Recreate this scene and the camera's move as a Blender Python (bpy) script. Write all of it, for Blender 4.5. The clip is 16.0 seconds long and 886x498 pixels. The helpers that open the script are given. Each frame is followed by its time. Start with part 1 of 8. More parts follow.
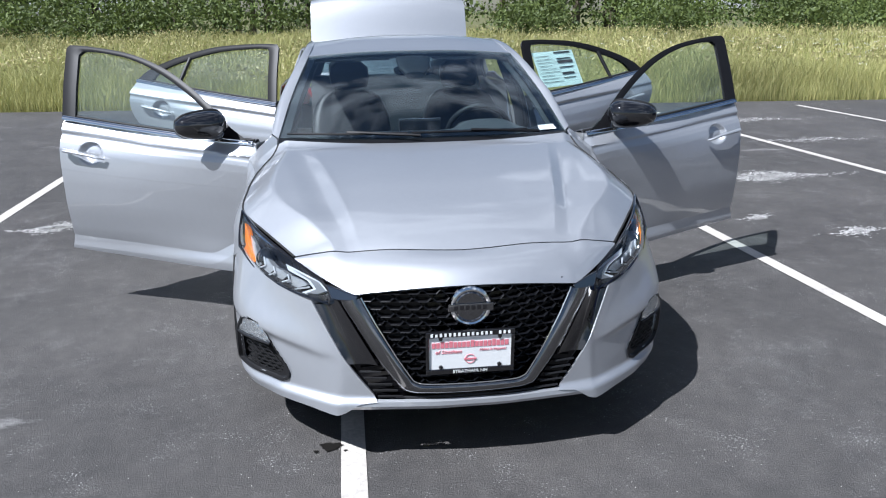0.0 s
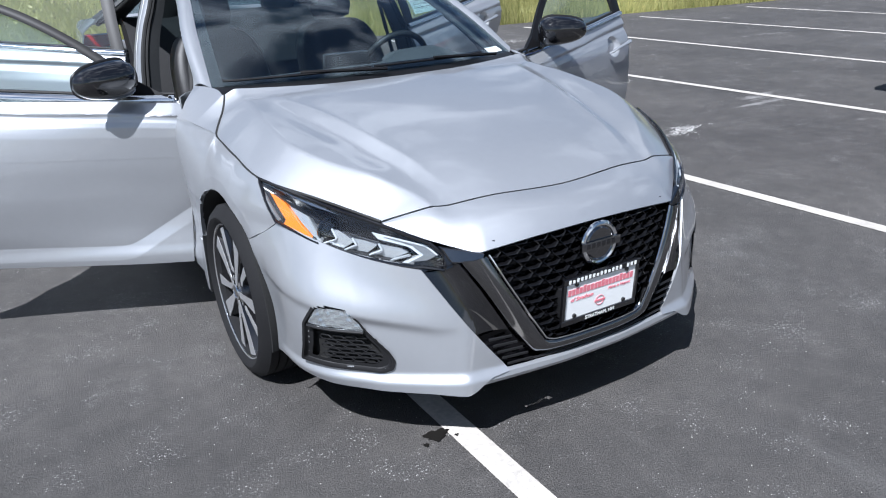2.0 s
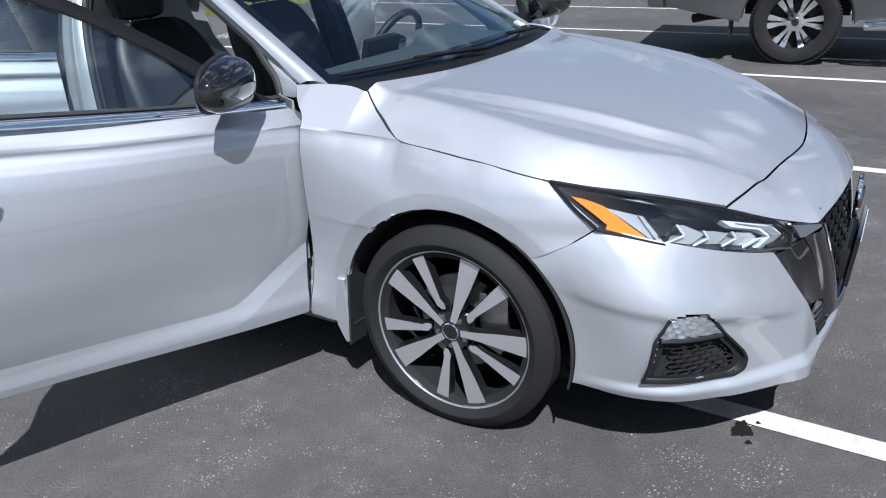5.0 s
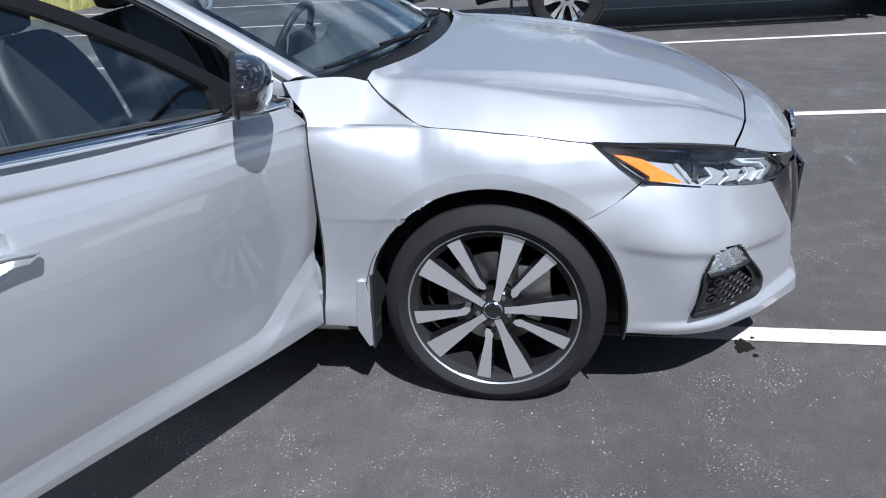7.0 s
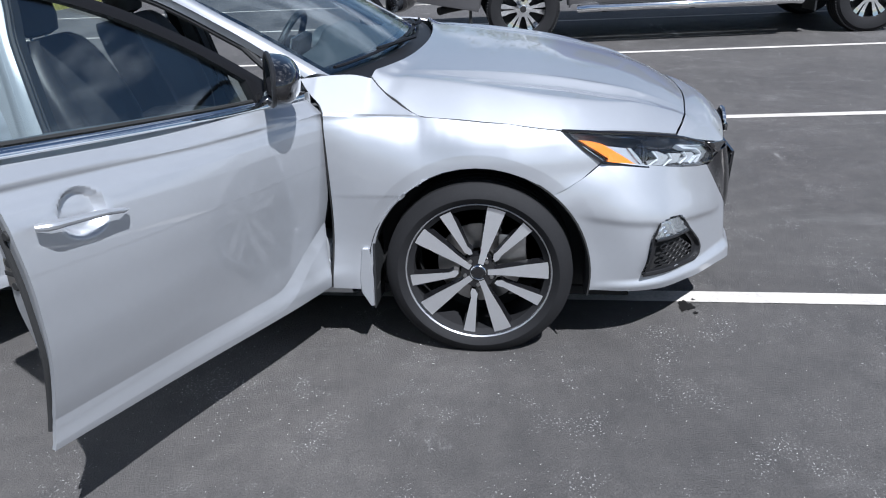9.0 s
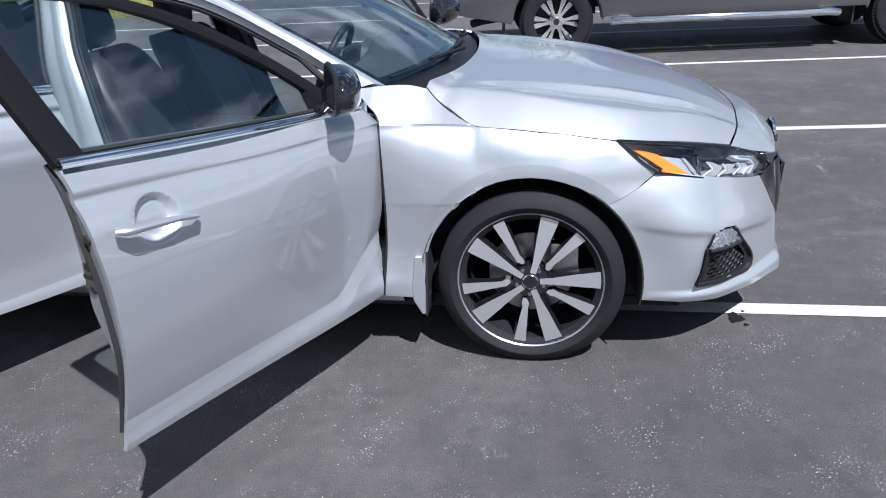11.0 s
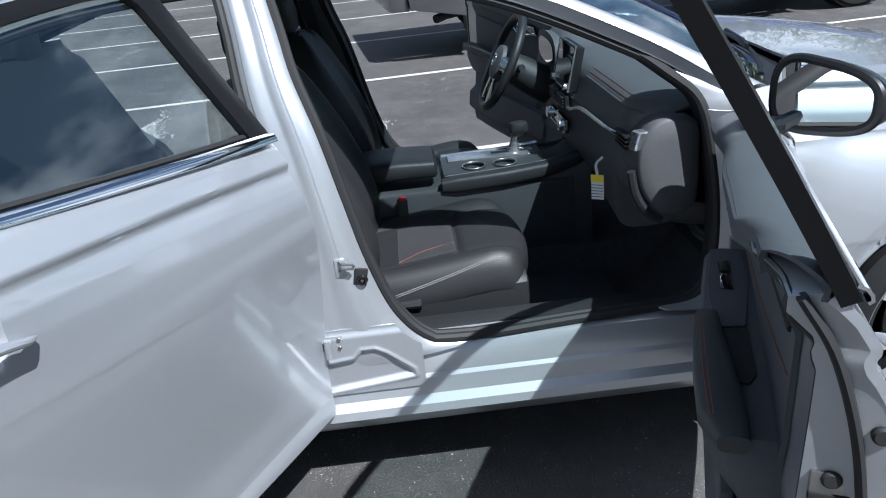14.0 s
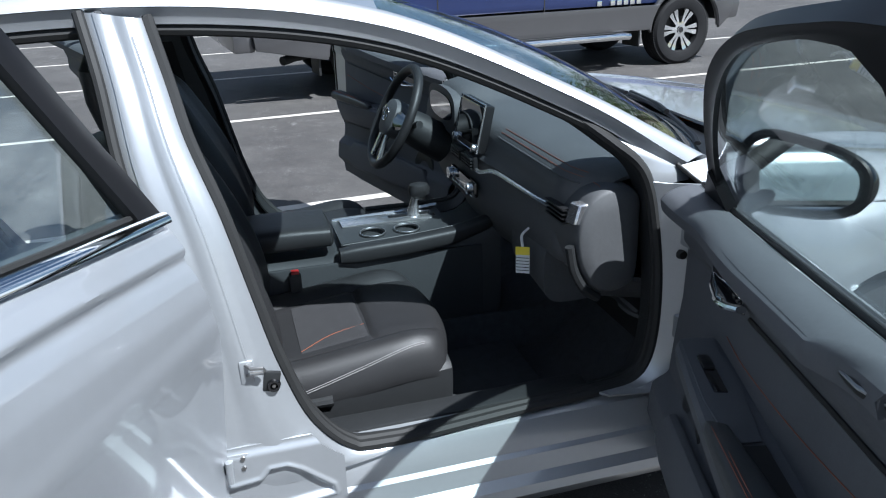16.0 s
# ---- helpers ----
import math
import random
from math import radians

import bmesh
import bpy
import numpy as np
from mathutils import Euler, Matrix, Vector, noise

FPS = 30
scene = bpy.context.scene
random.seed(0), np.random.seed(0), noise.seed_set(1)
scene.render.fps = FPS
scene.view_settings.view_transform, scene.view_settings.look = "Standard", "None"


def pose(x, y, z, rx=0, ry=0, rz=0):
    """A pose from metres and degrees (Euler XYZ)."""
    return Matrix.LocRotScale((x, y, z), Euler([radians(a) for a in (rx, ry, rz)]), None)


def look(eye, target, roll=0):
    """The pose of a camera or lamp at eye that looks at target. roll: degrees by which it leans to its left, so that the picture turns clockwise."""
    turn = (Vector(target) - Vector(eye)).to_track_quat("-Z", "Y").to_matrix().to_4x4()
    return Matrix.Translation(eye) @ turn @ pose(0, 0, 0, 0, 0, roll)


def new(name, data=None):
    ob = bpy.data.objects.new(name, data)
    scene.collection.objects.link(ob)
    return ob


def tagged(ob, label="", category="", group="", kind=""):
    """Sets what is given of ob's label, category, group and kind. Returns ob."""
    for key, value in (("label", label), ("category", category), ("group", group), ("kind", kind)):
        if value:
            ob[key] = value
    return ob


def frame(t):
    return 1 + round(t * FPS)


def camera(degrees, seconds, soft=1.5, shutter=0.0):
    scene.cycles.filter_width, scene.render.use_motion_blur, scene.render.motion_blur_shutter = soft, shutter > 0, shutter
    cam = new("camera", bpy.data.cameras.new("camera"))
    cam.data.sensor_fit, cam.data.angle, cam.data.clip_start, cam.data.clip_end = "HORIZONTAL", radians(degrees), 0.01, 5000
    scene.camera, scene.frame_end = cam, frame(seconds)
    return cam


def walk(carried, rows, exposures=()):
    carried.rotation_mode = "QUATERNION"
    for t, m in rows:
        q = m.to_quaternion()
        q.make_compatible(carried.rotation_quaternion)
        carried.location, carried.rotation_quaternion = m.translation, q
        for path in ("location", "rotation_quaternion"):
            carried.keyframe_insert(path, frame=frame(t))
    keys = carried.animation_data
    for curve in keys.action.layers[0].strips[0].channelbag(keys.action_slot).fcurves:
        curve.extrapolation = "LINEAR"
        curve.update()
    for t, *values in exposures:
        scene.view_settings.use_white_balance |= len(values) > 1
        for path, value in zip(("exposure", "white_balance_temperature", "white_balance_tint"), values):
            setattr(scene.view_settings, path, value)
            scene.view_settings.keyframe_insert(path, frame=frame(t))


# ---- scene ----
cam = camera(60.0, 16.0, soft=1.1)
METRES, EYE, TILT, LEAN, TURN = 7.353, 1.615, 0.0, 0.0, -7.0
ROWS = [
    (0.0, 0.0, 0.0, 0.0, -0.18, -17.28, 0.57),
    (0.5, -0.0392, 0.0214, -0.0077, -5.16, -18.38, 1.11),
    (1.0, -0.0869, 0.0406, -0.0079, -11.07, -19.68, 1.52),
    (1.5, -0.1384, 0.0556, -0.0091, -17.72, -20.93, 1.8),
    (2.0, -0.1722, 0.0876, -0.0119, -24.63, -21.92, 1.91),
    (2.5, -0.1981, 0.1123, -0.0132, -30.89, -22.62, 1.74),
    (3.0, -0.2349, 0.137, -0.0129, -35.43, -22.86, 1.16),
    (3.5, -0.2615, 0.1804, -0.0168, -38.87, -22.96, 0.82),
    (4.0, -0.2869, 0.2222, -0.0159, -42.55, -23.05, 0.78),
    (4.5, -0.3194, 0.2566, -0.0172, -47.09, -23.23, 1.11),
    (7.0, -0.392, 0.388, -0.0216, -72.9, -24.38, 3.53),
    (7.5, -0.4142, 0.3979, -0.0184, -75.45, -24.7, 3.43),
    (8.0, -0.4326, 0.3997, -0.0156, -76.82, -24.63, 2.82),
    (10.5, -0.4616, 0.3737, -0.0127, -74.92, -22.8, 2.19),
    (11.0, -0.4602, 0.4027, -0.0131, -74.62, -22.94, 2.62),
    (11.5, -0.4562, 0.4402, -0.0098, -74.37, -23.03, 3.24),
    (12.0, -0.4342, 0.4795, -0.0149, -74.47, -23.15, 4.08),
    (12.5, -0.4171, 0.5233, -0.0145, -75.26, -23.7, 5.0),
    (13.0, -0.4137, 0.5676, -0.0158, -78.23, -24.02, 5.5),
    (13.5, -0.399, 0.5979, -0.019, -82.39, -24.0, 5.57),
    (14.0, -0.3783, 0.622, -0.0187, -87.32, -23.81, 5.33),
    (14.5, -0.3704, 0.6443, -0.0164, -92.19, -23.16, 4.38),
    (15.0, -0.3641, 0.6587, -0.0144, -96.19, -22.34, 3.32),
    (15.5, -0.3515, 0.6594, -0.0154, -98.6, -21.8, 2.3),
    (16.0, -0.3377, 0.6509, -0.0171, -99.28, -21.64, 1.67),
]
walk(cam, [(t, pose(-0.398, -3.458, EYE, TILT, LEAN, TURN) @ pose(METRES * x, METRES * y, METRES * z, 90 + pitch, roll, yaw)) for t, x, y, z, yaw, pitch, roll in ROWS],
     [(0.0, 0.84, 5760, 10), (8.0, 0.84, 5760, 10), (11.0, 0.91, 5760, 10), (13.0, 0.92, 5740, 9), (15.0, 1.14, 5680, 6), (16.0, 1.14, 5720, 6)])

# ---------- world, sun, exposure ----------
world = bpy.data.worlds.new("sky")
scene.world = world
world.use_nodes = True
wn, wl = world.node_tree.nodes, world.node_tree.links
sky = wn.new("ShaderNodeTexSky")
sky.sky_type = "NISHITA"
sky.sun_disc = False
SUN_EL = radians(54)
SUN_FROM = Vector((-0.60, -0.405, 1.0)).normalized()
sky.sun_elevation = SUN_EL
sky.sun_rotation = math.atan2(SUN_FROM.x, SUN_FROM.y)
sky.air_density, sky.dust_density = 1.0, 0.6
# fair-weather clouds over the blue
tc = wn.new("ShaderNodeTexCoord")
comb = wn.new("ShaderNodeMapping")
comb.inputs["Scale"].default_value = (1.0, 1.0, 1.9)
wl.new(tc.outputs["Generated"], comb.inputs["Vector"])
cn = wn.new("ShaderNodeTexNoise")
cn.inputs["Scale"].default_value = 3.0
cn.inputs["Detail"].default_value = 7
cn.inputs["Roughness"].default_value = 0.56
wl.new(comb.outputs[0], cn.inputs["Vector"])
cr = wn.new("ShaderNodeValToRGB")
cr.color_ramp.elements[0].position, cr.color_ramp.elements[1].position = 0.505, 0.625
wl.new(cn.outputs["Fac"], cr.inputs[0])
mixc = wn.new("ShaderNodeMix"); mixc.data_type = "RGBA"
wl.new(cr.outputs["Color"], mixc.inputs["Factor"])
wl.new(sky.outputs[0], mixc.inputs["A"])
mixc.inputs["B"].default_value = (13.0, 13.5, 14.5, 1)
wl.new(mixc.outputs["Result"], wn["Background"].inputs["Color"])
wn["Background"].inputs["Strength"].default_value = 0.037

sun_data = bpy.data.lights.new("sun", "SUN")
sun_data.energy, sun_data.angle, sun_data.color = 5.0, radians(0.53), (1.0, 0.965, 0.93)
sun_ob = new("sun", sun_data)
sun_ob.matrix_world = look(SUN_FROM * 40, (0, 0, 0))


# ---------- materials ----------
def mat(name, color, rough=0.5, metal=0.0, coat=0.0, spec=None, vary=0.0, vscale=6.0, bump=0.0, bscale=120.0,
        coat_rough=0.03, rvary=0.0, trans=0.0, ior=None):
    """A principled material with colour drift at two scales and a fine relief."""
    m = bpy.data.materials.new(name)
    m.use_nodes = True
    n, l = m.node_tree.nodes, m.node_tree.links
    b = n["Principled BSDF"]
    b.inputs["Base Color"].default_value = (*color, 1)
    b.inputs["Roughness"].default_value = rough
    b.inputs["Metallic"].default_value = metal
    b.inputs["Coat Weight"].default_value = coat
    b.inputs["Coat Roughness"].default_value = coat_rough
    b.inputs["Transmission Weight"].default_value = trans
    if spec is not None:
        b.inputs["Specular IOR Level"].default_value = spec
    if ior:
        b.inputs["IOR"].default_value = ior
    co = n.new("ShaderNodeTexCoord")
    if vary:
        a, c = n.new("ShaderNodeTexNoise"), n.new("ShaderNodeTexNoise")
        a.inputs["Scale"].default_value, c.inputs["Scale"].default_value = vscale, vscale * 13
        a.inputs["Detail"].default_value = c.inputs["Detail"].default_value = 5
        l.new(co.outputs["Object"], a.inputs["Vector"]); l.new(co.outputs["Object"], c.inputs["Vector"])
        av = n.new("ShaderNodeMath"); av.operation = "ADD"
        l.new(a.outputs["Fac"], av.inputs[0]); l.new(c.outputs["Fac"], av.inputs[1])
        r = n.new("ShaderNodeMapRange")
        r.inputs["From Min"].default_value, r.inputs["From Max"].default_value = 0.6, 1.4
        r.inputs["To Min"].default_value, r.inputs["To Max"].default_value = 1 - vary, 1 + vary
        l.new(av.outputs[0], r.inputs["Value"])
        mx = n.new("ShaderNodeMix"); mx.data_type = "RGBA"; mx.blend_type = "MULTIPLY"
        mx.inputs["Factor"].default_value = 1
        mx.inputs["A"].default_value = (*color, 1)
        l.new(r.outputs["Result"], mx.inputs["B"])
        l.new(mx.outputs["Result"], b.inputs["Base Color"])
        if rvary:
            q = n.new("ShaderNodeMapRange")
            q.inputs["From Min"].default_value, q.inputs["From Max"].default_value = 0.3, 0.7
            q.inputs["To Min"].default_value, q.inputs["To Max"].default_value = rough - rvary, rough + rvary
            l.new(a.outputs["Fac"], q.inputs["Value"]); l.new(q.outputs["Result"], b.inputs["Roughness"])
    if bump:
        t = n.new("ShaderNodeTexNoise")
        t.inputs["Scale"].default_value, t.inputs["Detail"].default_value = bscale, 4
        l.new(co.outputs["Object"], t.inputs["Vector"])
        bp = n.new("ShaderNodeBump")
        bp.inputs["Strength"].default_value, bp.inputs["Distance"].default_value = bump, 0.002
        l.new(t.outputs["Fac"], bp.inputs["Height"]); l.new(bp.outputs[0], b.inputs["Normal"])
    return m


def glass_mat(name, tint, gloss_min=0.04, rough=0.0):
    """Thin glazing: tinted see-through with a mirror-like face that grows at grazing angles."""
    m = bpy.data.materials.new(name)
    m.use_nodes = True
    n, l = m.node_tree.nodes, m.node_tree.links
    n.remove(n["Principled BSDF"])
    tr, gl, mx, fr = (n.new(k) for k in ("ShaderNodeBsdfTransparent", "ShaderNodeBsdfGlossy", "ShaderNodeMixShader", "ShaderNodeLayerWeight"))
    tr.inputs["Color"].default_value = (*tint, 1)
    gl.inputs["Roughness"].default_value = rough
    gl.inputs["Color"].default_value = (0.95, 0.97, 1, 1)
    fr.inputs["Blend"].default_value = 0.5
    pw, ad = n.new("ShaderNodeMath"), n.new("ShaderNodeMath")
    pw.operation, pw.inputs[1].default_value = "POWER", 5.0
    ad.operation = "MULTIPLY_ADD"
    ad.inputs[1].default_value, ad.inputs[2].default_value = 0.9, 0.04 + gloss_min
    l.new(fr.outputs["Facing"], pw.inputs[0]); l.new(pw.outputs[0], ad.inputs[0])
    l.new(ad.outputs[0], mx.inputs[0]); l.new(tr.outputs[0], mx.inputs[1]); l.new(gl.outputs[0], mx.inputs[2])
    l.new(mx.outputs[0], n["Material Output"].inputs["Surface"])
    return m


PAINT = mat("silver_metallic_paint", (0.415, 0.428, 0.450), 0.43, 0.62, 1.0, vary=0.02, vscale=3, bump=0.02, bscale=2500)
JAMB = mat("silver_jamb_paint", (0.39, 0.403, 0.42), 0.38, 0.58, 0.8, vary=0.03, vscale=5)
GLOSSBLACK = mat("gloss_black", (0.006, 0.006, 0.007), 0.06, 0.0, 1.0)
INTAKE = mat("piano_black_intake", (0.004, 0.004, 0.005), 0.07, spec=0.28)
SATIN = mat("satin_black_trim", (0.012, 0.012, 0.013), 0.42, spec=0.3, vary=0.1, bump=0.1, bscale=700)
FRAME = mat("satin_black_frame", (0.008, 0.008, 0.009), 0.40, spec=0.14, vary=0.1)
PLASTIC = mat("grained_black_plastic", (0.018, 0.019, 0.020), 0.50, spec=0.4, vary=0.12, bump=0.25, bscale=900)
RUBBER = mat("rubber_seal", (0.012, 0.012, 0.012), 0.7, vary=0.1)
CHROME = mat("chrome", (0.80, 0.81, 0.82), 0.07, 1.0, vary=0.03, vscale=9)
DARKCHROME = mat("dark_chrome", (0.20, 0.20, 0.205), 0.12, 1.0, coat=0.5, vary=0.05)
MACHINED = mat("machined_alloy", (0.70, 0.70, 0.71), 0.45, 0.9, vary=0.04, vscale=14)
RIMBLACK = mat("rim_gloss_black", (0.008, 0.008, 0.009), 0.12, coat=1.0)
LIPALLOY = mat("rim_edge_alloy", (0.55, 0.55, 0.56), 0.35, 0.9, vary=0.05)
STEEL = mat("brake_steel", (0.35, 0.34, 0.33), 0.4, 1.0, vary=0.15)
TYRE = mat("tyre_rubber", (0.011, 0.011, 0.012), 0.75, spec=0.25, vary=0.2, vscale=9, bump=0.25, bscale=260)
LINER = mat("wheel_liner", (0.008, 0.008, 0.008), 0.9, vary=0.1)
AMBER = mat("amber_lens", (0.85, 0.22, 0.01), 0.15, coat=1.0, vary=0.08, vscale=40)
LAMPDARK = mat("lamp_housing", (0.02, 0.02, 0.022), 0.2, vary=0.1)
LAMPSILVER = mat("lamp_reflector", (0.60, 0.62, 0.65), 0.16, 0.6, vary=0.05)
LAMPWHITE = mat("light_guide", (0.50, 0.52, 0.55), 0.18, coat=1.0, vary=0.03)
GLASS = glass_mat("window_glass", (0.90, 0.955, 0.945), 0.06)
REARGLASS = glass_mat("rear_window_glass", (0.62, 0.69, 0.70), 0.02)
WSGLASS = glass_mat("windshield_glass", (0.84, 0.90, 0.91), 0.02)
LENS = glass_mat("clear_lens", (0.97, 0.98, 0.98), 0.0)
MIRROR = mat("mirror_glass", (0.88, 0.90, 0.90), 0.01, 1.0)
PAINT.node_tree.nodes["Principled BSDF"].inputs["Coat IOR"].default_value = 1.7
LEATHER = mat("black_leatherette", (0.020, 0.020, 0.021), 0.46, spec=0.38, vary=0.12, vscale=20, bump=0.18, bscale=1500)
CLOTH = mat("black_knit_cloth", (0.024, 0.024, 0.026), 0.85, vary=0.2, vscale=30, bump=0.8, bscale=700)
DASH = mat("charcoal_soft_trim", (0.068, 0.070, 0.074), 0.6, vary=0.10, vscale=8, bump=0.3, bscale=650)
DOORTRIM = mat("door_trim", (0.080, 0.084, 0.093), 0.62, spec=0.28, vary=0.10, vscale=8, bump=0.3, bscale=650)
CONSOLE = mat("console_plastic", (0.036, 0.038, 0.040), 0.5, spec=0.4, vary=0.1, vscale=10, bump=0.2, bscale=800)
CARPET = mat("black_carpet", (0.045, 0.047, 0.051), 0.95, vary=0.3, vscale=40, bump=0.9, bscale=500)
HEADLINER = mat("grey_headliner", (0.22, 0.22, 0.22), 0.9, vary=0.06)
STITCH = mat("orange_stitching", (0.20, 0.060, 0.03), 0.7, vary=0.1)
SCREEN = mat("screen_glass", (0.006, 0.007, 0.009), 0.04, coat=1.0)
WHITE = mat("white_card", (0.78, 0.79, 0.78), 0.6, vary=0.03)
YELLOW = mat("yellow_card", (0.85, 0.68, 0.05), 0.6, vary=0.03)
RED = mat("red_ink", (0.66, 0.20, 0.24), 0.5, vary=0.04)
INK = mat("black_ink", (0.03, 0.03, 0.03), 0.6, vary=0.05)
SILVERTRIM = mat("satin_silver_trim", (0.62, 0.62, 0.63), 0.25, 0.9, vary=0.04)
NAVY = mat("navy_truck_paint", (0.013, 0.025, 0.095), 0.18, 0.2, 1.0, vary=0.05)
TRUCKGREY = mat("bronze_grey_truck_paint", (0.080, 0.078, 0.081), 0.36, 0.5, 0.8, vary=0.04)


# ---------- shape helpers ----------
def crv(pts, n, smooth=True):
    """n points at even steps along a curve through pts."""
    p = np.array(pts, float)
    if smooth and len(p) > 2:
        q = np.vstack([2 * p[0] - p[1], p, 2 * p[-1] - p[-2]])
        out = []
        for i in range(len(p) - 1):
            a, b, c, d = q[i:i + 4]
            for t in np.linspace(0, 1, 16, endpoint=False):
                out.append(0.5 * (2 * b + (c - a) * t + (2 * a - 5 * b + 4 * c - d) * t * t + (3 * b - a - 3 * c + d) * t ** 3))
        p = np.vstack([out, p[-1:]])
    s = np.concatenate([[0], np.cumsum(np.linalg.norm(np.diff(p, axis=0), axis=1))])
    u = np.linspace(0, s[-1], n)
    return np.stack([np.interp(u, s, p[:, k]) for k in range(p.shape[1])], 1)


def fn(pts):
    """A smooth function of one number through pts (monotone between them)."""
    x, y = np.array(pts, float).T
    h = np.diff(x)
    d = np.diff(y) / h
    m = np.zeros(len(x))
    for i in range(1, len(x) - 1):
        if d[i - 1] * d[i] > 0:
            w1, w2 = 2 * h[i] + h[i - 1], h[i] + 2 * h[i - 1]
            m[i] = (w1 + w2) / (w1 / d[i - 1] + w2 / d[i])
    m[0], m[-1] = d[0], d[-1]

    def f(v):
        v = np.clip(np.asarray(v, float), x[0], x[-1])
        i = np.clip(np.searchsorted(x, v) - 1, 0, len(h) - 1)
        t = (v - x[i]) / h[i]
        return ((2 * t ** 3 - 3 * t * t + 1) * y[i] + (t ** 3 - 2 * t * t + t) * h[i] * m[i]
                + (3 * t * t - 2 * t ** 3) * y[i + 1] + (t ** 3 - t * t) * h[i] * m[i + 1])
    return f


def coons(c0, c1, d0, d1):
    """A patch between four edges: c0, c1 run with the first index, d0, d1 with the second."""
    n, m = len(c0), len(d0)
    u, v = np.linspace(0, 1, n)[:, None, None], np.linspace(0, 1, m)[None, :, None]
    a = (1 - v) * c0[:, None] + v * c1[:, None]
    b = (1 - u) * d0[None] + u * d1[None]
    c = (1 - u) * (1 - v) * c0[0] + u * (1 - v) * c0[-1] + (1 - u) * v * c1[0] + u * v * c1[-1]
    return a + b - c


def link(name, bm, material, parent=None, label="", sharp=32, smooth=True, recalc=True):
    if recalc:
        bmesh.ops.recalc_face_normals(bm, faces=bm.faces)
    me = bpy.data.meshes.new(name)
    lim = radians(sharp)
    for f in bm.faces:
        f.smooth = smooth
    for e in bm.edges:
        if len(e.link_faces) == 2 and e.calc_face_angle(0) > lim:
            e.smooth = False
    bm.to_mesh(me)
    bm.free()
    me.materials.append(material)
    ob = new(name, me)
    if parent is not None:
        ob.parent = parent
    if label:
        tagged(ob, label)
    return ob


def part(name, bm, material, parent, label="", sharp=32):
    return link(name, bm, material, parent, label, sharp)


def thing(name, label, category, group="", at=(0, 0, 0), kind=""):
    ob = new(name)
    ob.location = at
    return tagged(ob, label, category, group, kind)


def raw(verts, faces):
    bm = bmesh.new()
    vs = [bm.verts.new(tuple(v)) for v in verts]
    for f in faces:
        try:
            bm.faces.new([vs[i] for i in f])
        except ValueError:
            pass
    return bm


def grid_normals(P):
    du, dv = np.gradient(P, axis=0), np.gradient(P, axis=1)
    N = np.cross(du, dv)
    return N / (np.linalg.norm(N, axis=2, keepdims=True) + 1e-12)


def shell(P, thick=0.006, centre=(0, 1.4, 0.5), keep=None, closed=False):
    """A thin shell of a grid of points; it thickens towards centre's side. keep(i, j) drops cells."""
    n, m, _ = P.shape
    N = grid_normals(P)
    c = np.array(centre, float)
    ref = P - c
    if (N * ref).sum() < 0:
        N = -N
    Q = P - N * thick
    verts = np.vstack([P.reshape(-1, 3), Q.reshape(-1, 3)])
    o = n * m
    faces, on = [], {}
    nn = n if closed else n - 1
    for i in range(nn):
        for j in range(m - 1):
            if keep is None or keep(i, j):
                on[i, j] = 1
                a, b, c2, d = i * m + j, ((i + 1) % n) * m + j, ((i + 1) % n) * m + j + 1, i * m + j + 1
                faces += [(a, b, c2, d), (d + o, c2 + o, b + o, a + o)]
    for (i, j) in on:
        a, b, c2, d = i * m + j, ((i + 1) % n) * m + j, ((i + 1) % n) * m + j + 1, i * m + j + 1
        for (di, dj), (p, q) in (((0, -1), (a, b)), ((1, 0), (b, c2)), ((0, 1), (c2, d)), ((-1, 0), (d, a))):
            k = ((i + di) % n if closed else i + di, j + dj)
            if k not in on:
                faces.append((p, p + o, q + o, q))
    used = sorted({i for f in faces for i in f})
    re = {v: k for k, v in enumerate(used)}
    return raw(verts[used], [[re[i] for i in f] for f in faces])


def tube(path, r, sides=8, closed=False, flat=1.0, up=None):
    """A round or oval bar along a path; r may be a list of radii. flat squeezes it along its second axis."""
    p = np.array(path, float)
    n = len(p)
    rr = np.full(n, r) if np.isscalar(r) else np.array(r, float)
    t = np.gradient(p, axis=0) if not closed else np.roll(p, -1, 0) - np.roll(p, 1, 0)
    t /= np.linalg.norm(t, axis=1, keepdims=True) + 1e-12
    upv = np.array(up if up is not None else ((0, 0, 1) if abs(t[0][2]) < 0.9 else (1, 0, 0)), float)
    verts, faces = [], []
    s = np.cross(t[0], upv); s /= np.linalg.norm(s)
    for i in range(n):
        s = s - t[i] * np.dot(s, t[i]); s /= np.linalg.norm(s) + 1e-12
        w = np.cross(s, t[i])
        for k in range(sides):
            a = 2 * math.pi * k / sides
            verts.append(p[i] + rr[i] * (math.cos(a) * s + flat * math.sin(a) * w))
    for i in range(n if closed else n - 1):
        for k in range(sides):
            j = (i + 1) % n
            faces.append((i * sides + k, i * sides + (k + 1) % sides, j * sides + (k + 1) % sides, j * sides + k))
    if not closed:
        faces += [tuple(range(sides))[::-1], tuple(range((n - 1) * sides, n * sides))]
    return raw(verts, faces)


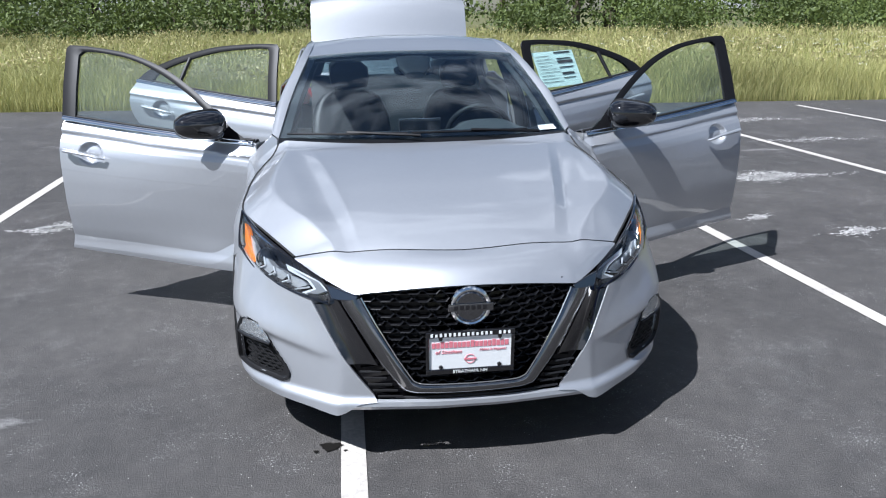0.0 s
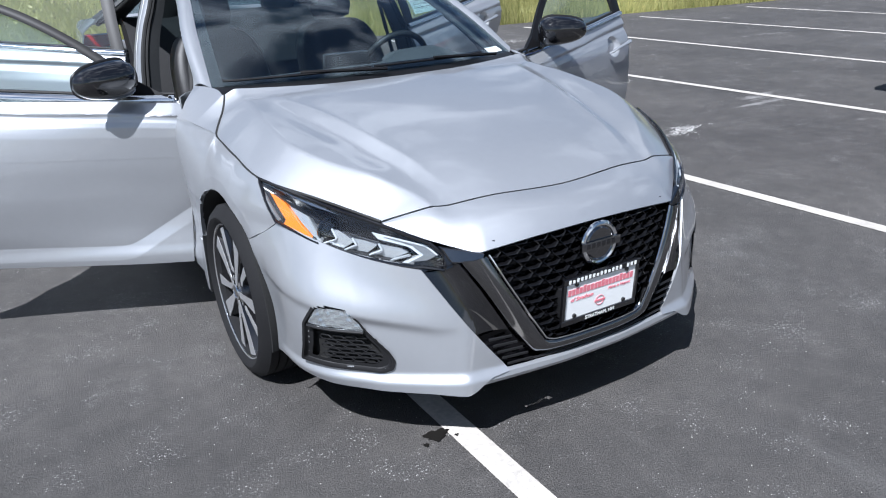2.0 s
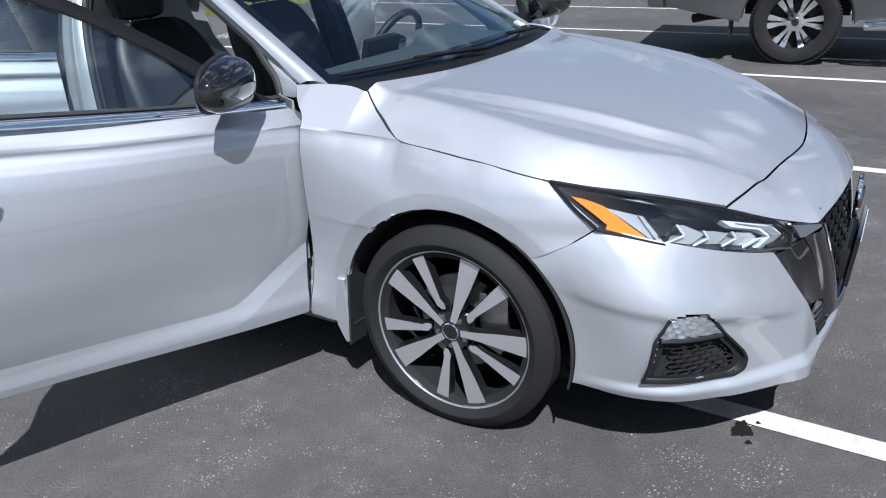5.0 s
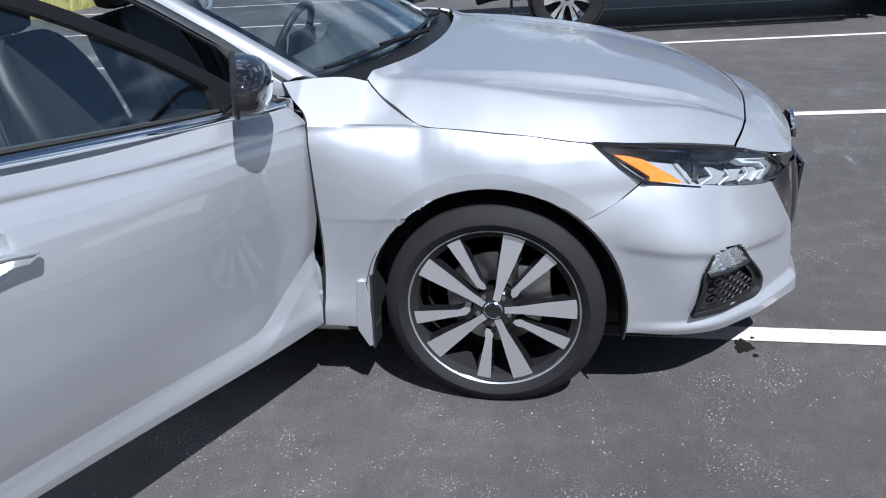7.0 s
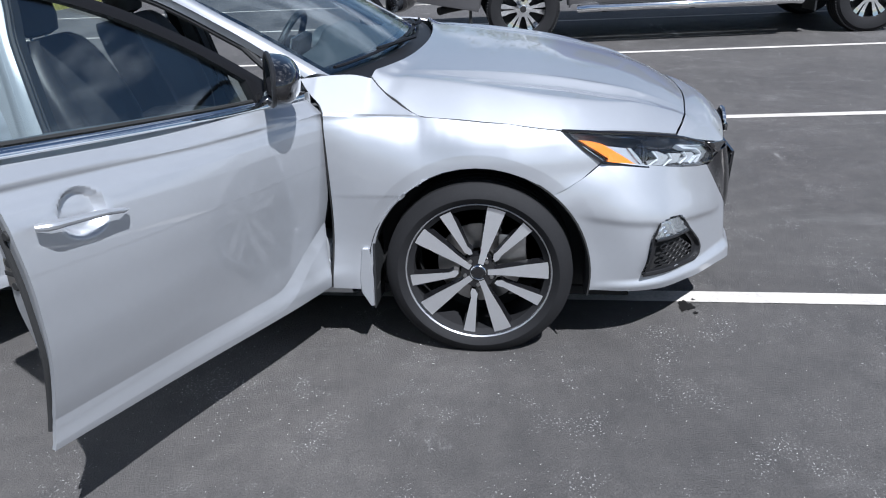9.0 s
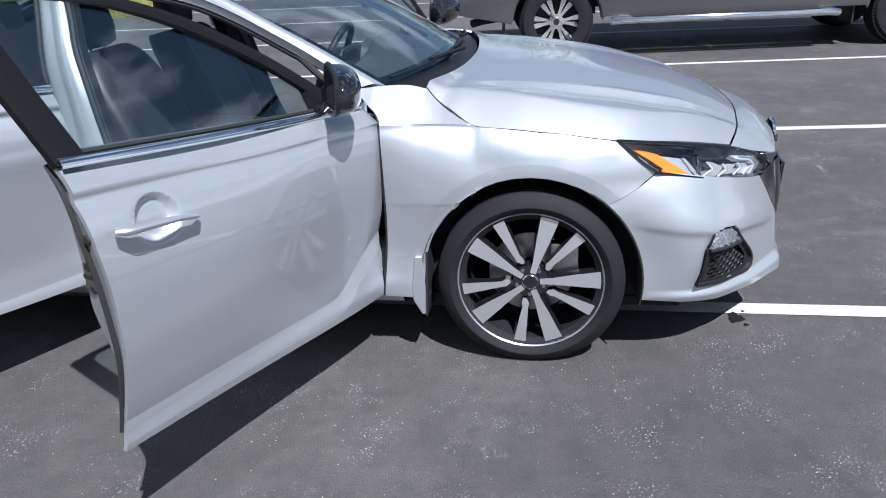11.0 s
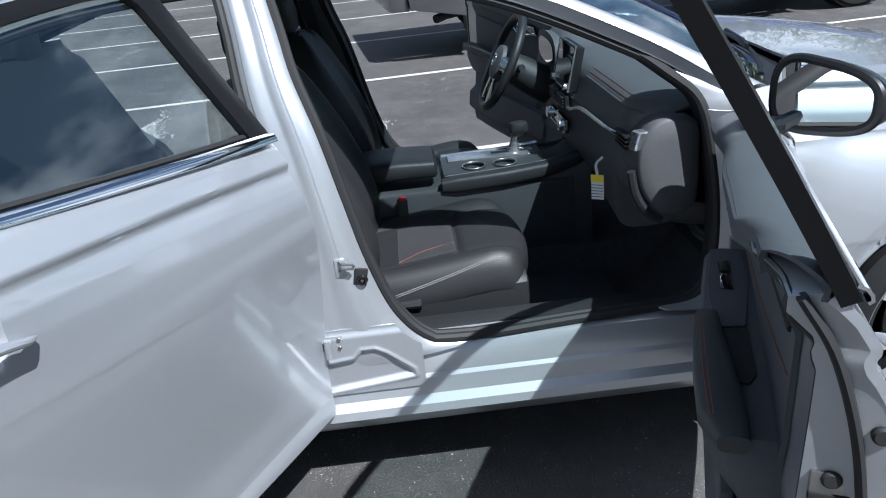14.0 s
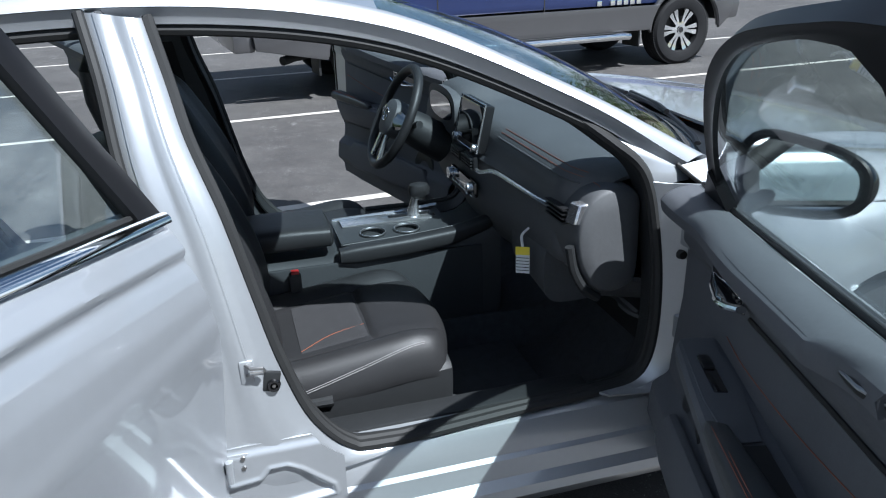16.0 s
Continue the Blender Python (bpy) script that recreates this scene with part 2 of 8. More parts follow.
def lathe(profile, n=48, axis="x", at=(0, 0, 0), closed=True):
    """Turns (offset along the axis, radius) points round the axis."""
    verts, faces = [], []
    m = len(profile)
    for i in range(n):
        a = 2 * math.pi * i / n
        for o, r in profile:
            v = {"x": (o, r * math.cos(a), r * math.sin(a)), "y": (r * math.cos(a), o, r * math.sin(a)), "z": (r * math.cos(a), r * math.sin(a), o)}[axis]
            verts.append((v[0] + at[0], v[1] + at[1], v[2] + at[2]))
    for i in range(n):
        for j in range(m if closed else m - 1):
            k = (j + 1) % m
            faces.append((i * m + j, ((i + 1) % n) * m + j, ((i + 1) % n) * m + k, i * m + k))
    return raw(verts, faces)


def box(x0, x1, y0, y1, z0, z1, bevel=0.0, seg=2):
    bm = bmesh.new()
    bmesh.ops.create_cube(bm, size=1)
    for v in bm.verts:
        v.co = Vector(((x0 + x1) / 2 + v.co.x * (x1 - x0), (y0 + y1) / 2 + v.co.y * (y1 - y0), (z0 + z1) / 2 + v.co.z * (z1 - z0)))
    if bevel:
        bmesh.ops.bevel(bm, geom=list(bm.edges), offset=bevel, segments=seg, affect="EDGES", profile=0.6)
    return bm


def prism(outline, depth, bevel=0.0, seg=1):
    """A plate: outline is a list of 3D points in order, depth a vector."""
    d = Vector(depth)
    n = len(outline)
    v = [Vector(p) for p in outline]
    bm = raw(v + [p + d for p in v], [tuple(range(n))[::-1], tuple(range(n, 2 * n))] + [(i, (i + 1) % n, n + (i + 1) % n, n + i) for i in range(n)])
    if bevel:
        bmesh.ops.recalc_face_normals(bm, faces=bm.faces)
        bmesh.ops.bevel(bm, geom=list(bm.edges), offset=bevel, segments=seg, affect="EDGES", profile=0.6)
    return bm


def join(*bms):
    out = bmesh.new()
    for b in bms:
        me = bpy.data.meshes.new("tmp")
        b.to_mesh(me); b.free()
        out.from_mesh(me)
        bpy.data.meshes.remove(me)
    return out


def moved(bm, m):
    bmesh.ops.transform(bm, matrix=m, verts=bm.verts)
    if m.determinant() < 0:
        bmesh.ops.reverse_faces(bm, faces=bm.faces)
    return bm


def inside(px, py, poly):
    c, n = False, len(poly)
    for i in range(n):
        (x1, y1), (x2, y2) = poly[i], poly[(i + 1) % n]
        if (y1 > py) != (y2 > py) and px < (x2 - x1) * (py - y1) / (y2 - y1) + x1:
            c = not c
    return c

# ---------- ground ----------
def asphalt():
    m = bpy.data.materials.new("asphalt")
    m.use_nodes = True
    n, l = m.node_tree.nodes, m.node_tree.links
    b = n["Principled BSDF"]
    co = n.new("ShaderNodeTexCoord")

    def nz(scale, detail=6, rough=0.6):
        t = n.new("ShaderNodeTexNoise")
        t.inputs["Scale"].default_value, t.inputs["Detail"].default_value, t.inputs["Roughness"].default_value = scale, detail, rough
        l.new(co.outputs["Object"], t.inputs["Vector"])
        return t.outputs["Fac"]

    def ramp(src, p0, c0, p1, c1):
        r = n.new("ShaderNodeValToRGB")
        r.color_ramp.elements[0].position, r.color_ramp.elements[1].position = p0, p1
        r.color_ramp.elements[0].color, r.color_ramp.elements[1].color = (*c0, 1), (*c1, 1)
        l.new(src, r.inputs[0])
        return r.outputs["Color"]

    def mix(fac, a, c, mode="MIX"):
        x = n.new("ShaderNodeMix"); x.data_type = "RGBA"; x.blend_type = mode
        for v, k in ((fac, "Factor"), (a, "A"), (c, "B")):
            if hasattr(v, "is_linked"):
                l.new(v, x.inputs[k])
            else:
                x.inputs[k].default_value = v
        return x.outputs["Result"]
    base = ramp(nz(0.55, 7, 0.68), 0.34, (0.053, 0.0505, 0.049), 0.68, (0.088, 0.083, 0.079))
    grain = ramp(nz(170, 4, 0.8), 0.34, (0.62, 0.62, 0.63), 0.68, (1.38, 1.37, 1.35))
    col = mix(1.0, base, grain, "MULTIPLY")
    vo = n.new("ShaderNodeTexVoronoi"); vo.inputs["Scale"].default_value = 120
    l.new(co.outputs["Object"], vo.inputs["Vector"])
    stone = ramp(vo.outputs["Distance"], 0.12, (1, 1, 1), 0.26, (0, 0, 0))
    worn = ramp(nz(2.2, 9, 0.72), 0.52, (0, 0, 0), 0.68, (1, 1, 1))
    fac = mix(1.0, stone, worn, "MULTIPLY")
    col = mix(fac, col, (0.30, 0.29, 0.28, 1))
    # hand-wide patches where the dark binder has worn off, tyre-swept streaks
    patch = ramp(nz(8.0, 10, 0.8), 0.40, (0.86, 0.86, 0.87), 0.66, (1.22, 1.21, 1.20))
    col = mix(1.0, col, patch, "MULTIPLY")
    crumb = ramp(nz(125, 2, 0.55), 0.60, (0, 0, 0), 0.65, (1, 1, 1))
    where = ramp(nz(3.6, 9, 0.8), 0.52, (0, 0, 0), 0.63, (1, 1, 1))
    col = mix(mix(1.0, crumb, where, "MULTIPLY"), col, (0.46, 0.45, 0.44, 1))
    mp = n.new("ShaderNodeMapping")
    mp.inputs["Scale"].default_value = (1.0, 0.09, 1.0)
    mp.inputs["Rotation"].default_value = (0, 0, radians(12))
    l.new(co.outputs["Object"], mp.inputs["Vector"])
    sn = n.new("ShaderNodeTexNoise")
    sn.inputs["Scale"].default_value, sn.inputs["Detail"].default_value, sn.inputs["Roughness"].default_value = 3.2, 8, 0.7
    l.new(mp.outputs[0], sn.inputs["Vector"])
    col = mix(ramp(sn.outputs["Fac"], 0.60, (0, 0, 0), 0.74, (0.30, 0.30, 0.30)), col, (0.20, 0.195, 0.19, 1))
    dust = ramp(nz(0.9, 8, 0.7), 0.56, (0, 0, 0), 0.80, (0.32, 0.32, 0.32))
    col = mix(dust, col, (0.17, 0.165, 0.16, 1))
    # chalky smears left on the stalls
    mc = n.new("ShaderNodeMapping")
    mc.inputs["Scale"].default_value = (0.35, 1.0, 1.0)
    mc.inputs["Location"].default_value = (7.3, 2.9, 0.0)
    l.new(co.outputs["Object"], mc.inputs["Vector"])
    cn_ = n.new("ShaderNodeTexNoise")
    cn_.inputs["Scale"].default_value, cn_.inputs["Detail"].default_value, cn_.inputs["Roughness"].default_value = 1.3, 9, 0.72
    l.new(mc.outputs[0], cn_.inputs["Vector"])
    col = mix(ramp(cn_.outputs["Fac"], 0.63, (0, 0, 0), 0.74, (0.75, 0.75, 0.75)), col, (0.42, 0.41, 0.40, 1))
    l.new(col, b.inputs["Base Color"])
    b.inputs["Roughness"].default_value = 0.66
    b.inputs["Specular IOR Level"].default_value = 0.38
    bp = n.new("ShaderNodeBump")
    bp.inputs["Strength"].default_value, bp.inputs["Distance"].default_value = 1.0, 0.0065
    l.new(nz(120, 5, 0.7), bp.inputs["Height"]); l.new(bp.outputs[0], b.inputs["Normal"])
    return m


ASPHALT = asphalt()
LINEPAINT = mat("white_line_paint", (0.45, 0.42, 0.38), 0.8, vary=0.28, vscale=5, bump=0.5, bscale=220)
SOIL = mat("meadow_soil", (0.10, 0.10, 0.035), 0.95, vary=0.3, vscale=0.4)


def edge_y(x):
    """Where the pavement meets the meadow."""
    return 10.25 - 0.085 * x


def quad(name, pts, material, label, category, kind="structure"):
    bm = raw(pts, [(0, 1, 2, 3)])
    return tagged(link(name, bm, material, smooth=False, recalc=False), label, category, kind=kind)


quad("ground", [(-900, -900, -0.03), (900, -900, -0.03), (900, 900, -0.03), (-900, 900, -0.03)], SOIL, "bare meadow soil under tall grass", "ground")
quad("pavement", [(-40, -40, 0), (40, -40, 0), (40, edge_y(40), 0), (-40, edge_y(-40), 0)], ASPHALT, "worn dark grey asphalt parking lot", "asphalt")
for i, (a, b) in enumerate(((-6.05, -0.02), (-3.22, -0.02), (-0.432, 0.0), (2.41, -0.065), (5.26, -0.08), (7.95, -0.075), (10.65, -0.08), (13.5, -0.08), (16.3, -0.08))):
    y0, y1 = -7.0, edge_y(a) - 0.6
    w = 0.047
    pts = [(a + b * y0 - w, y0, 0.004), (a + b * y0 + w, y0, 0.004), (a + b * y1 + w, y1, 0.004), (a + b * y1 - w, y1, 0.004)]
    quad("parking_line", pts, LINEPAINT, "worn white painted parking stall line", "road marking")["group"] = "parking lines"

# ---------- the silver sedan: front axle at the origin, nose towards -y ----------
car = thing("sedan", "silver four-door sedan with all doors and trunk open", "car")
HUB_Z, WB, ARCH = 0.325, 2.825, 0.394

w_low = fn([(0.15, 0.80), (0.20, 0.88), (0.27, 0.912), (0.31, 0.915), (0.36, 0.905), (0.45, 0.895), (0.60, 0.903), (0.75, 0.914), (0.80, 0.9165)])
w_top = fn([(1.06, 0.832), (1.20, 0.752), (1.30, 0.695), (1.40, 0.630), (1.46, 0.57)])


def w_mid(z):
    """Half width at the doors: a crease under the windows with a shallow hollow below it."""
    mid = np.interp(z, [0.78, 0.90, 0.940, 0.960, 0.972, 0.982, 0.991, 1.0, 1.03, 1.06], [0.916, 0.9205, 0.9190, 0.9140, 0.9090, 0.9072, 0.9100, 0.906, 0.874, 0.832])
    return np.where(z < 0.79, w_low(z), np.where(z < 1.06, mid, w_top(z)))


w_fen = fn([(0.15, 0.80), (0.20, 0.89), (0.27, 0.905), (0.40, 0.903), (0.55, 0.912), (0.66, 0.920), (0.72, 0.915), (0.78, 0.897), (0.84, 0.863), (0.88, 0.832),
            (0.94, 0.785), (1.00, 0.742), (1.05, 0.72)])


fen_c = fn([(-0.40, 0.0), (-0.33, 0.0), (-0.257, 0.0063), (-0.142, 0.0018), (-0.065, 0.0030), (0.012, 0.0082), (0.05, 0.0126), (0.10, 0.0180), (0.127, 0.0172), (0.165, 0.0121), (0.203, 0.0037), (0.24, 0.0)])


def sm(t):
    t = np.clip(t, 0, 1)
    return t * t * (3 - 2 * t)


def W(y, z):
    """Half width of the body's side."""
    y, z = np.asarray(y, float), np.asarray(z, float)
    # the fender: a crease runs from the door to the corner of the hood
    t = np.clip((y - 0.185) / 0.365, -0.3, 1)
    zc, xc = 0.884 + 0.028 * t, 0.834 + 0.071 * t
    k = np.clip((z - 0.62) / (zc - 0.62), 0, 1)
    crease = 0.920 - (0.920 - xc) * k ** (2.2 + 2.5 * np.clip(t, 0, 1)) - 0.007 * sm((y - 0.12) / 0.12) * (np.clip(zc - z, 0, 1) / 0.018) * np.exp(1 - np.clip(zc - z, 0, 1) / 0.018) - (2.0 - 0.7 * np.clip((y - 0.29) / 0.08, 0, 1)) * np.clip(z - zc, 0, 1)
    g_f = sm((y - 0.0) / 0.22) * (z > 0.62)
    f = np.where(z < zc, sm((y - 0.36) / 0.22), sm((y - 0.52) / 0.35))
    zs = z + 0.022 * sm((y - 0.6) / 0.6) * sm((z - 0.55) / 0.30) * sm((1.30 - z) / 0.2) - 0.072 * (np.clip(y, 0.5, 2.9) - 1.675) * sm((z - 0.55) / 0.30) * sm((1.30 - z) / 0.2)
    x = (w_fen(z) * (1 - g_f) + crease * g_f) * (1 - f) + w_mid(zs) * f
    x = x + fen_c(y) * sm((z - 0.74) / 0.11) * (y < 0.24)
    x = x - 0.077 * (np.clip(-0.1 - y, 0, 0.6) / 0.33) ** 1.6 * (1 - 0.72 * sm((0.70 - z) / 0.13))
    x = x - 0.10 * (np.clip(y - 2.6, 0, 2) / 1.2) ** 2
    for hy in (0.0, WB):
        r = np.hypot(y - hy, z - HUB_Z)
        x = x - 0.13 * np.clip(ARCH + 0.044 - r, 0, 0.05) * (z < 0.8)
    return x


def side(yz, sx, out=0.0):
    """Lifts points (y, z) onto the body's side."""
    a = np.asarray(yz, float)
    return np.stack([sx * (W(a[..., 0], a[..., 1]) + out), a[..., 0], a[..., 1]], -1)


def Wg(y, z):
    """Half width of the side glass and its frame."""
    k = np.asarray(z, float) - 1.06 - 0.05 * (np.asarray(y, float) - 1.675)
    return 0.825 - 0.555 * k - 0.12 * k * k


def side_glass(yz, sx, out=0.0):
    a = np.asarray(yz, float)
    return np.stack([sx * (Wg(a[..., 0], a[..., 1]) + out), a[..., 0], a[..., 1]], -1)


# --- hood ---
h_c = fn([(-0.82, 0.766), (-0.79, 0.784), (-0.75, 0.807), (-0.70, 0.831), (-0.60, 0.866), (-0.40, 0.912), (-0.285, 0.935), (0.0, 0.973), (0.30, 1.000), (0.45, 1.012)])
h_d = fn([(-0.82, 0.040), (-0.695, 0.060), (-0.50, 0.084), (-0.285, 0.096), (0.0, 0.102), (0.193, 0.100), (0.45, 0.075)])
h_e = fn([(-0.82, 0.20), (-0.695, 0.24), (-0.285, 0.385), (0.0, 0.325), (0.193, 0.262), (0.45, 0.20)])


def H(x, y):
    x, y = np.abs(np.asarray(x, float)), np.asarray(y, float)
    xc = 0.36 + (y + 0.78) * 0.215
    u = np.clip(x / xc, 0, 1)
    inner = (0.016 - 0.008 * sm((y + 0.7) / 0.9)) * u ** 2.5
    d = np.clip(x - xc, 0, 1)
    e = h_e(y)
    fade = sm((0.42 - y) / 0.25)
    fade = fade * (0.18 + 0.82 * sm((y + 0.76) / 0.35)) * (1 - 0.75 * sm((y + 0.25) / 0.5))
    facet = (0.022 * np.clip(d / 0.05, 0, 1) - 0.010 * sm((d - 0.056) / 0.11)) * fade
    ridge = 0.006 * np.exp(-np.abs(x - xc) / 0.035) * fade
    s0 = np.maximum(0.42 * e, e - 0.14)
    fall = np.clip((d - s0) / (e - s0), 0, 2)
    droop = 0.012 * sm((x - 0.22) / 0.25) * sm((-0.52 - y) / 0.18)
    return h_c(y) - droop - inner + ridge - facet - (h_d(y) - 0.002) * fall ** 1.12


def lift_hood(xy):
    a = np.asarray(xy, float)
    return np.concatenate([a, H(a[..., 0], a[..., 1])[..., None]], -1)


front = crv([(-0.615, -0.695), (-0.50, -0.735), (-0.364, -0.762), (0, -0.80), (0.364, -0.762), (0.50, -0.735), (0.615, -0.695)], 61)
rear = crv([(-0.738, 0.368), (-0.45, 0.305), (0, 0.272), (0.45, 0.305), (0.738, 0.368)], 61)
side_l = crv([(-0.615, -0.695), (-0.735, -0.50), (-0.842, -0.285), (-0.850, -0.05), (-0.845, 0.10), (-0.838, 0.19), (-0.820, 0.232), (-0.78, 0.294), (-0.738, 0.368)], 61)
FRONT = lift_hood(front)
ZZ = np.linspace(0.76, 1.03, 400)


def z_fender(y, x):
    """The height at which the fender has the half width x."""
    return float(np.interp(-x, -np.minimum.accumulate(W(np.full(400, y), ZZ)), ZZ))


HG = lift_hood(coons(crv(front * [0.994, 1], 181), crv(rear * [0.994, 1], 181), crv(side_l + [0.004, 0], 111), crv(side_l + [0.004, 0], 111) * [-1, 1]))
# the hood's sides meet the fenders
dlt = np.array([(z_fender(p[1], abs(p[0]) + 0.008) - p[2]) * float(sm((p[1] - 0.26) / 0.08)) for p in HG[0]])
wgt = sm(1 - np.minimum(np.arange(181), 180 - np.arange(181)) / 60)
HG[..., 2] += wgt[:, None] * dlt[None] * 1.0
# thin black tubes draw the dark, shaded gap along the hood's sides
for sx in (1, -1):
    part("hood_gap_shade", tube(HG[0 if sx < 0 else 180] + [sx * 0.004, 0, -0.0015], 0.0045, 6), RUBBER, car, "thin black line standing for shade in the hood gap")
part("hood", shell(HG, 0.008), PAINT, car, "silver hood with two long creases")

# --- nose panel between hood and grille ---
top = FRONT + [0, -0.0055, -0.002]
bot = crv([(-0.612, -0.712, 0.742), (-0.52, -0.805, 0.700), (-0.41, -0.900, 0.664), (-0.385, -0.913, 0.666), (-0.20, -0.944, 0.686), (0, -0.956, 0.694), (0.20, -0.944, 0.686), (0.385, -0.913, 0.666), (0.41, -0.900, 0.664), (0.52, -0.805, 0.700), (0.612, -0.712, 0.742)], 61)
u = np.linspace(0, 1, 14)[:, None]
P = coons(bot, top, bot[0] * (1 - u) + top[0] * u, bot[-1] * (1 - u) + top[-1] * u)
v = np.linspace(0, 1, 14)[None, :]
wgt = np.sin(np.linspace(0, 1, 61) * math.pi)[:, None] ** 0.7
P[:, :, 2] += 0.018 * np.sin(v * math.pi) * wgt
P[:, :, 1] -= 0.012 * np.sin(v * math.pi) * wgt
part("nose_panel", shell(P, 0.01), PAINT, car, "silver panel over the grille")

# --- front bumper surface: s runs from the middle (0) to the wheel arch (1) ---
PL = [(0.22, [(0, -0.975), (0.15, -0.972), (0.42, -0.945), (0.50, -0.925), (0.66, -0.80), (0.72, -0.735), (0.80, -0.64), (0.865, -0.52), (0.895, -0.385)]),
      (0.43, [(0, -0.995), (0.15, -0.988), (0.42, -0.935), (0.50, -0.895), (0.66, -0.79), (0.72, -0.745), (0.826, -0.652), (0.89, -0.53), (0.918, -0.38)]),
      (0.70, [(0, -0.955), (0.15, -0.948), (0.388, -0.908), (0.489, -0.855), (0.63, -0.745), (0.70, -0.675), (0.79, -0.55), (0.848, -0.43), (0.895, -0.24)])]
PLC = [crv(p, 129) for _, p in PL]


def FB(s, z, out=0.0):
    """A point of the bumper's face."""
    s, z = np.asarray(s, float), np.asarray(z, float)
    a = np.abs(s) * 128
    i = np.clip(a.astype(int), 0, 127)
    t = (a - i)[..., None]
    c = [k[i] * (1 - t) + k[i + 1] * t for k in PLC]
    z0, z1, z2 = 0.22, 0.43, 0.70
    l0 = ((z - z1) * (z - z2) / ((z0 - z1) * (z0 - z2)))[..., None]
    l1 = ((z - z0) * (z - z2) / ((z1 - z0) * (z1 - z2)))[..., None]
    l2 = ((z - z0) * (z - z1) / ((z2 - z0) * (z2 - z1)))[..., None]
    p = c[0] * l0 + c[1] * l1 + c[2] * l2
    if np.any(out):
        d = PLC[1][np.clip(i + 1, 0, 128)] - PLC[1][np.clip(i - 1, 0, 128)]
        nrm = np.stack([-d[..., 1], d[..., 0]], -1)
        nrm /= np.linalg.norm(nrm, axis=-1, keepdims=True)
        nrm = np.where((nrm * PLC[1][i]).sum(-1, keepdims=True) < 0, -nrm, nrm)
        p = p + nrm * np.asarray(out)[..., None]
    return np.stack([np.where(s < 0, -1, 1) * p[..., 0], p[..., 1], z], -1)


def S(x, z):
    """The s at which the bumper's face has the half width x."""
    g = np.linspace(0, 1, 400)
    return float(np.interp(x, FB(g, np.full(400, z))[:, 0], g))


def sz(pts):
    return [(S(x, z), z) for x, z in pts]


FOG = [(0.829, 0.499), (0.80, 0.506), (0.757, 0.498), (0.738, 0.470), (0.716, 0.428), (0.668, 0.362), (0.656, 0.335), (0.662, 0.305), (0.688, 0.292), (0.77, 0.297), (0.862, 0.306), (0.860, 0.36), (0.856, 0.44)]
FOGS = sz(FOG)


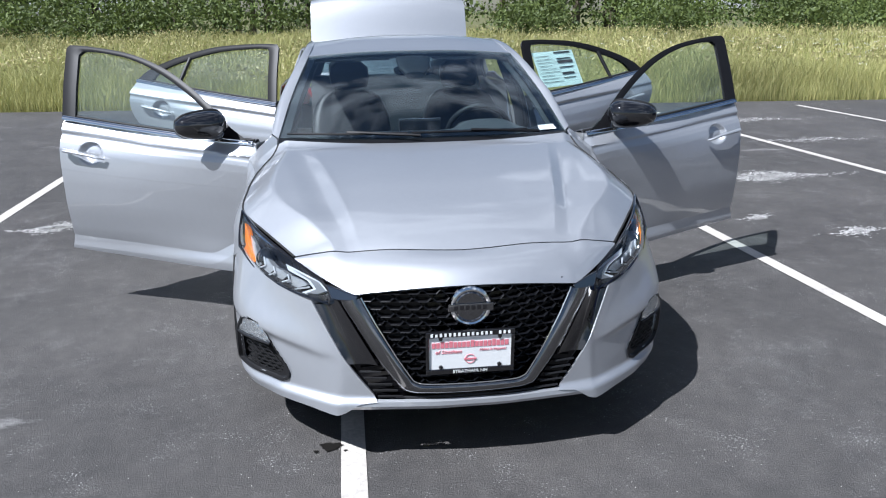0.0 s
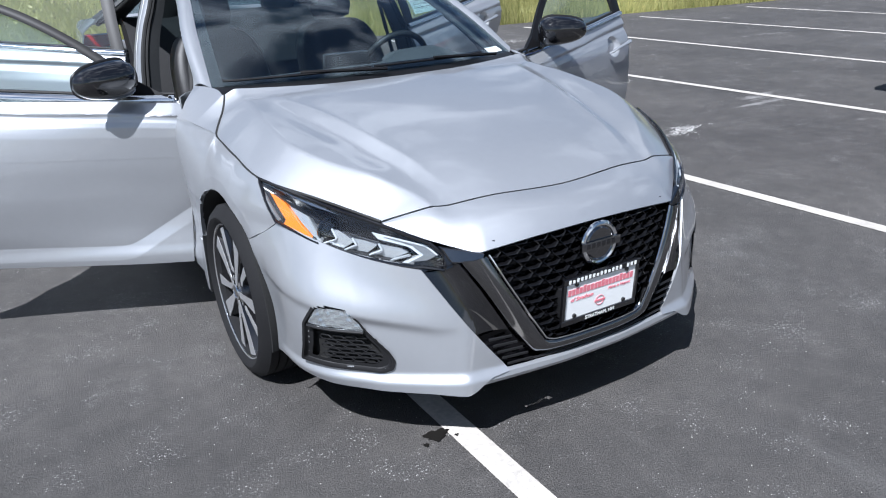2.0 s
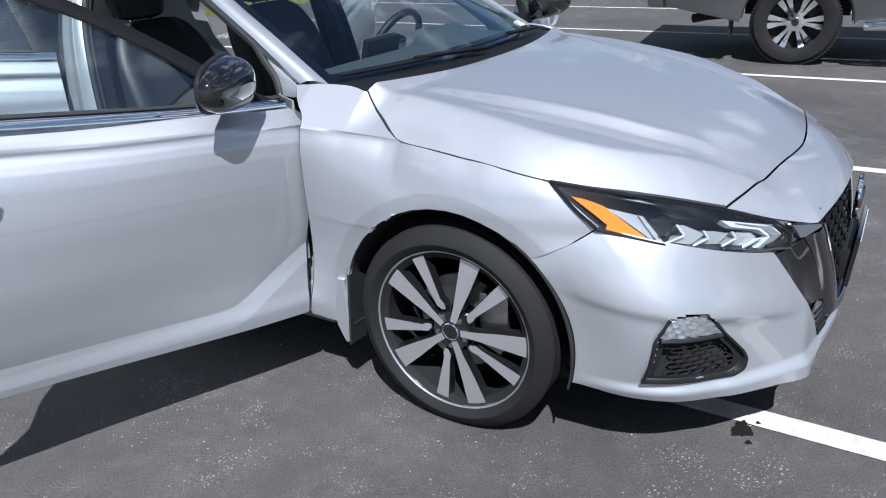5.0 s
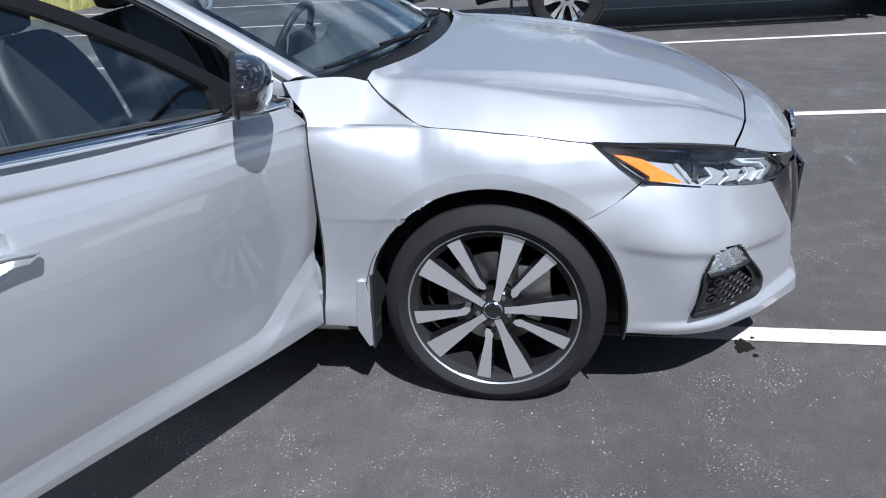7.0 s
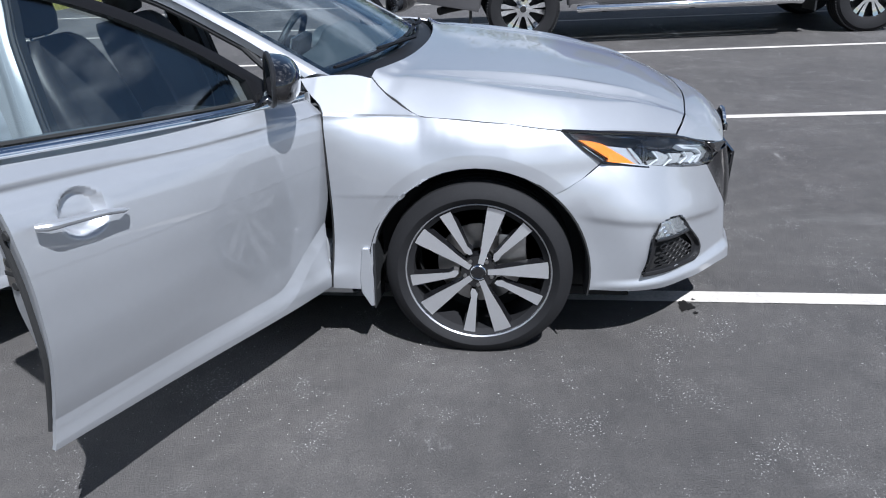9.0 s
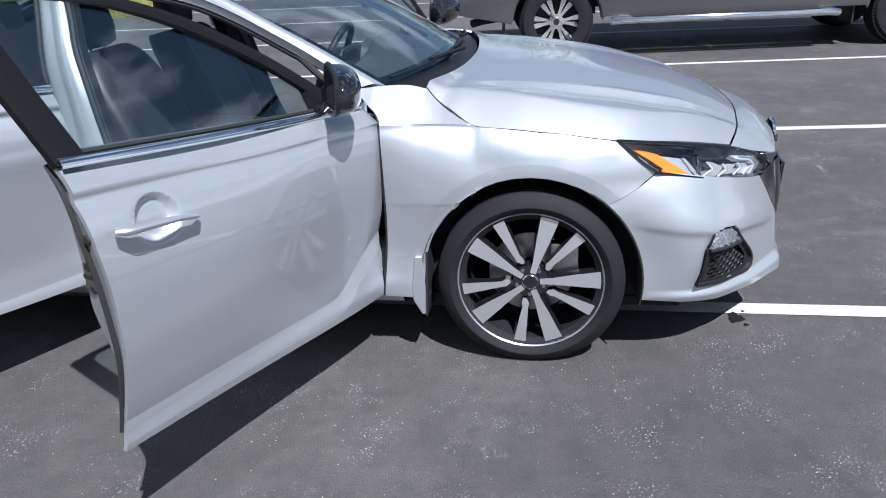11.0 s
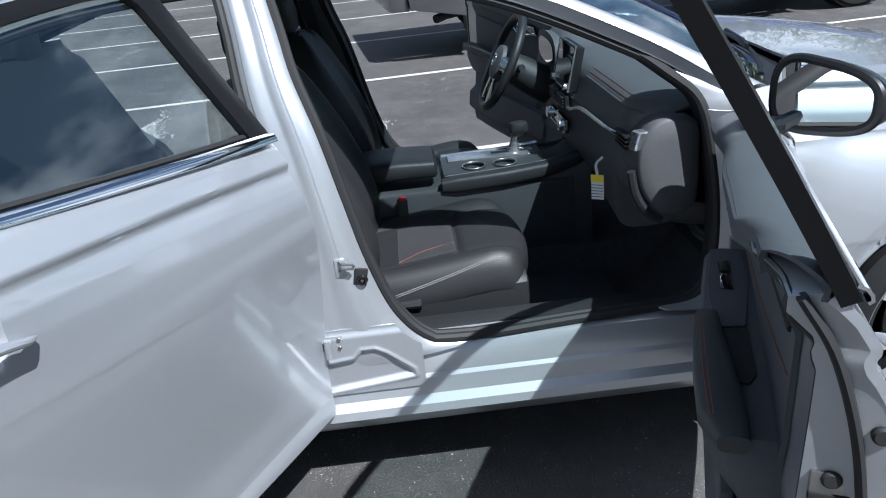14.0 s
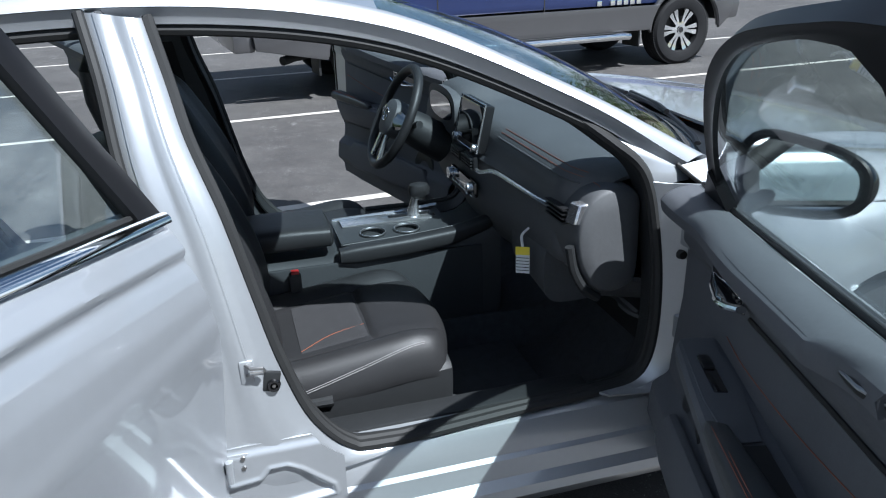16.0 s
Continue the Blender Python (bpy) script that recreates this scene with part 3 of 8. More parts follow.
def bumper_side(sx):
    inner = crv(sz([(0.556, 0.616), (0.486, 0.490), (0.408, 0.370), (0.348, 0.292), (0.332, 0.268)]), 70, True)
    outer = crv([(1.0, 0.628), (1.0, 0.45), (1.0, 0.255)], 70)
    topc = crv(sz([(0.556, 0.616), (0.62, 0.630), (0.72, 0.660), (0.846, 0.713)]) + [(0.955, 0.675), (1.0, 0.628)], 90)
    botc = crv(sz([(0.332, 0.268), (0.395, 0.262), (0.445, 0.228), (0.47, 0.218), (0.56, 0.228), (0.69, 0.232), (0.80, 0.232)]) + [(1.0, 0.255)], 90, False)
    g = coons(topc, botc, inner, outer)
    s, z = g[..., 0], g[..., 1]
    # one crease runs from the wheel arch over the fog lamp and fades towards the grille
    s0, s1, s2 = S(0.53, 0.43), S(0.735, 0.48), S(0.83, 0.50)
    zc = np.interp(s, [s0, s1, s2, 1.0], [0.440, 0.484, 0.502, 0.560])
    amp = np.interp(s, [s0 - 0.06, s0 + 0.04, s1, s2, 0.95, 1.0], [0.0, 0.010, 0.017, 0.011, 0.006, 0.0])
    crease = amp * np.where(z >= zc, np.exp(-(np.clip(z - zc, 0, 1) / 0.075) ** 2), np.exp(-((z - zc) / 0.020) ** 2))
    lip = 0.020 * sm((0.29 - z) / 0.035)
    shelf = 0.010 * sm((z - 0.56) / 0.05)
    P = FB(s, z, crease + lip - 0.006 * shelf)
    # pull the top and outer edges onto the lamp, the fender seam and the wheel arch
    k0 = int(np.argmin(np.linalg.norm(P[:, 0] - [0.846, -0.43, 0.713], axis=1)))
    tgt = P[:, 0].copy()
    lowc = crv(side([(-0.427, 0.716), (-0.355, 0.666), (-0.264, 0.620)], 1), 90 - k0)
    tgt[k0:] = lowc
    ramp_ = sm(np.linspace(0, 1, k0) * 1.0)[:, None]
    tgt[:k0] = P[:k0, 0] + (lowc[0] - P[k0, 0]) * ramp_ ** 2
    zo = P[-1, :, 2] * 0 + np.linspace(0.620, 0.255, 70)
    yo = -np.sqrt(ARCH ** 2 - (zo - HUB_Z) ** 2)
    tgo = np.stack([W(yo, zo), yo, zo], -1)
    dt, do = tgt - P[:, 0], tgo - P[-1]
    uu, vv = np.linspace(0, 1, 90)[:, None, None], np.linspace(0, 1, 70)[None, :, None]
    P = P + (1 - vv) ** 3 * (dt[:, None] - sm(uu) ** 6 * dt[-1]) + sm(uu) ** 6 * do[None]
    P[..., 0] *= sx

    def keep(i, j):
        return not inside((s[i, j] + s[i + 1, j + 1]) / 2, (z[i, j] + z[i + 1, j + 1]) / 2, FOGS)
    b = part("front_bumper", shell(P, 0.01, keep=keep), PAINT, car, "silver front bumper corner with a fog lamp pocket")
    # pocket of the fog lamp: a rounded rim, a flat black surround and a sunk mesh under the lens
    ring = crv(FOGS + FOGS[:1], 73, False)[:-1]
    c = ring.mean(0)
    rows = []
    for k, o in ((1.05, 0.0065), (0.985, 0.0055), (0.955, -0.006), (0.93, -0.009), (0.80, -0.010)):
        q = c + (ring - c) * k
        rows.append(FB(q[:, 0], q[:, 1], np.full(len(q), o)))
    R = np.stack(rows, 0)
    R[..., 0] *= sx
    m = len(ring)
    faces = [(i * m + j, i * m + (j + 1) % m, (i + 1) * m + (j + 1) % m, (i + 1) * m + j) for i in range(4) for j in range(m)]
    part("fog_bezel", raw(R.reshape(-1, 3), faces), SATIN, b, "black fog lamp bezel", sharp=25)
    rows = []
    for k, o in ((1.03, -0.004), (0.97, -0.034), (0.5, -0.036), (0.02, -0.036)):
        q = c + (ring - c) * k
        rows.append(FB(q[:, 0], q[:, 1], np.full(len(q), o)) * [sx, 1, 1])
    faces = [(i * m + j, i * m + (j + 1) % m, (i + 1) * m + (j + 1) % m, (i + 1) * m + j) for i in range(3) for j in range(m)]
    part("fog_well", raw(np.vstack(rows), faces), LINER, b, "dark well behind the mesh")
    # honeycomb of wide cells
    mesh_zone = sz([(0.822, 0.400), (0.732, 0.396), (0.682, 0.342), (0.700, 0.312), (0.828, 0.320)])
    bms = []
    for j in range(8):
        z0 = 0.306 + j * 0.0150
        for i in range(12):
            s0_ = S(0.66, z0) + (i + 0.5 * (j % 2)) * 0.0345
            hexa = [(s0_ + a_, z0 + b_) for a_, b_ in ((-0.0168, 0), (-0.0095, 0.0072), (0.0095, 0.0072), (0.0168, 0), (0.0095, -0.0072), (-0.0095, -0.0072))]
            if inside(s0_, z0, mesh_zone):
                h = np.array(hexa)
                q = FB(h[:, 0], h[:, 1], np.full(6, -0.012)); q[:, 0] *= sx
                bms.append(tube(q, 0.0022, 5, True))
    part("fog_mesh", join(*bms), SATIN, b, "black honeycomb mesh")
    lamp = np.array(sz([(0.826, 0.494), (0.757, 0.492), (0.722, 0.430), (0.851, 0.441)]))
    g = coons(crv(lamp[[0, 1]], 12), crv(lamp[[3, 2]], 12), crv(lamp[[0, 3]], 8), crv(lamp[[1, 2]], 8))
    q = FB(g[..., 0], g[..., 1], np.full(g.shape[:2], 0.0085)); q[..., 0] *= sx
    part("fog_lens", shell(q, 0.003), LENS, b, "clear fog lamp lens")
    facet_ = -0.004 + 0.007 * np.abs(np.sin(np.arange(12)[:, None] * 1.3 + np.arange(8)[None] * 0.9))
    q = FB(g[..., 0], g[..., 1], facet_); q[..., 0] *= sx
    part("fog_reflector", shell(q, 0.003), mat("fog_reflector", (0.60, 0.61, 0.63), 0.20, 0.85, vary=0.1, vscale=60), b, "silver faceted fog lamp reflector", sharp=5)
    lo = np.array([FB(u_, v_ - 0.006, np.asarray(0.004)) for u_, v_ in crv(lamp[[3, 2]], 12)]) * [sx, 1, 1]
    part("fog_bar", tube(lo, 0.006, 6), SATIN, b, "black bar under the fog lens")
    return b


for sx in (1, -1):
    bumper_side(sx)

# lower lip of the bumper
xs = np.linspace(-0.43, 0.43, 61)
rows = [[FB(np.sign(x) * S(abs(x), z), z, o) for z, o in ((0.272, -0.004), (0.266, 0.010), (0.250, 0.014), (0.236, 0.008), (0.228, -0.02))] for x in xs]
part("bumper_lip", shell(np.array([[np.asarray(q) for q in r] for r in rows]), 0.006), PAINT, car, "bright silver lip under the grille")

# black backing of the whole intake
g = np.array([[(s, z) for z in np.linspace(0.235, 0.684, 15)] for s in np.linspace(-1, 1, 41)])
hw = fn([(0.235, 0.36), (0.30, 0.42), (0.40, 0.48), (0.50, 0.53), (0.61, 0.575), (0.668, 0.46), (0.70, 0.20)])
P = np.array([[FB(np.sign(s) * S(abs(s) * float(hw(z)), z), z, -0.012 - 0.05 * (1 - abs(s)) ** 0.5) for s, z in r] for r in g])
part("grille_backing", shell(P, 0.006), INTAKE, car, "gloss black intake surround")


def face(x, z, out=0.0):
    return FB(np.sign(x) * S(abs(x), z) if x else 0.0, z, np.asarray(out, float))


# dark chrome V
vin = [(-0.383, 0.652), (-0.335, 0.56), (-0.26, 0.43), (-0.205, 0.345), (-0.175, 0.335), (0, 0.332), (0.175, 0.335), (0.205, 0.345), (0.26, 0.43), (0.335, 0.56), (0.383, 0.652)]
vout = [(-0.462, 0.640), (-0.405, 0.55), (-0.325, 0.41), (-0.245, 0.305), (-0.20, 0.294), (0, 0.290), (0.20, 0.294), (0.245, 0.305), (0.325, 0.41), (0.405, 0.55), (0.462, 0.640)]
ci, co_ = crv(vin, 81, False), crv(vout, 81, False)
rows = []
for k in range(81):
    r = []
    for t, o in ((0, -0.03), (0.0, 0.004), (0.12, 0.010), (0.5, 0.014), (0.9, 0.004), (1, -0.012)):
        q = ci[k] * (1 - t) + co_[k] * t
        r.append(face(q[0], q[1], o))
    rows.append(r)
part("grille_chrome_v", shell(np.array(rows), 0.004), DARKCHROME, car, "dark chrome V-shaped grille frame", sharp=50)
part("grille_bright_edge", tube(np.array([face(q[0] * 0.985, q[1] + 0.004, 0.006) for q in ci]), 0.0035, 6), CHROME, car, "bright chrome inner edge")

# honeycomb grille, cell by cell
cells = []
VP = [tuple(q) for q in crv(vin, 60, False)] + [(0.20, 0.672), (0.0, 0.680), (-0.20, 0.672)]
for j in range(-1, 14):
    z0 = 0.348 + j * 0.0275
    for i in range(-8, 9):
        x0 = (i + 0.5 * (j % 2)) * 0.066
        if not inside(x0, z0, [(p[0] * 1.04, p[1] + (0.012 if p[1] > 0.6 else -0.01)) for p in VP]):
            continue
        hx = [(x0 - 0.031, z0), (x0 - 0.017, z0 + 0.0145), (x0 + 0.017, z0 + 0.0145), (x0 + 0.031, z0), (x0 + 0.017, z0 - 0.0145), (x0 - 0.017, z0 - 0.0145)]
        o = [face(a, b, -0.012) for a, b in hx]
        n_ = [face(x0 + (a - x0) * 0.91, z0 + (b - z0) * 0.85, -0.0135) for a, b in hx]
        d_ = [face(x0 + (a - x0) * 0.89, z0 + (b - z0) * 0.82, -0.042) for a, b in hx]
        fcs = [(k, (k + 1) % 6, 6 + (k + 1) % 6, 6 + k) for k in range(6)] + [(6 + k, 6 + (k + 1) % 6, 12 + (k + 1) % 6, 12 + k) for k in range(6)]
        cells.append(raw(o + n_ + d_, fcs))
part("grille_mesh", join(*cells), mat("grille_black", (0.006, 0.006, 0.007), 0.22, spec=0.5), car, "gloss black honeycomb grille", sharp=20)
# gloss black cheek between the V and the bumper corner
for sgn in (-1, 1):
    rows = []
    for z_ in np.linspace(0.405, 0.640, 22):
        x0_ = float(np.interp(z_, [0.405, 0.41, 0.55, 0.640], [0.330, 0.333, 0.412, 0.466]))
        x1_ = float(np.interp(z_, [0.37, 0.490, 0.616, 0.640], [0.412, 0.490, 0.560, 0.572]))
        rows.append([face(sgn * (x0_ + (x1_ - x0_) * k), z_, -0.004 - 0.012 * math.sin(math.pi * k)) for k in np.linspace(0, 1, 9)])
    part("intake_cheek", shell(np.array(rows), 0.004), GLOSSBLACK, car, "gloss black intake cheek")
# slats below the V
for sgn in (-1, 1):
    for k in range(5):
        z0 = 0.285 + k * 0.024
        pts = [face(sgn * x, z0, -0.002) for x in np.linspace(float(np.interp(z0, [0.28, 0.40], [0.24, 0.335])), float(hw(z0)) - 0.075, 8)]
        part("grille_slat", tube(pts, 0.0045, 5), SATIN, car)
for k in range(2):
    part("grille_slat", tube([face(x, 0.280 - 0.0 * k + 0.0, -0.006 + 0.0 * k) for x in np.linspace(-0.27, 0.27, 25)] if k else [face(x, 0.262, -0.008) for x in np.linspace(-0.30, 0.30, 25)], 0.004, 5), SATIN, car)

# emblem
EZ = 0.627
ey = float(face(0, EZ)[1]) - 0.010
em = part("emblem", lathe([(-0.010, 0.0), (-0.010, 0.050), (-0.004, 0.058), (0.004, 0.060), (0.006, 0.0)], 48, "y", (0, ey, EZ), False), DARKCHROME, car, "round dark badge")
part("emblem_ring", tube([(0.065 * math.cos(a), ey - 0.004, EZ + 0.065 * math.sin(a)) for a in np.linspace(0, 2 * math.pi, 56)][:-1], 0.0085, 8, True), CHROME, em, "chrome ring")
part("emblem_bar", box(-0.080, 0.080, ey - 0.017, ey - 0.003, EZ - 0.014, EZ + 0.014, 0.003), DARKCHROME, em, "dark badge bar")
for k in range(6):
    part("emblem_stroke", box(-0.060 + k * 0.0205, -0.046 + k * 0.0205, ey - 0.0185, ey - 0.0165, EZ - 0.008, EZ + 0.008, 0.001, 1), GLOSSBLACK, em)

# --- fenders, doors, quarters ---
arch_a = lambda a0, a1, n, hy=0.0: [(hy + ARCH * math.cos(a), HUB_Z + ARCH * math.sin(a)) for a in np.linspace(a0, a1, n)]


def fender(sx):
    low = crv(arch_a(radians(131.6), radians(-10), 18) + [(0.405, 0.255), (0.533, 0.262)], 110, False)
    # the upper edge follows the hood's side, then the foot of the windshield pillar
    zz = np.linspace(0.80, 1.03, 300)
    up = []
    for y in np.linspace(-0.28, 0.366, 40):
        xe = float(np.interp(y, side_l[:, 1], -side_l[:, 0])) + 0.004
        w_ = np.minimum.accumulate(W(np.full(300, y), zz))
        up.append((y, float(np.interp(-xe, -w_, zz))))
    up = crv(up, 160, False)
    cut = int(np.argmin(np.abs(up[:, 0] - 0.192)))
    bk = crv([(0.533, 0.262), (0.518, 0.40), (0.507, 0.55), (0.504, 0.75), (0.506, 0.86), (0.508, 0.9088)], 90)
    rise = crv([(0.508, 0.9088), (0.528, 0.936), (0.572, 0.970), (0.606, 1.004)], 40)
    ridge = crv([tuple(up[cut])] + [(y, 0.884 + 0.028 * (y - 0.185) / 0.365) for y in np.linspace(0.23, 0.508, 8)], 60)
    fr = crv([low[0], (-0.355, 0.668), (-0.427, 0.722), (-0.37, 0.765), tuple(up[0])], 90, False)
    f = part("fender", shell(side(coons(low, crv(np.vstack([up[:cut], ridge]), 110, False), fr, bk), sx), 0.008), PAINT, car, "silver front fender", sharp=20)
    top_ = crv([tuple(up[-1]), (0.43, 1.006), (0.52, 1.009), (0.606, 1.004)], 60)
    part("fender_top", shell(side(coons(ridge, top_, crv(up[cut:], 40, False), rise), sx), 0.008), PAINT, f, "silver upper fender facet", sharp=20)
    bk = np.vstack([bk, rise[1:]])
    # black bar paints the shade of the gap between fender and door
    part("fender_gap", tube(side(bk, sx, -0.011) + [0, 0.004, 0], 0.006, 6), RUBBER, f, "black bar standing for shade in the door gap")
    # black inner wheel housing
    n = 40
    a = np.linspace(radians(-12), radians(192), n)
    P = np.array([[(sx * x, r * math.cos(t), HUB_Z + r * math.sin(t)) for x, r in ((0.905, ARCH - 0.004), (0.88, ARCH - 0.012), (0.75, ARCH - 0.01), (0.55, ARCH - 0.01))] for t in a])
    part("wheel_housing", shell(P, -0.006, centre=(sx * 0.7, 0, HUB_Z)), LINER, f, "black wheel arch liner")
    # mud flap
    fl = [(sx * 0.908, 0.366, 0.44), (sx * 0.908, 0.372, 0.30), (sx * 0.906, 0.380, 0.178), (sx * 0.74, 0.380, 0.165), (sx * 0.74, 0.368, 0.44)]
    part("mud_flap", prism(fl, (0, 0.008, 0), 0.002), PLASTIC, f, "black mud flap")
    part("flap_guard", prism([(sx * 0.909, y, z) for y, z in ((0.388, 0.42), (0.414, 0.42), (0.432, 0.30), (0.430, 0.245), (0.398, 0.186), (0.384, 0.190), (0.381, 0.30))], (-sx * 0.05, 0, 0.0), 0.003), PAINT, f, "silver foot of the fender")
    return f


HX, HY, RHX, RHY = 0.903, 0.533, 0.900, 1.69
OPEN_F, OPEN_R = 69.6, 63.0
d_bow = fn([(0.25, -0.034), (0.31, -0.026), (0.37, -0.008), (0.45, 0.012), (0.58, 0.021), (0.68, 0.014), (0.78, 0.002), (0.83, -0.007), (0.88, -0.018), (0.93, -0.036), (0.960, -0.045), (0.988, -0.034), (1.037, -0.018), (1.10, -0.018)])


def swing(sx, hx, hy, deg):
    # the hinge axis leans inwards, so that an open door rises a little
    c = Vector((sx * hx, hy, 0.6))
    return Matrix.Translation(c) @ Matrix.Rotation(radians(-sx * deg), 4, Vector((-sx * 0.036, 0, 1)).normalized()) @ Matrix.Translation(-c)


def ring_shell(outer, inner, sx, out=0.0, thick=0.03, rows=5):
    """A window frame between two outlines (y, z)."""
    t = np.linspace(0, 1, rows)[None, :, None]
    g = outer[:, None] * (1 - t) + inner[:, None] * t
    b = 0.003 * np.sin(np.linspace(0, 1, rows) * math.pi)[None, :]
    P = np.stack([sx * (Wg(g[..., 0], g[..., 1]) + out + b), g[..., 0], g[..., 1]], -1)
    return shell(P, thick, centre=(0, 1.4, 1.0))


def door(sx, front_):
    m = swing(sx, HX, HY, OPEN_F) if front_ else swing(sx, RHX, RHY, OPEN_R)
    if front_:
        low = [(0.540, 0.272), (0.80, 0.275), (1.30, 0.289), (1.674, 0.308)]
        up = [(0.545, 0.966), (0.80, 0.974), (1.25, 1.004), (1.666, 1.037)]
        fr = [(0.540, 0.272), (0.526, 0.40), (0.515, 0.55), (0.512, 0.75), (0.516, 0.91), (0.545, 0.966)]
        bk = [(1.674, 0.308), (1.660, 0.43), (1.650, 0.60), (1.654, 0.77), (1.664, 0.895), (1.666, 1.037)]
        fo = [(0.600, 0.968), (0.72, 1.063), (0.90, 1.186), (1.12, 1.300), (1.35, 1.370), (1.60, 1.400), (1.730, 1.404), (1.750, 1.390), (1.712, 1.20), (1.672, 1.034)]
        fi = [(0.690, 0.975), (0.755, 1.040), (0.922, 1.160), (1.135, 1.272), (1.34, 1.342), (1.54, 1.372), (1.640, 1.376), (1.664, 1.356), (1.628, 1.18), (1.592, 1.032)]
        name = "front_door"
    else:
        low = [(1.686, 0.298), (1.95, 0.300), (2.33, 0.310)]
        up = [(1.678, 1.036), (2.0, 1.057), (2.40, 1.088), (2.80, 1.128)]
        fr = [(1.686, 0.298), (1.672, 0.43), (1.662, 0.60), (1.666, 0.77), (1.676, 0.895), (1.678, 1.036)]
        bk = [(2.33, 0.310), (2.40, 0.44), (2.50, 0.62), (2.64, 0.74), (2.75, 0.84), (2.80, 0.95), (2.80, 1.128)]
        fo = [(1.678, 1.034), (1.722, 1.20), (1.762, 1.388), (1.782, 1.402), (1.95, 1.398), (2.25, 1.366), (2.52, 1.292), (2.72, 1.205), (2.80, 1.135)]
        fi = [(1.744, 1.040), (1.786, 1.20), (1.820, 1.348), (1.842, 1.372), (1.95, 1.371), (2.22, 1.339), (2.46, 1.272), (2.62, 1.203), (2.68, 1.135)]
        name = "rear_door"
    n, k = 120, 210
    Cl, Cu, Cf, Cb = crv(low, n), crv(up, n), crv(fr, k), crv(bk, k)
    g = coons(Cl, Cu, Cf, Cb)
    # lower body crease: one row of the mesh lies on it
    def crease_z(y):
        if front_:
            return 0.363 + 0.035 * (y - 1.0) + 0.65 * 0.02 * np.log1p(np.exp((0.785 - y) / 0.02))
        return 0.342 - 0.01 * (y - 1.7) + 0.95 * 0.03 * np.log1p(np.exp((y - 2.22) / 0.03))
    jb = int(k * 0.22)
    for i in range(n):
        zl, zu = g[i, 0, 1], g[i, -1, 1]
        zb = min(max(float(crease_z(g[i, jb, 0])), zl + 0.02), zl + 0.5)
        s_ = (g[i, :, 1] - zl) / (zu - zl)
        b_ = s_[jb]
        g[i, :, 1] = np.where(s_ <= b_, zl + (zb - zl) * s_ / b_, zb + (zu - zb) * (s_ - b_) / (1 - b_))
    P = side(g, sx)
    y, z = g[..., 0], g[..., 1]
    line = crease_z(y)
    P[..., 0] += sx * np.where(z > line, -0.009 * np.exp(-np.clip(z - line, 0, 1) / 0.06), -0.009 + 0.16 * np.minimum(np.clip(line - z, 0, 1), 0.06))
    if not front_:
        P[..., 0] += sx * 0.9 * d_bow(z - 0.052 * (y - 1.66)) * sm((z - 0.80) / 0.06) * sm((2.75 - y) / 0.8)
    if front_:
        P[..., 0] += sx * d_bow(z - 0.052 * (y - 1.66) * sm((z - 0.7) / 0.2)) * sm((y - 0.58) / 0.85)
    hy0 = 1.490 if front_ else 2.555
    hz0 = 0.862 if front_ else 0.955
    cup = 0.030 * sm((1.12 - np.hypot((y - hy0 + 0.012) / 0.064, (z - hz0 - 0.004) / 0.054)) / 0.42)
    P[..., 0] -= sx * cup
    d = part(name, moved(shell(P, 0.012), m), PAINT, car, "silver %s door swung wide open" % ("front" if front_ else "rear"))
    # inner shell (painted frame), trim panel and seal
    cx, cz = g.mean((0, 1))
    sh = g + (np.array([cx, cz]) - g) * 0.035
    ix = np.minimum(W(sh[..., 0], sh[..., 1]), 0.915) - 0.105 - 0.02 * sm((0.5 - sh[..., 1]) / 0.2)
    if front_:
        ix = np.maximum(ix, 0.700 + 0.072 * sm((sh[..., 0] - 1.30) / 0.30))
    inner = np.stack([sx * ix, sh[..., 0], sh[..., 1]], -1)
    pan = inner.copy()
    if front_:
        # the pressed edge runs out to the skin low down at the latch side
        inner[..., 0] += sx * 0.075 * sm((0.70 - sh[..., 1]) / 0.22) * sm((sh[..., 0] - 1.40) / 0.18)
    idx = [(i, 0) for i in range(n)] + [(n - 1, j) for j in range(1, k)] + [(i, k - 1) for i in range(n - 2, -1, -1)] + [(0, j) for j in range(k - 2, 0, -1)]
    ro = np.array([P[i, j] for i, j in idx]); ro[:, 0] -= sx * 0.012
    ri = np.array([inner[i, j] for i, j in idx])
    t = np.linspace(0, 1, 4)[None, :, None]
    part("door_edge", moved(shell(ro[:, None] * (1 - t) + ri[:, None] * t, 0.003, centre=(sx * 0.86, cx, cz), closed=True), m), JAMB, d, "painted door edge")
    # seal strip, plugs and latch on the rear edge
    if front_:
        def on_edge(z_, t_):
            j = int(np.argmin(np.abs(P[n - 1, :, 2] - z_)))
            a_ = P[n - 1, j] - [sx * 0.012, 0, 0]
            return a_ * (1 - t_) + inner[n - 1, j] * t_ + [0, 0.003, 0]
        ts = [(1.05, 0.62), (0.97, 0.58), (0.87, 0.44), (0.76, 0.32), (0.66, 0.22), (0.55, 0.20), (0.42, 0.30), (0.35, 0.40)]
        part("edge_seal", moved(tube(crv([on_edge(z_, t_) for z_, t_ in ts], 40), 0.011, 8, flat=0.6), m), RUBBER, d, "black seal strip on the door edge")
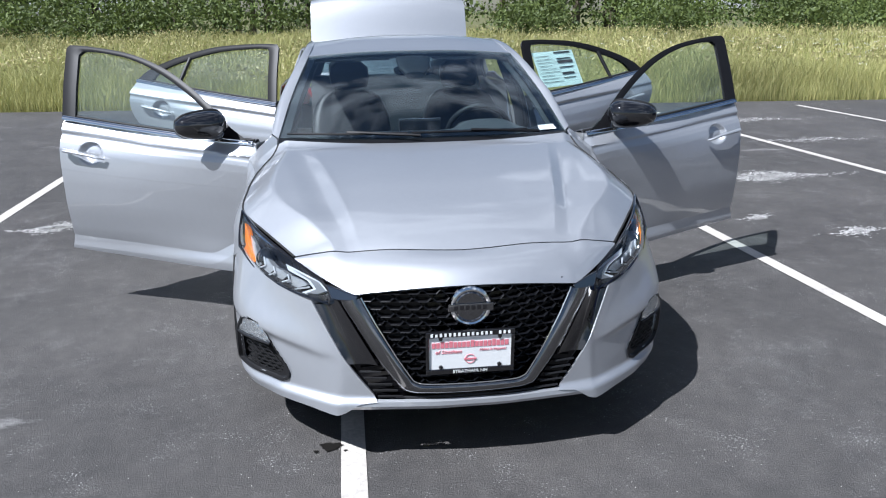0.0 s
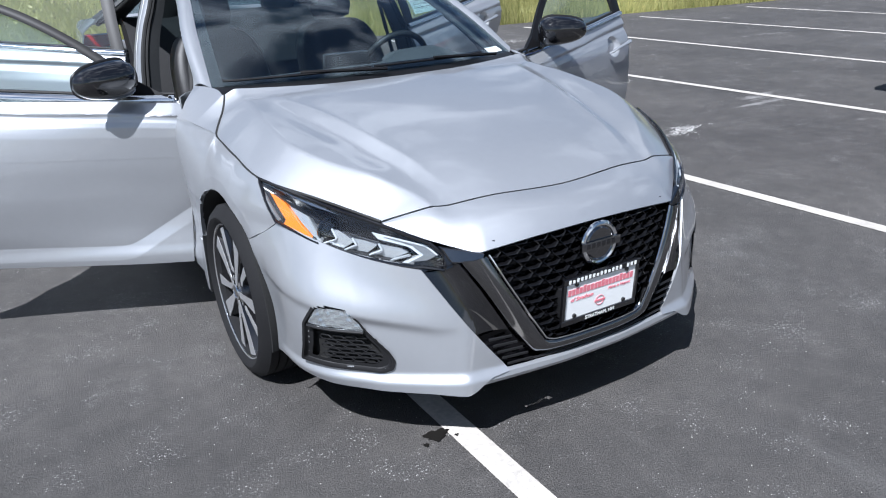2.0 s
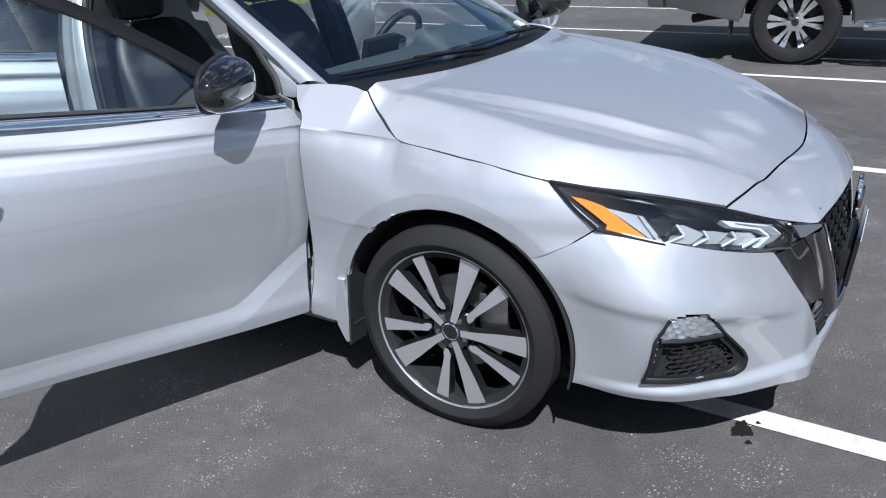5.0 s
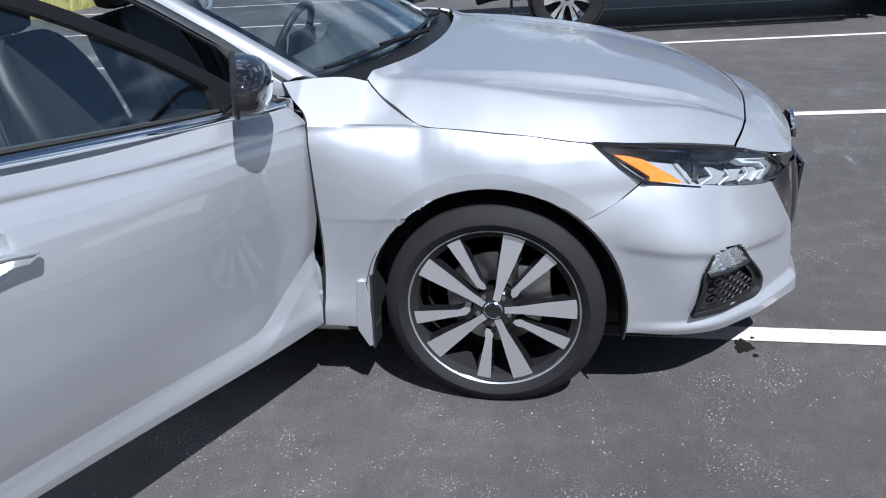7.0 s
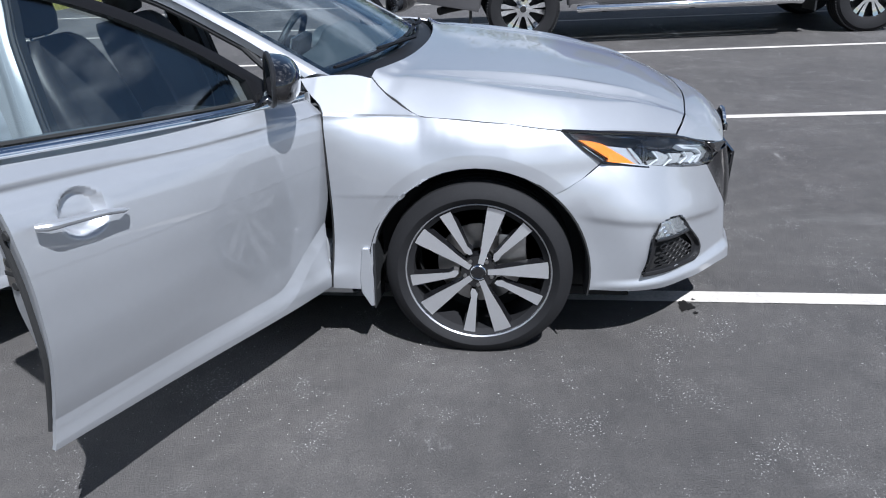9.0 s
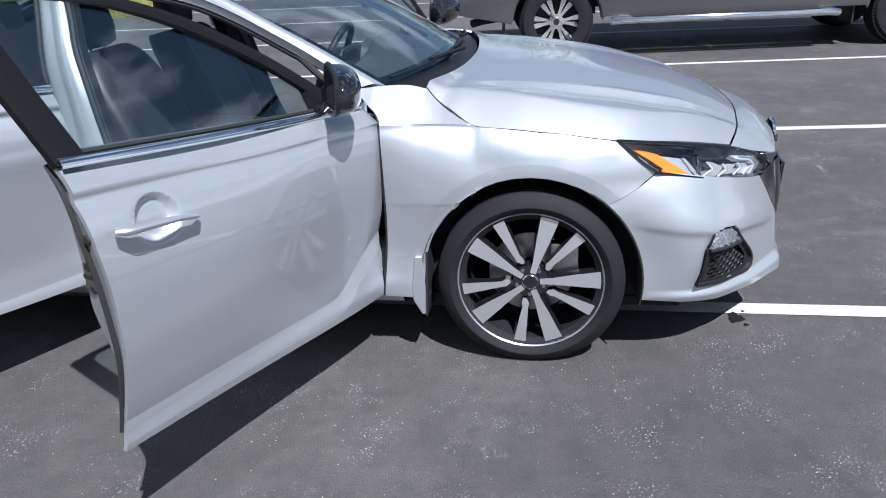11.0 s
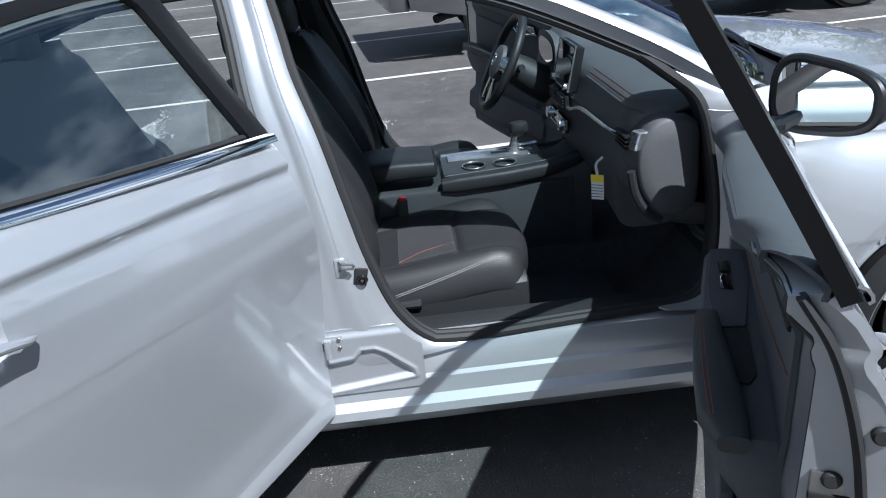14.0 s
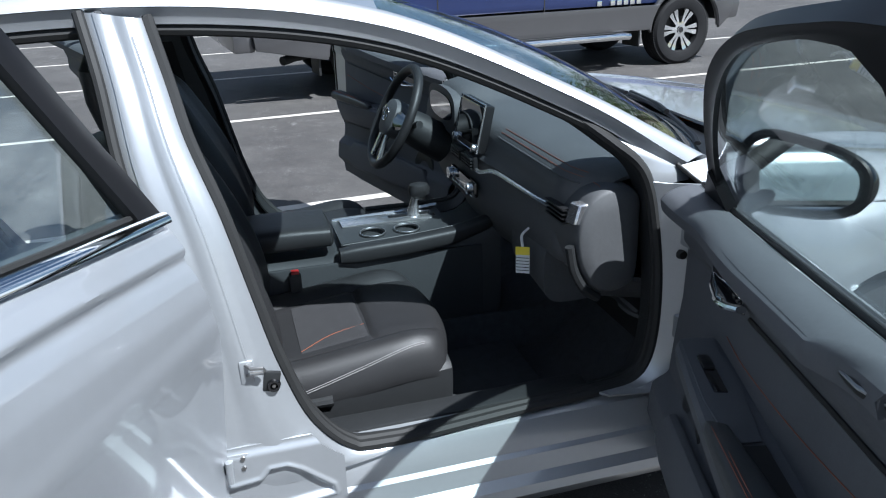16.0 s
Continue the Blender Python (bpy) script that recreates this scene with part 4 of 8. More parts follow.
        for z_, t_ in ((0.87, 0.13), (0.795, 0.66), (0.735, 0.66)):
            q_ = on_edge(z_, t_)
            part("edge_plug", moved(lathe([(0.004, 0), (0.004, 0.009), (0.001, 0.012), (-0.006, 0.012)], 16, "y", tuple(q_), False), m), RUBBER, d, "black rubber plug")
        q_ = on_edge(0.765, 0.66)
        part("door_latch", moved(box(q_[0] - 0.024, q_[0] + 0.024, q_[1] - 0.01, q_[1] + 0.001, q_[2] - 0.036, q_[2] + 0.036, 0.004), m), STEEL, d, "steel door latch")
        part("latch_slot", moved(box(q_[0] - 0.024, q_[0] + 0.024, q_[1] - 0.006, q_[1] + 0.003, q_[2] - 0.006, q_[2] + 0.006, 0.002), m), LINER, d)
    pz, py = sh[..., 1], sh[..., 0]
    if front_:
        # the trim stops short of the painted edge at the latch side
        part("inner_frame", moved(shell(inner + [sx * 0.005, 0, 0], 0.003, centre=(sx * 2.0, cx, cz)), m), JAMB, d, "painted inner door frame")
        y0_ = sh[0, :, 0][None]
        py = y0_ + (py - y0_) * (1.520 - y0_) / (sh[-1, :, 0][None] - y0_)
        pan[..., 1] = py
        pan[..., 0] -= sx * 0.004
    arm = 0.055 * np.exp(-(np.clip(np.abs(pz - (0.72 + 0.05 * (py - cx)) ) - 0.045, 0, 1) / 0.03) ** 2) * sm((py - low[0][0] - 0.22) / 0.12) * sm((bk[2][0] - 0.10 - py) / 0.12)
    pocket = 0.035 * sm((0.52 - pz) / 0.04) * sm((pz - 0.36) / 0.05)
    if front_:
        arm, toproll = arm * 0, 0.013 * sm((pz - (0.862 + 0.085 * (py - 1.0))) / 0.030)
    else:
        toproll = 0.03 * sm((pz - 0.90) / 0.06)
    pan[..., 0] -= sx * (arm + pocket + toproll)
    part("door_panel", moved(shell(pan, 0.008, centre=(sx * 2.0, cx, cz)), m), DOORTRIM, d, "black moulded door trim with armrest")
    # soft ledge from the trim panel up to the glass, with a black strip along the glass
    ti = pan[:, -1] + [-sx * 0.002, 0, 0.000]
    to = np.stack([sx * (Wg(g[:, -1, 0], g[:, -1, 1]) - 0.030), g[:, -1, 0], g[:, -1, 1] + 0.010], -1)
    tm = ti * 0.55 + to * 0.45 + [0, 0, 0.012]
    led = np.stack([ti + [sx * 0.004, 0, -0.03], ti, tm, to, to + [0, 0, -0.02]], 1)
    led = np.array([crv(r, 12) for r in led])
    part("window_ledge", moved(shell(led, 0.006, centre=(sx * 0.9, cx, 0.4)), m), DOORTRIM, d, "black soft ledge along the glass")
    part("glass_strip", moved(tube(to + [sx * 0.006, 0, 0.004], 0.007, 6), m), RUBBER, d, "black glass weatherstrip")
    rl = np.array([inner[i, j] for i, j in idx]); rl = rl + (np.array([sx * 0.8, cx, cz]) - rl) * np.array([0, 0.012, 0.012])
    part("door_seal", moved(tube(rl + [sx * 0.008, 0, 0], 0.008, 6, True), m), RUBBER, d, "black rubber door seal")
    # window frame, glass, belt moulding
    kf = 6 if front_ else 3
    O, I = (np.vstack([crv(q[:kf + 1], 56 if front_ else 24, front_), crv(q[kf:], 25 if front_ else 57, not front_)[1:]]) for q in (fo, fi))
    part("window_frame", moved(ring_shell(O, I, sx, 0.0, 0.022), m), FRAME, d, "black window frame")
    ins = O + (I - O) * 0.86
    lowg = crv([ins[0], ins[-1]], 80)
    lowg[:, 1] -= 0.03
    tt = np.linspace(0, 1, 14)[None, :, None]
    gg = ins[:, None] * (1 - tt) + lowg[:, None] * tt
    Pg = side_glass(gg, sx, -0.016)
    gl = part("window_glass", moved(shell(Pg, 0.003, centre=(0, 1.4, 1.0)), m), GLASS, d, "greenish tinted side glass")
    bl = crv(up, 40)
    strip = np.stack([side_glass(bl + [0, dz_], sx, o_) for dz_, o_ in ((-0.010, 0.004), (-0.006, 0.011), (0.002, 0.014), (0.009, 0.012), (0.013, 0.004))], 1)
    part("belt_moulding", moved(shell(strip, 0.004, centre=(0, 1.4, 1.0)), m), CHROME, d, "chrome window sill strip")
    if not front_:
        part("quarter_divider", moved(tube(side_glass(np.array([(2.46, 1.105), (2.42, 1.290)]), sx, -0.002), 0.013, 8), m), SATIN, d, "black quarter glass divider")
    # handle
    hb = [(hy0 - 0.115, hz0 - 0.018), (hy0 - 0.06, hz0 - 0.002), (hy0, hz0 + 0.008), (hy0 + 0.06, hz0 + 0.014), (hy0 + 0.135, hz0 + 0.020)]
    hp = side(crv(hb, 25), sx, 0)
    off = np.interp(np.linspace(0, 1, 25), [0, 0.12, 0.5, 0.9, 1], [0.002, 0.020, 0.027, 0.022, 0.006])
    hp[:, 0] = sx * (0.922 + off)
    rr = np.interp(np.linspace(0, 1, 25), [0, 0.1, 0.5, 0.92, 1], [0.005, 0.011, 0.014, 0.018, 0.013])
    part("door_handle", moved(tube(hp, rr, 12, flat=0.65, up=(0, 0, 1)), m), PAINT, d, "silver door handle")
    if front_:
        sail = np.array([(0.552, 0.966), (0.765, 1.078), (0.765, 0.972)])
        gs = coons(crv(sail[[0, 1]], 6), crv(sail[[0, 2]], 6), crv(sail[[0, 0]] + [[0, 0], [0, 1e-4]], 4), crv(sail[[1, 2]], 4))
        part("mirror_sail", moved(shell(side_glass(gs, sx, 0.002), 0.03, centre=(0, 1, 1)), m), FRAME, d, "black mirror base")
        # mirror housing: rounded shell with its mirror facing back, turned to the driver
        c = Vector((sx * 0.938, 0.782, 1.060))
        mm = m @ Matrix.Translation(c) @ Matrix.Rotation(radians(sx * 45), 4, "Z") @ Matrix.Rotation(radians(2), 4, "X") @ Matrix.Diagonal((1.06, 0.78, 0.95, 1))
        bm = bmesh.new()
        bmesh.ops.create_icosphere(bm, subdivisions=5, radius=1)

        def rim_z(px, pz):
            return pz * (0.074 - 0.016 * px)
        for q in bm.verts:
            x, y, z = q.co
            px = math.copysign(abs(x) ** 0.72, x); pz = math.copysign(abs(z) ** 0.78, z)
            depth = 0.024 * min(1, y * 3.5) if y > 0 else -(abs(y) ** 0.9) * 0.095 * (1 - 0.25 * px)
            q.co = Vector((sx * px * 0.122, depth, rim_z(px, pz)))
        part("mirror_housing", moved(bm, mm), GLOSSBLACK, d, "gloss black door mirror")
        a = np.linspace(0, 2 * math.pi, 60)[:-1]
        mg = []
        for t in a:
            px, pz = math.copysign(abs(math.cos(t)) ** 0.62, math.cos(t)), math.copysign(abs(math.sin(t)) ** 0.66, math.sin(t))
            mg.append((sx * px * 0.101, 0.0265, rim_z(px, pz) * 0.86))
        part("mirror_glass", moved(prism(mg, (0, 0.002, 0)), mm), MIRROR, d, "mirror glass")
        part("mirror_rim", moved(tube([(p[0] * 1.09, 0.022, p[2] * 1.10) for p in mg], 0.011, 8, True), mm), SATIN, d, "black mirror rim")
        part("mirror_arm", moved(tube([(sx * 0.838, 0.735, 0.988), (sx * 0.868, 0.745, 0.998), (sx * 0.902, 0.755, 1.020)], [0.023, 0.020, 0.019], 10), m), GLOSSBLACK, d)
    return d


for sx in (1, -1):
    fender(sx)
    door(sx, True)
    door(sx, False)

# --- roof, pillars, glass ---
rail_in = [(0.748, 0.505, 1.002), (0.685, 0.86, 1.190), (0.605, 1.255, 1.365), (0.575, 1.70, 1.428), (0.575, 2.20, 1.405), (0.60, 2.70, 1.285), (0.665, 3.15, 1.13)]
rail_out = [(0.79, 0.59, 1.008), (0.752, 0.86, 1.172), (0.668, 1.25, 1.335), (0.640, 1.70, 1.395), (0.650, 2.20, 1.372), (0.705, 2.66, 1.255), (0.80, 3.05, 1.13)]
for sx in (1, -1):
    a, b = crv(rail_in, 90) * [sx, 1, 1], crv(rail_out, 90) * [sx, 1, 1]
    t = np.linspace(0, 1, 8)[None, :, None]
    P = a[:, None] * (1 - t) + b[:, None] * t
    bul = 0.014 * np.sin(np.linspace(0, 1, 8) * math.pi)[None, :]
    P[..., 0] += sx * bul * 0.7
    P[..., 2] += bul
    r = part("roof_rail", shell(P, 0.02, centre=(0, 1.5, 0.9)), PAINT, car, "silver roof pillar and side rail")
    ro_ = crv(rail_out, 90) * [sx, 1, 1]
    part("rail_channel", shell(np.stack([ro_ + [-sx * 0.002, 0, 0.002], ro_ + [-sx * 0.010, 0, -0.012], ro_ + [-sx * 0.014, 0, -0.034], ro_ + [-sx * 0.032, 0, -0.038]], 1), 0.005, centre=(0, 1.5, 0.9)), JAMB, r, "silver channel over the door openings")
    part("rail_seal", tube(ro_ + [-sx * 0.030, 0, -0.046], 0.013, 8), RUBBER, r, "black door opening seal")
    P = np.stack([crv(rail_out, 60) * [sx, 1, 1] + [-sx * 0.028, 0, -0.040], crv(rail_in, 60) * [sx, 1, 1] + [-sx * 0.05, 0, -0.06]], 1)
    part("pillar_trim", shell(P, 0.01, centre=(0, 1.5, 2.0)), DASH, r, "dark inner pillar trim")

ri_l, ri_r = crv(rail_in[2:5], 50) * [-1, 1, 1], crv(rail_in[2:5], 50)
f0 = crv([(-0.605, 1.255, 1.365), (-0.3, 1.215, 1.388), (0, 1.20, 1.392), (0.3, 1.215, 1.388), (0.605, 1.255, 1.365)], 40)
f1 = crv([(-0.575, 2.20, 1.405), (-0.3, 2.27, 1.425), (0, 2.29, 1.430), (0.3, 2.27, 1.425), (0.575, 2.20, 1.405)], 40)
P = coons(f0, f1, ri_l, ri_r)
P[..., 2] += 0.012 * np.sin(np.linspace(0, 1, 40) * math.pi)[:, None] * np.sin(np.linspace(0, 1, 50) * math.pi)[None]
part("roof", shell(P, 0.02, centre=(0, 1.7, 0.6)), PAINT, car, "silver roof panel")
part("headliner", shell(P * [0.97, 0.97, 1] + [0, 0.05, -0.045], 0.01, centre=(0, 1.7, 3)), HEADLINER, car, "grey cloth headliner")

ws_b = crv([(-0.748, 0.505, 1.002), (-0.4, 0.385, 1.006), (0, 0.345, 1.010), (0.4, 0.385, 1.006), (0.748, 0.505, 1.002)], 60)
P = coons(ws_b, crv(f0, 60), crv(rail_in[:3], 40) * [-1, 1, 1], crv(rail_in[:3], 40))
bulge = np.sin(np.linspace(0, 1, 60) * math.pi)[:, None] * np.sin(np.linspace(0, 1, 40) * math.pi)[None]
P[..., 2] += 0.02 * bulge; P[..., 1] -= 0.02 * bulge
wsP = P
ws = part("windshield", shell(P + [0, 0, -0.004], 0.005, centre=(0, 1.2, 0.5)), WSGLASS, car, "tinted windshield")
part("windshield_frit", shell(P + [0, 0.004, -0.012], 0.002, centre=(0, 1.2, 0.5), keep=lambda i, j: i < 2 or i > 56 or j < 3 or j > 37), GLOSSBLACK, ws, "black printed glass border")
# rear window
rb = crv([(-0.665, 3.15, 1.13), (-0.3, 3.22, 1.135), (0, 3.24, 1.137), (0.3, 3.22, 1.135), (0.665, 3.15, 1.13)], 40)
P = coons(f1, rb, crv(rail_in[4:], 30) * [-1, 1, 1], crv(rail_in[4:], 30))
P[..., 2] += 0.03 * np.sin(np.linspace(0, 1, 40) * math.pi)[:, None] * np.sin(np.linspace(0, 1, 30) * math.pi)[None]
part("rear_window", shell(P, 0.005, centre=(0, 2.4, 0.5)), REARGLASS, car, "dark tinted rear window")

# cowl and wipers
cb = crv([(-0.735, 0.40, 0.985), (-0.45, 0.318, 0.978), (0, 0.285, 0.978), (0.45, 0.318, 0.978), (0.735, 0.40, 0.985)], 40)
P = coons(cb, crv(ws_b, 40) + [0, 0.02, 0.0], crv([cb[0], ws_b[0] + [0, 0.02, 0]], 6), crv([cb[-1], ws_b[-1] + [0, 0.02, 0]], 6))
part("cowl", shell(P, 0.02), FRAME, car, "black plastic cowl under the windshield")
for x0, x1 in ((-0.10, -0.70), (0.52, -0.08)):
    a = np.linspace(0, 1, 12)
    pts = []
    for t in a:
        x = x0 + (x1 - x0) * t
        i = int((x + 0.748) / 1.496 * 59)
        q = wsP[min(max(i, 0), 59), 1]
        pts.append((x, q[1] - 0.010, q[2] + 0.012))
    w = part("wiper", tube(pts, 0.009, 6, flat=0.6), FRAME, car, "black wiper")
    part("wiper_arm", tube([(x0 + 0.06, pts[0][1] - 0.040, pts[0][2] - 0.008), ((x0 + x1) / 2 + 0.1, pts[5][1] - 0.020, pts[5][2] + 0.006), ((x0 + x1) / 2, pts[6][1], pts[6][2] + 0.008)], 0.008, 6), FRAME, w)

# --- sills, pillars of the openings, floor pan ---
for sx in (1, -1):
    ys = np.linspace(0.47, 2.48, 60)
    prof = [(0.62, 0.175), (0.80, 0.185), (0.875, 0.225), (0.898, 0.262), (0.893, 0.285), (0.868, 0.300), (0.860, 0.345), (0.848, 0.352), (0.842, 0.400), (0.830, 0.425), (0.795, 0.440), (0.765, 0.440)]
    P = np.array([[(sx * x, y, z) for x, z in prof] for y in ys])
    s_ = part("sill", shell(P, 0.006, centre=(0, 1.4, 0.4)), JAMB, car, "silver stepped door sill")
    part("sill_scuff", box(min(sx * 0.70, sx * 0.772), max(sx * 0.70, sx * 0.772), 0.80, 1.46, 0.425, 0.447, 0.008), PLASTIC, s_, "black sill cover")
    # pillar behind the front door: outer jamb face
    f_edge = crv([(0.832, 1.26, 0.430), (0.836, 1.40, 0.450), (0.834, 1.49, 0.54), (0.825, 1.546, 0.686), (0.81, 1.584, 0.843), (0.785, 1.623, 1.011), (0.742, 1.667, 1.151), (0.698, 1.689, 1.254), (0.655, 1.715, 1.375)], 60) * [sx, 1, 1]
    r_edge = crv([(0.857, 1.88, 0.375), (0.860, 1.78, 0.45), (0.856, 1.735, 0.60), (0.845, 1.730, 0.80), (0.815, 1.745, 0.97), (0.775, 1.773, 1.116), (0.72, 1.788, 1.266), (0.658, 1.81, 1.390)], 60) * [sx, 1, 1]
    t = np.linspace(0, 1, 25)
    P = f_edge[:, None] * (1 - t[None, :, None]) + r_edge[:, None] * t[None, :, None]
    P[..., 0] += sx * np.interp(t, [0, 0.10, 0.22, 0.42, 0.52, 0.62, 0.86, 0.94, 1], [0, 0.011, 0.017, 0.018, 0.014, 0.008, 0.006, 0.004, 0])[None]
    b = part("centre_pillar", shell(P, 0.02, centre=(0, 1.6, 0.8)), JAMB, car, "silver pillar between the door openings")
    part("pillar_cover", shell(np.stack([f_edge + [-sx * 0.01, 0.0, 0], f_edge + [-sx * 0.07, 0.03, 0], r_edge + [-sx * 0.07, -0.03, 0], r_edge + [-sx * 0.01, 0, 0]], 1), 0.006, centre=(sx * 3, 1.6, 0.8)), DASH, b, "black inner pillar cover")
    # flange and double seal along the rear opening
    rs = r_edge[6:]
    part("rear_flange", shell(np.stack([rs + [-sx * 0.002, -0.004, 0], rs + [-sx * 0.008, 0.010, 0], rs + [-sx * 0.020, 0.020, 0]], 1), 0.004, centre=(0, 1.4, 0.8)), JAMB, b, "silver flange of the rear opening")
    part("rear_opening_seal", tube(rs + [-sx * 0.014, 0.026, 0], 0.011, 8), RUBBER, b, "black rubber opening seal")
    part("rear_inner_seal", tube(rs + [-sx * 0.036, 0.030, 0], 0.009, 8), RUBBER, b, "black inner seal lip")
    # hinges and striker
    for z, y in ((0.485, 1.668),):
        part("door_hinge", join(box(*sorted((sx * 0.850, sx * 0.868)), y - 0.028, y + 0.022, z - 0.022, z + 0.022, 0.005),
                                box(*sorted((sx * 0.866, sx * 0.892)), y + 0.004, y + 0.020, z - 0.014, z + 0.014, 0.004),
                                lathe([(z - 0.026, 0.0), (z - 0.026, 0.008), (z + 0.026, 0.008), (z + 0.026, 0.0)], 10, "z", (sx * 0.893, y + 0.012, 0), False)), JAMB, b, "silver door hinge")
        for dz in (-0.012, 0.012):
            part("hinge_bolt", lathe([(sx * 0.868, 0.0), (sx * 0.868, 0.006), (sx * 0.873, 0.005), (sx * 0.873, 0.0)], 8, "x", (0, y - 0.016, z + dz), False), STEEL, b)
    part("check_loop", tube([(sx * 0.850, 1.625, 0.708), (sx * 0.872, 1.612, 0.707), (sx * 0.874, 1.588, 0.705), (sx * 0.874, 1.584, 0.700), (sx * 0.874, 1.588, 0.694), (sx * 0.872, 1.612, 0.695), (sx * 0.850, 1.622, 0.680)], 0.0038, 8), STEEL, b, "steel door check loop")
    part("check_plate", box(*sorted((sx * 0.846, sx * 0.858)), 1.606, 1.634, 0.664, 0.716, 0.005), JAMB, b, "silver check plate")
    # pressed panel at the foot of the pillar
    poly = np.array([(1.715, 0.428), (1.672, 0.428), (1.618, 0.434), (1.598, 0.456), (1.563, 0.456), (1.535, 0.440), (1.47, 0.384), (1.466, 0.366), (1.715, 0.340)])
    zs_ = np.linspace(0.330, 0.520, 60)
    fz, fy = f_edge[:30, 2], f_edge[:30, 1]
    P = []
    for z_ in zs_:
        y0_ = max(1.44, float(np.interp(z_, fz, fy)) + 0.028)
        r_ = []
        for y_ in np.linspace(y0_, 1.705, 80):
            dd = 1.0
            for q0, q1 in zip(poly, np.roll(poly, -1, 0)):
                e_, w_ = q1 - q0, np.array([y_, z_]) - q0
                dd = min(dd, float(np.linalg.norm(w_ - e_ * np.clip(w_ @ e_ / (e_ @ e_), 0, 1))))
            dd = dd if inside(y_, z_, [tuple(q) for q in poly]) else -dd
            edge_ = 0.004 * math.exp(-((dd + 0.004) / 0.005) ** 2)
            r_.append((sx * (0.8695 - 0.008 * float(sm((z_ - 0.495) / 0.02)) + edge_ - 0.011 * float(sm((dd + 0.002) / 0.012))), y_, z_))
        P.append(r_)
    part("jamb_panel", shell(np.array(P), 0.004, centre=(0, 1.6, 0.45)), JAMB, b, "pressed silver jamb panel", sharp=60)
    sm_ = f_edge * 0.62 + r_edge * 0.38 + [sx * 0.0165, 0, 0]
    part("pillar_seam", tube(sm_[22:58], 0.0028, 6), JAMB, b, "raised weld seam")
    part("striker_plate", moved(box(-0.005, 0.005, -0.017, 0.017, -0.023, 0.023, 0.004), Matrix.Translation((sx * 0.852, 1.573, 0.660)) @ Matrix.Rotation(radians(12), 4, "X")), PLASTIC, b, "black striker plate")
    part("striker_boss", lathe([(sx * 0.856, 0.015), (sx * 0.863, 0.0125), (sx * 0.863, 0.008), (sx * 0.857, 0.007), (sx * 0.857, 0.0)], 24, "x", (0, 1.570, 0.652), False), GLOSSBLACK, b, "round black striker boss")
    part("striker_pin", lathe([(sx * 0.857, 0.0045), (sx * 0.862, 0.004), (sx * 0.862, 0.0)], 12, "x", (0, 1.570, 0.652), False), STEEL, b)
    # rubber seal along the front and foot of the opening, kick trim inside it
    loop = crv([(0.70, 0.93, 1.170), (0.724, 0.838, 1.120), (0.755, 0.763, 1.063), (0.772, 0.706, 1.014), (0.785, 0.680, 0.960), (0.79, 0.660, 0.865), (0.79, 0.642, 0.738), (0.79, 0.639, 0.607), (0.79, 0.655, 0.505), (0.797, 0.702, 0.457),
                (0.803, 0.804, 0.446), (0.812, 1.02, 0.444), (0.824, 1.21, 0.440), (0.832, 1.30, 0.441)], 130) * [sx, 1, 1]
    whole = crv(np.vstack([loop, f_edge[7:]]), 200, True)
    part("opening_seal", tube(whole, 0.013, 8), RUBBER, b, "black rubber opening seal")
    part("inner_seal", tube(whole * [0.975, 1, 1] + [0, 0, 0.004], 0.010, 8), RUBBER, b, "black inner seal lip")
    part("opening_trim", shell(np.stack([whole + [-sx * 0.004, 0, 0.006], whole * [0.955, 1, 1] + [0, 0, 0.004], whole * [0.90, 1, 1] + [0, 0, -0.02]], 1), 0.006, centre=(sx * 0.8, 1.1, -1)), PLASTIC, b, "black sill and pillar cover")
    lk = loop[(loop[:, 2] < 0.98) & (loop[:, 1] < 0.82)]
    part("kick_trim", shell(np.stack([lk + [0, 0.004, 0], lk * [0.92, 1, 1] + [0, -0.04, -0.01], lk * [0.86, 1, 1] + [0, -0.12, -0.05]], 1), 0.006, centre=(sx * 0.8, 0.2, 0.6)), DASH, b, "black kick panel")
    part("hinge_jamb", shell(np.stack([lk + [0, -0.002, 0], lk + [sx * 0.030, -0.030, 0], lk * [0, 0, 1] + [sx * 0.866, 0.555, 0]], 1), 0.006, centre=(sx * 0.5, 1.4, 0.7)), JAMB, b, "silver hinge jamb")
    for z_ in (0.90, 0.80):
        part("jamb_plug", lathe([(sx * 0.842, 0.0), (sx * 0.842, 0.010), (sx * 0.830, 0.013)], 16, "x", (0, 0.612, z_), False), RUBBER, b, "black rubber plug")
    ld = loop[(loop[:, 2] > 0.96)]
    foot = np.stack([np.full(len(ld), sx * 0.778), np.full(len(ld), 0.575), np.minimum(ld[:, 2], 0.985)], 1)
    part("pillar_foot", shell(np.stack([ld + [0, -0.004, 0], ld * 0.5 + foot * 0.5 + [sx * 0.008, 0, 0], foot], 1), 0.006, centre=(sx * 0.5, 1.4, 0.7)), JAMB, b, "silver foot of the windshield pillar")
    for z in (0.62, 0.86):
        part("door_hinge", box(*sorted((sx * 0.84, sx * 0.89)), 0.575, 0.625, z - 0.03, z + 0.03, 0.006), JAMB, b, "silver door hinge")
    # rear quarter
    low = crv([(2.34, 0.26)] + arch_a(radians(188), radians(-10), 24, WB) + [(3.35, 0.25), (3.55, 0.27)], 90, False)
    up = crv([(2.81, 1.140), (3.05, 1.125), (3.35, 1.10), (3.60, 1.07), (3.78, 1.03)], 90)
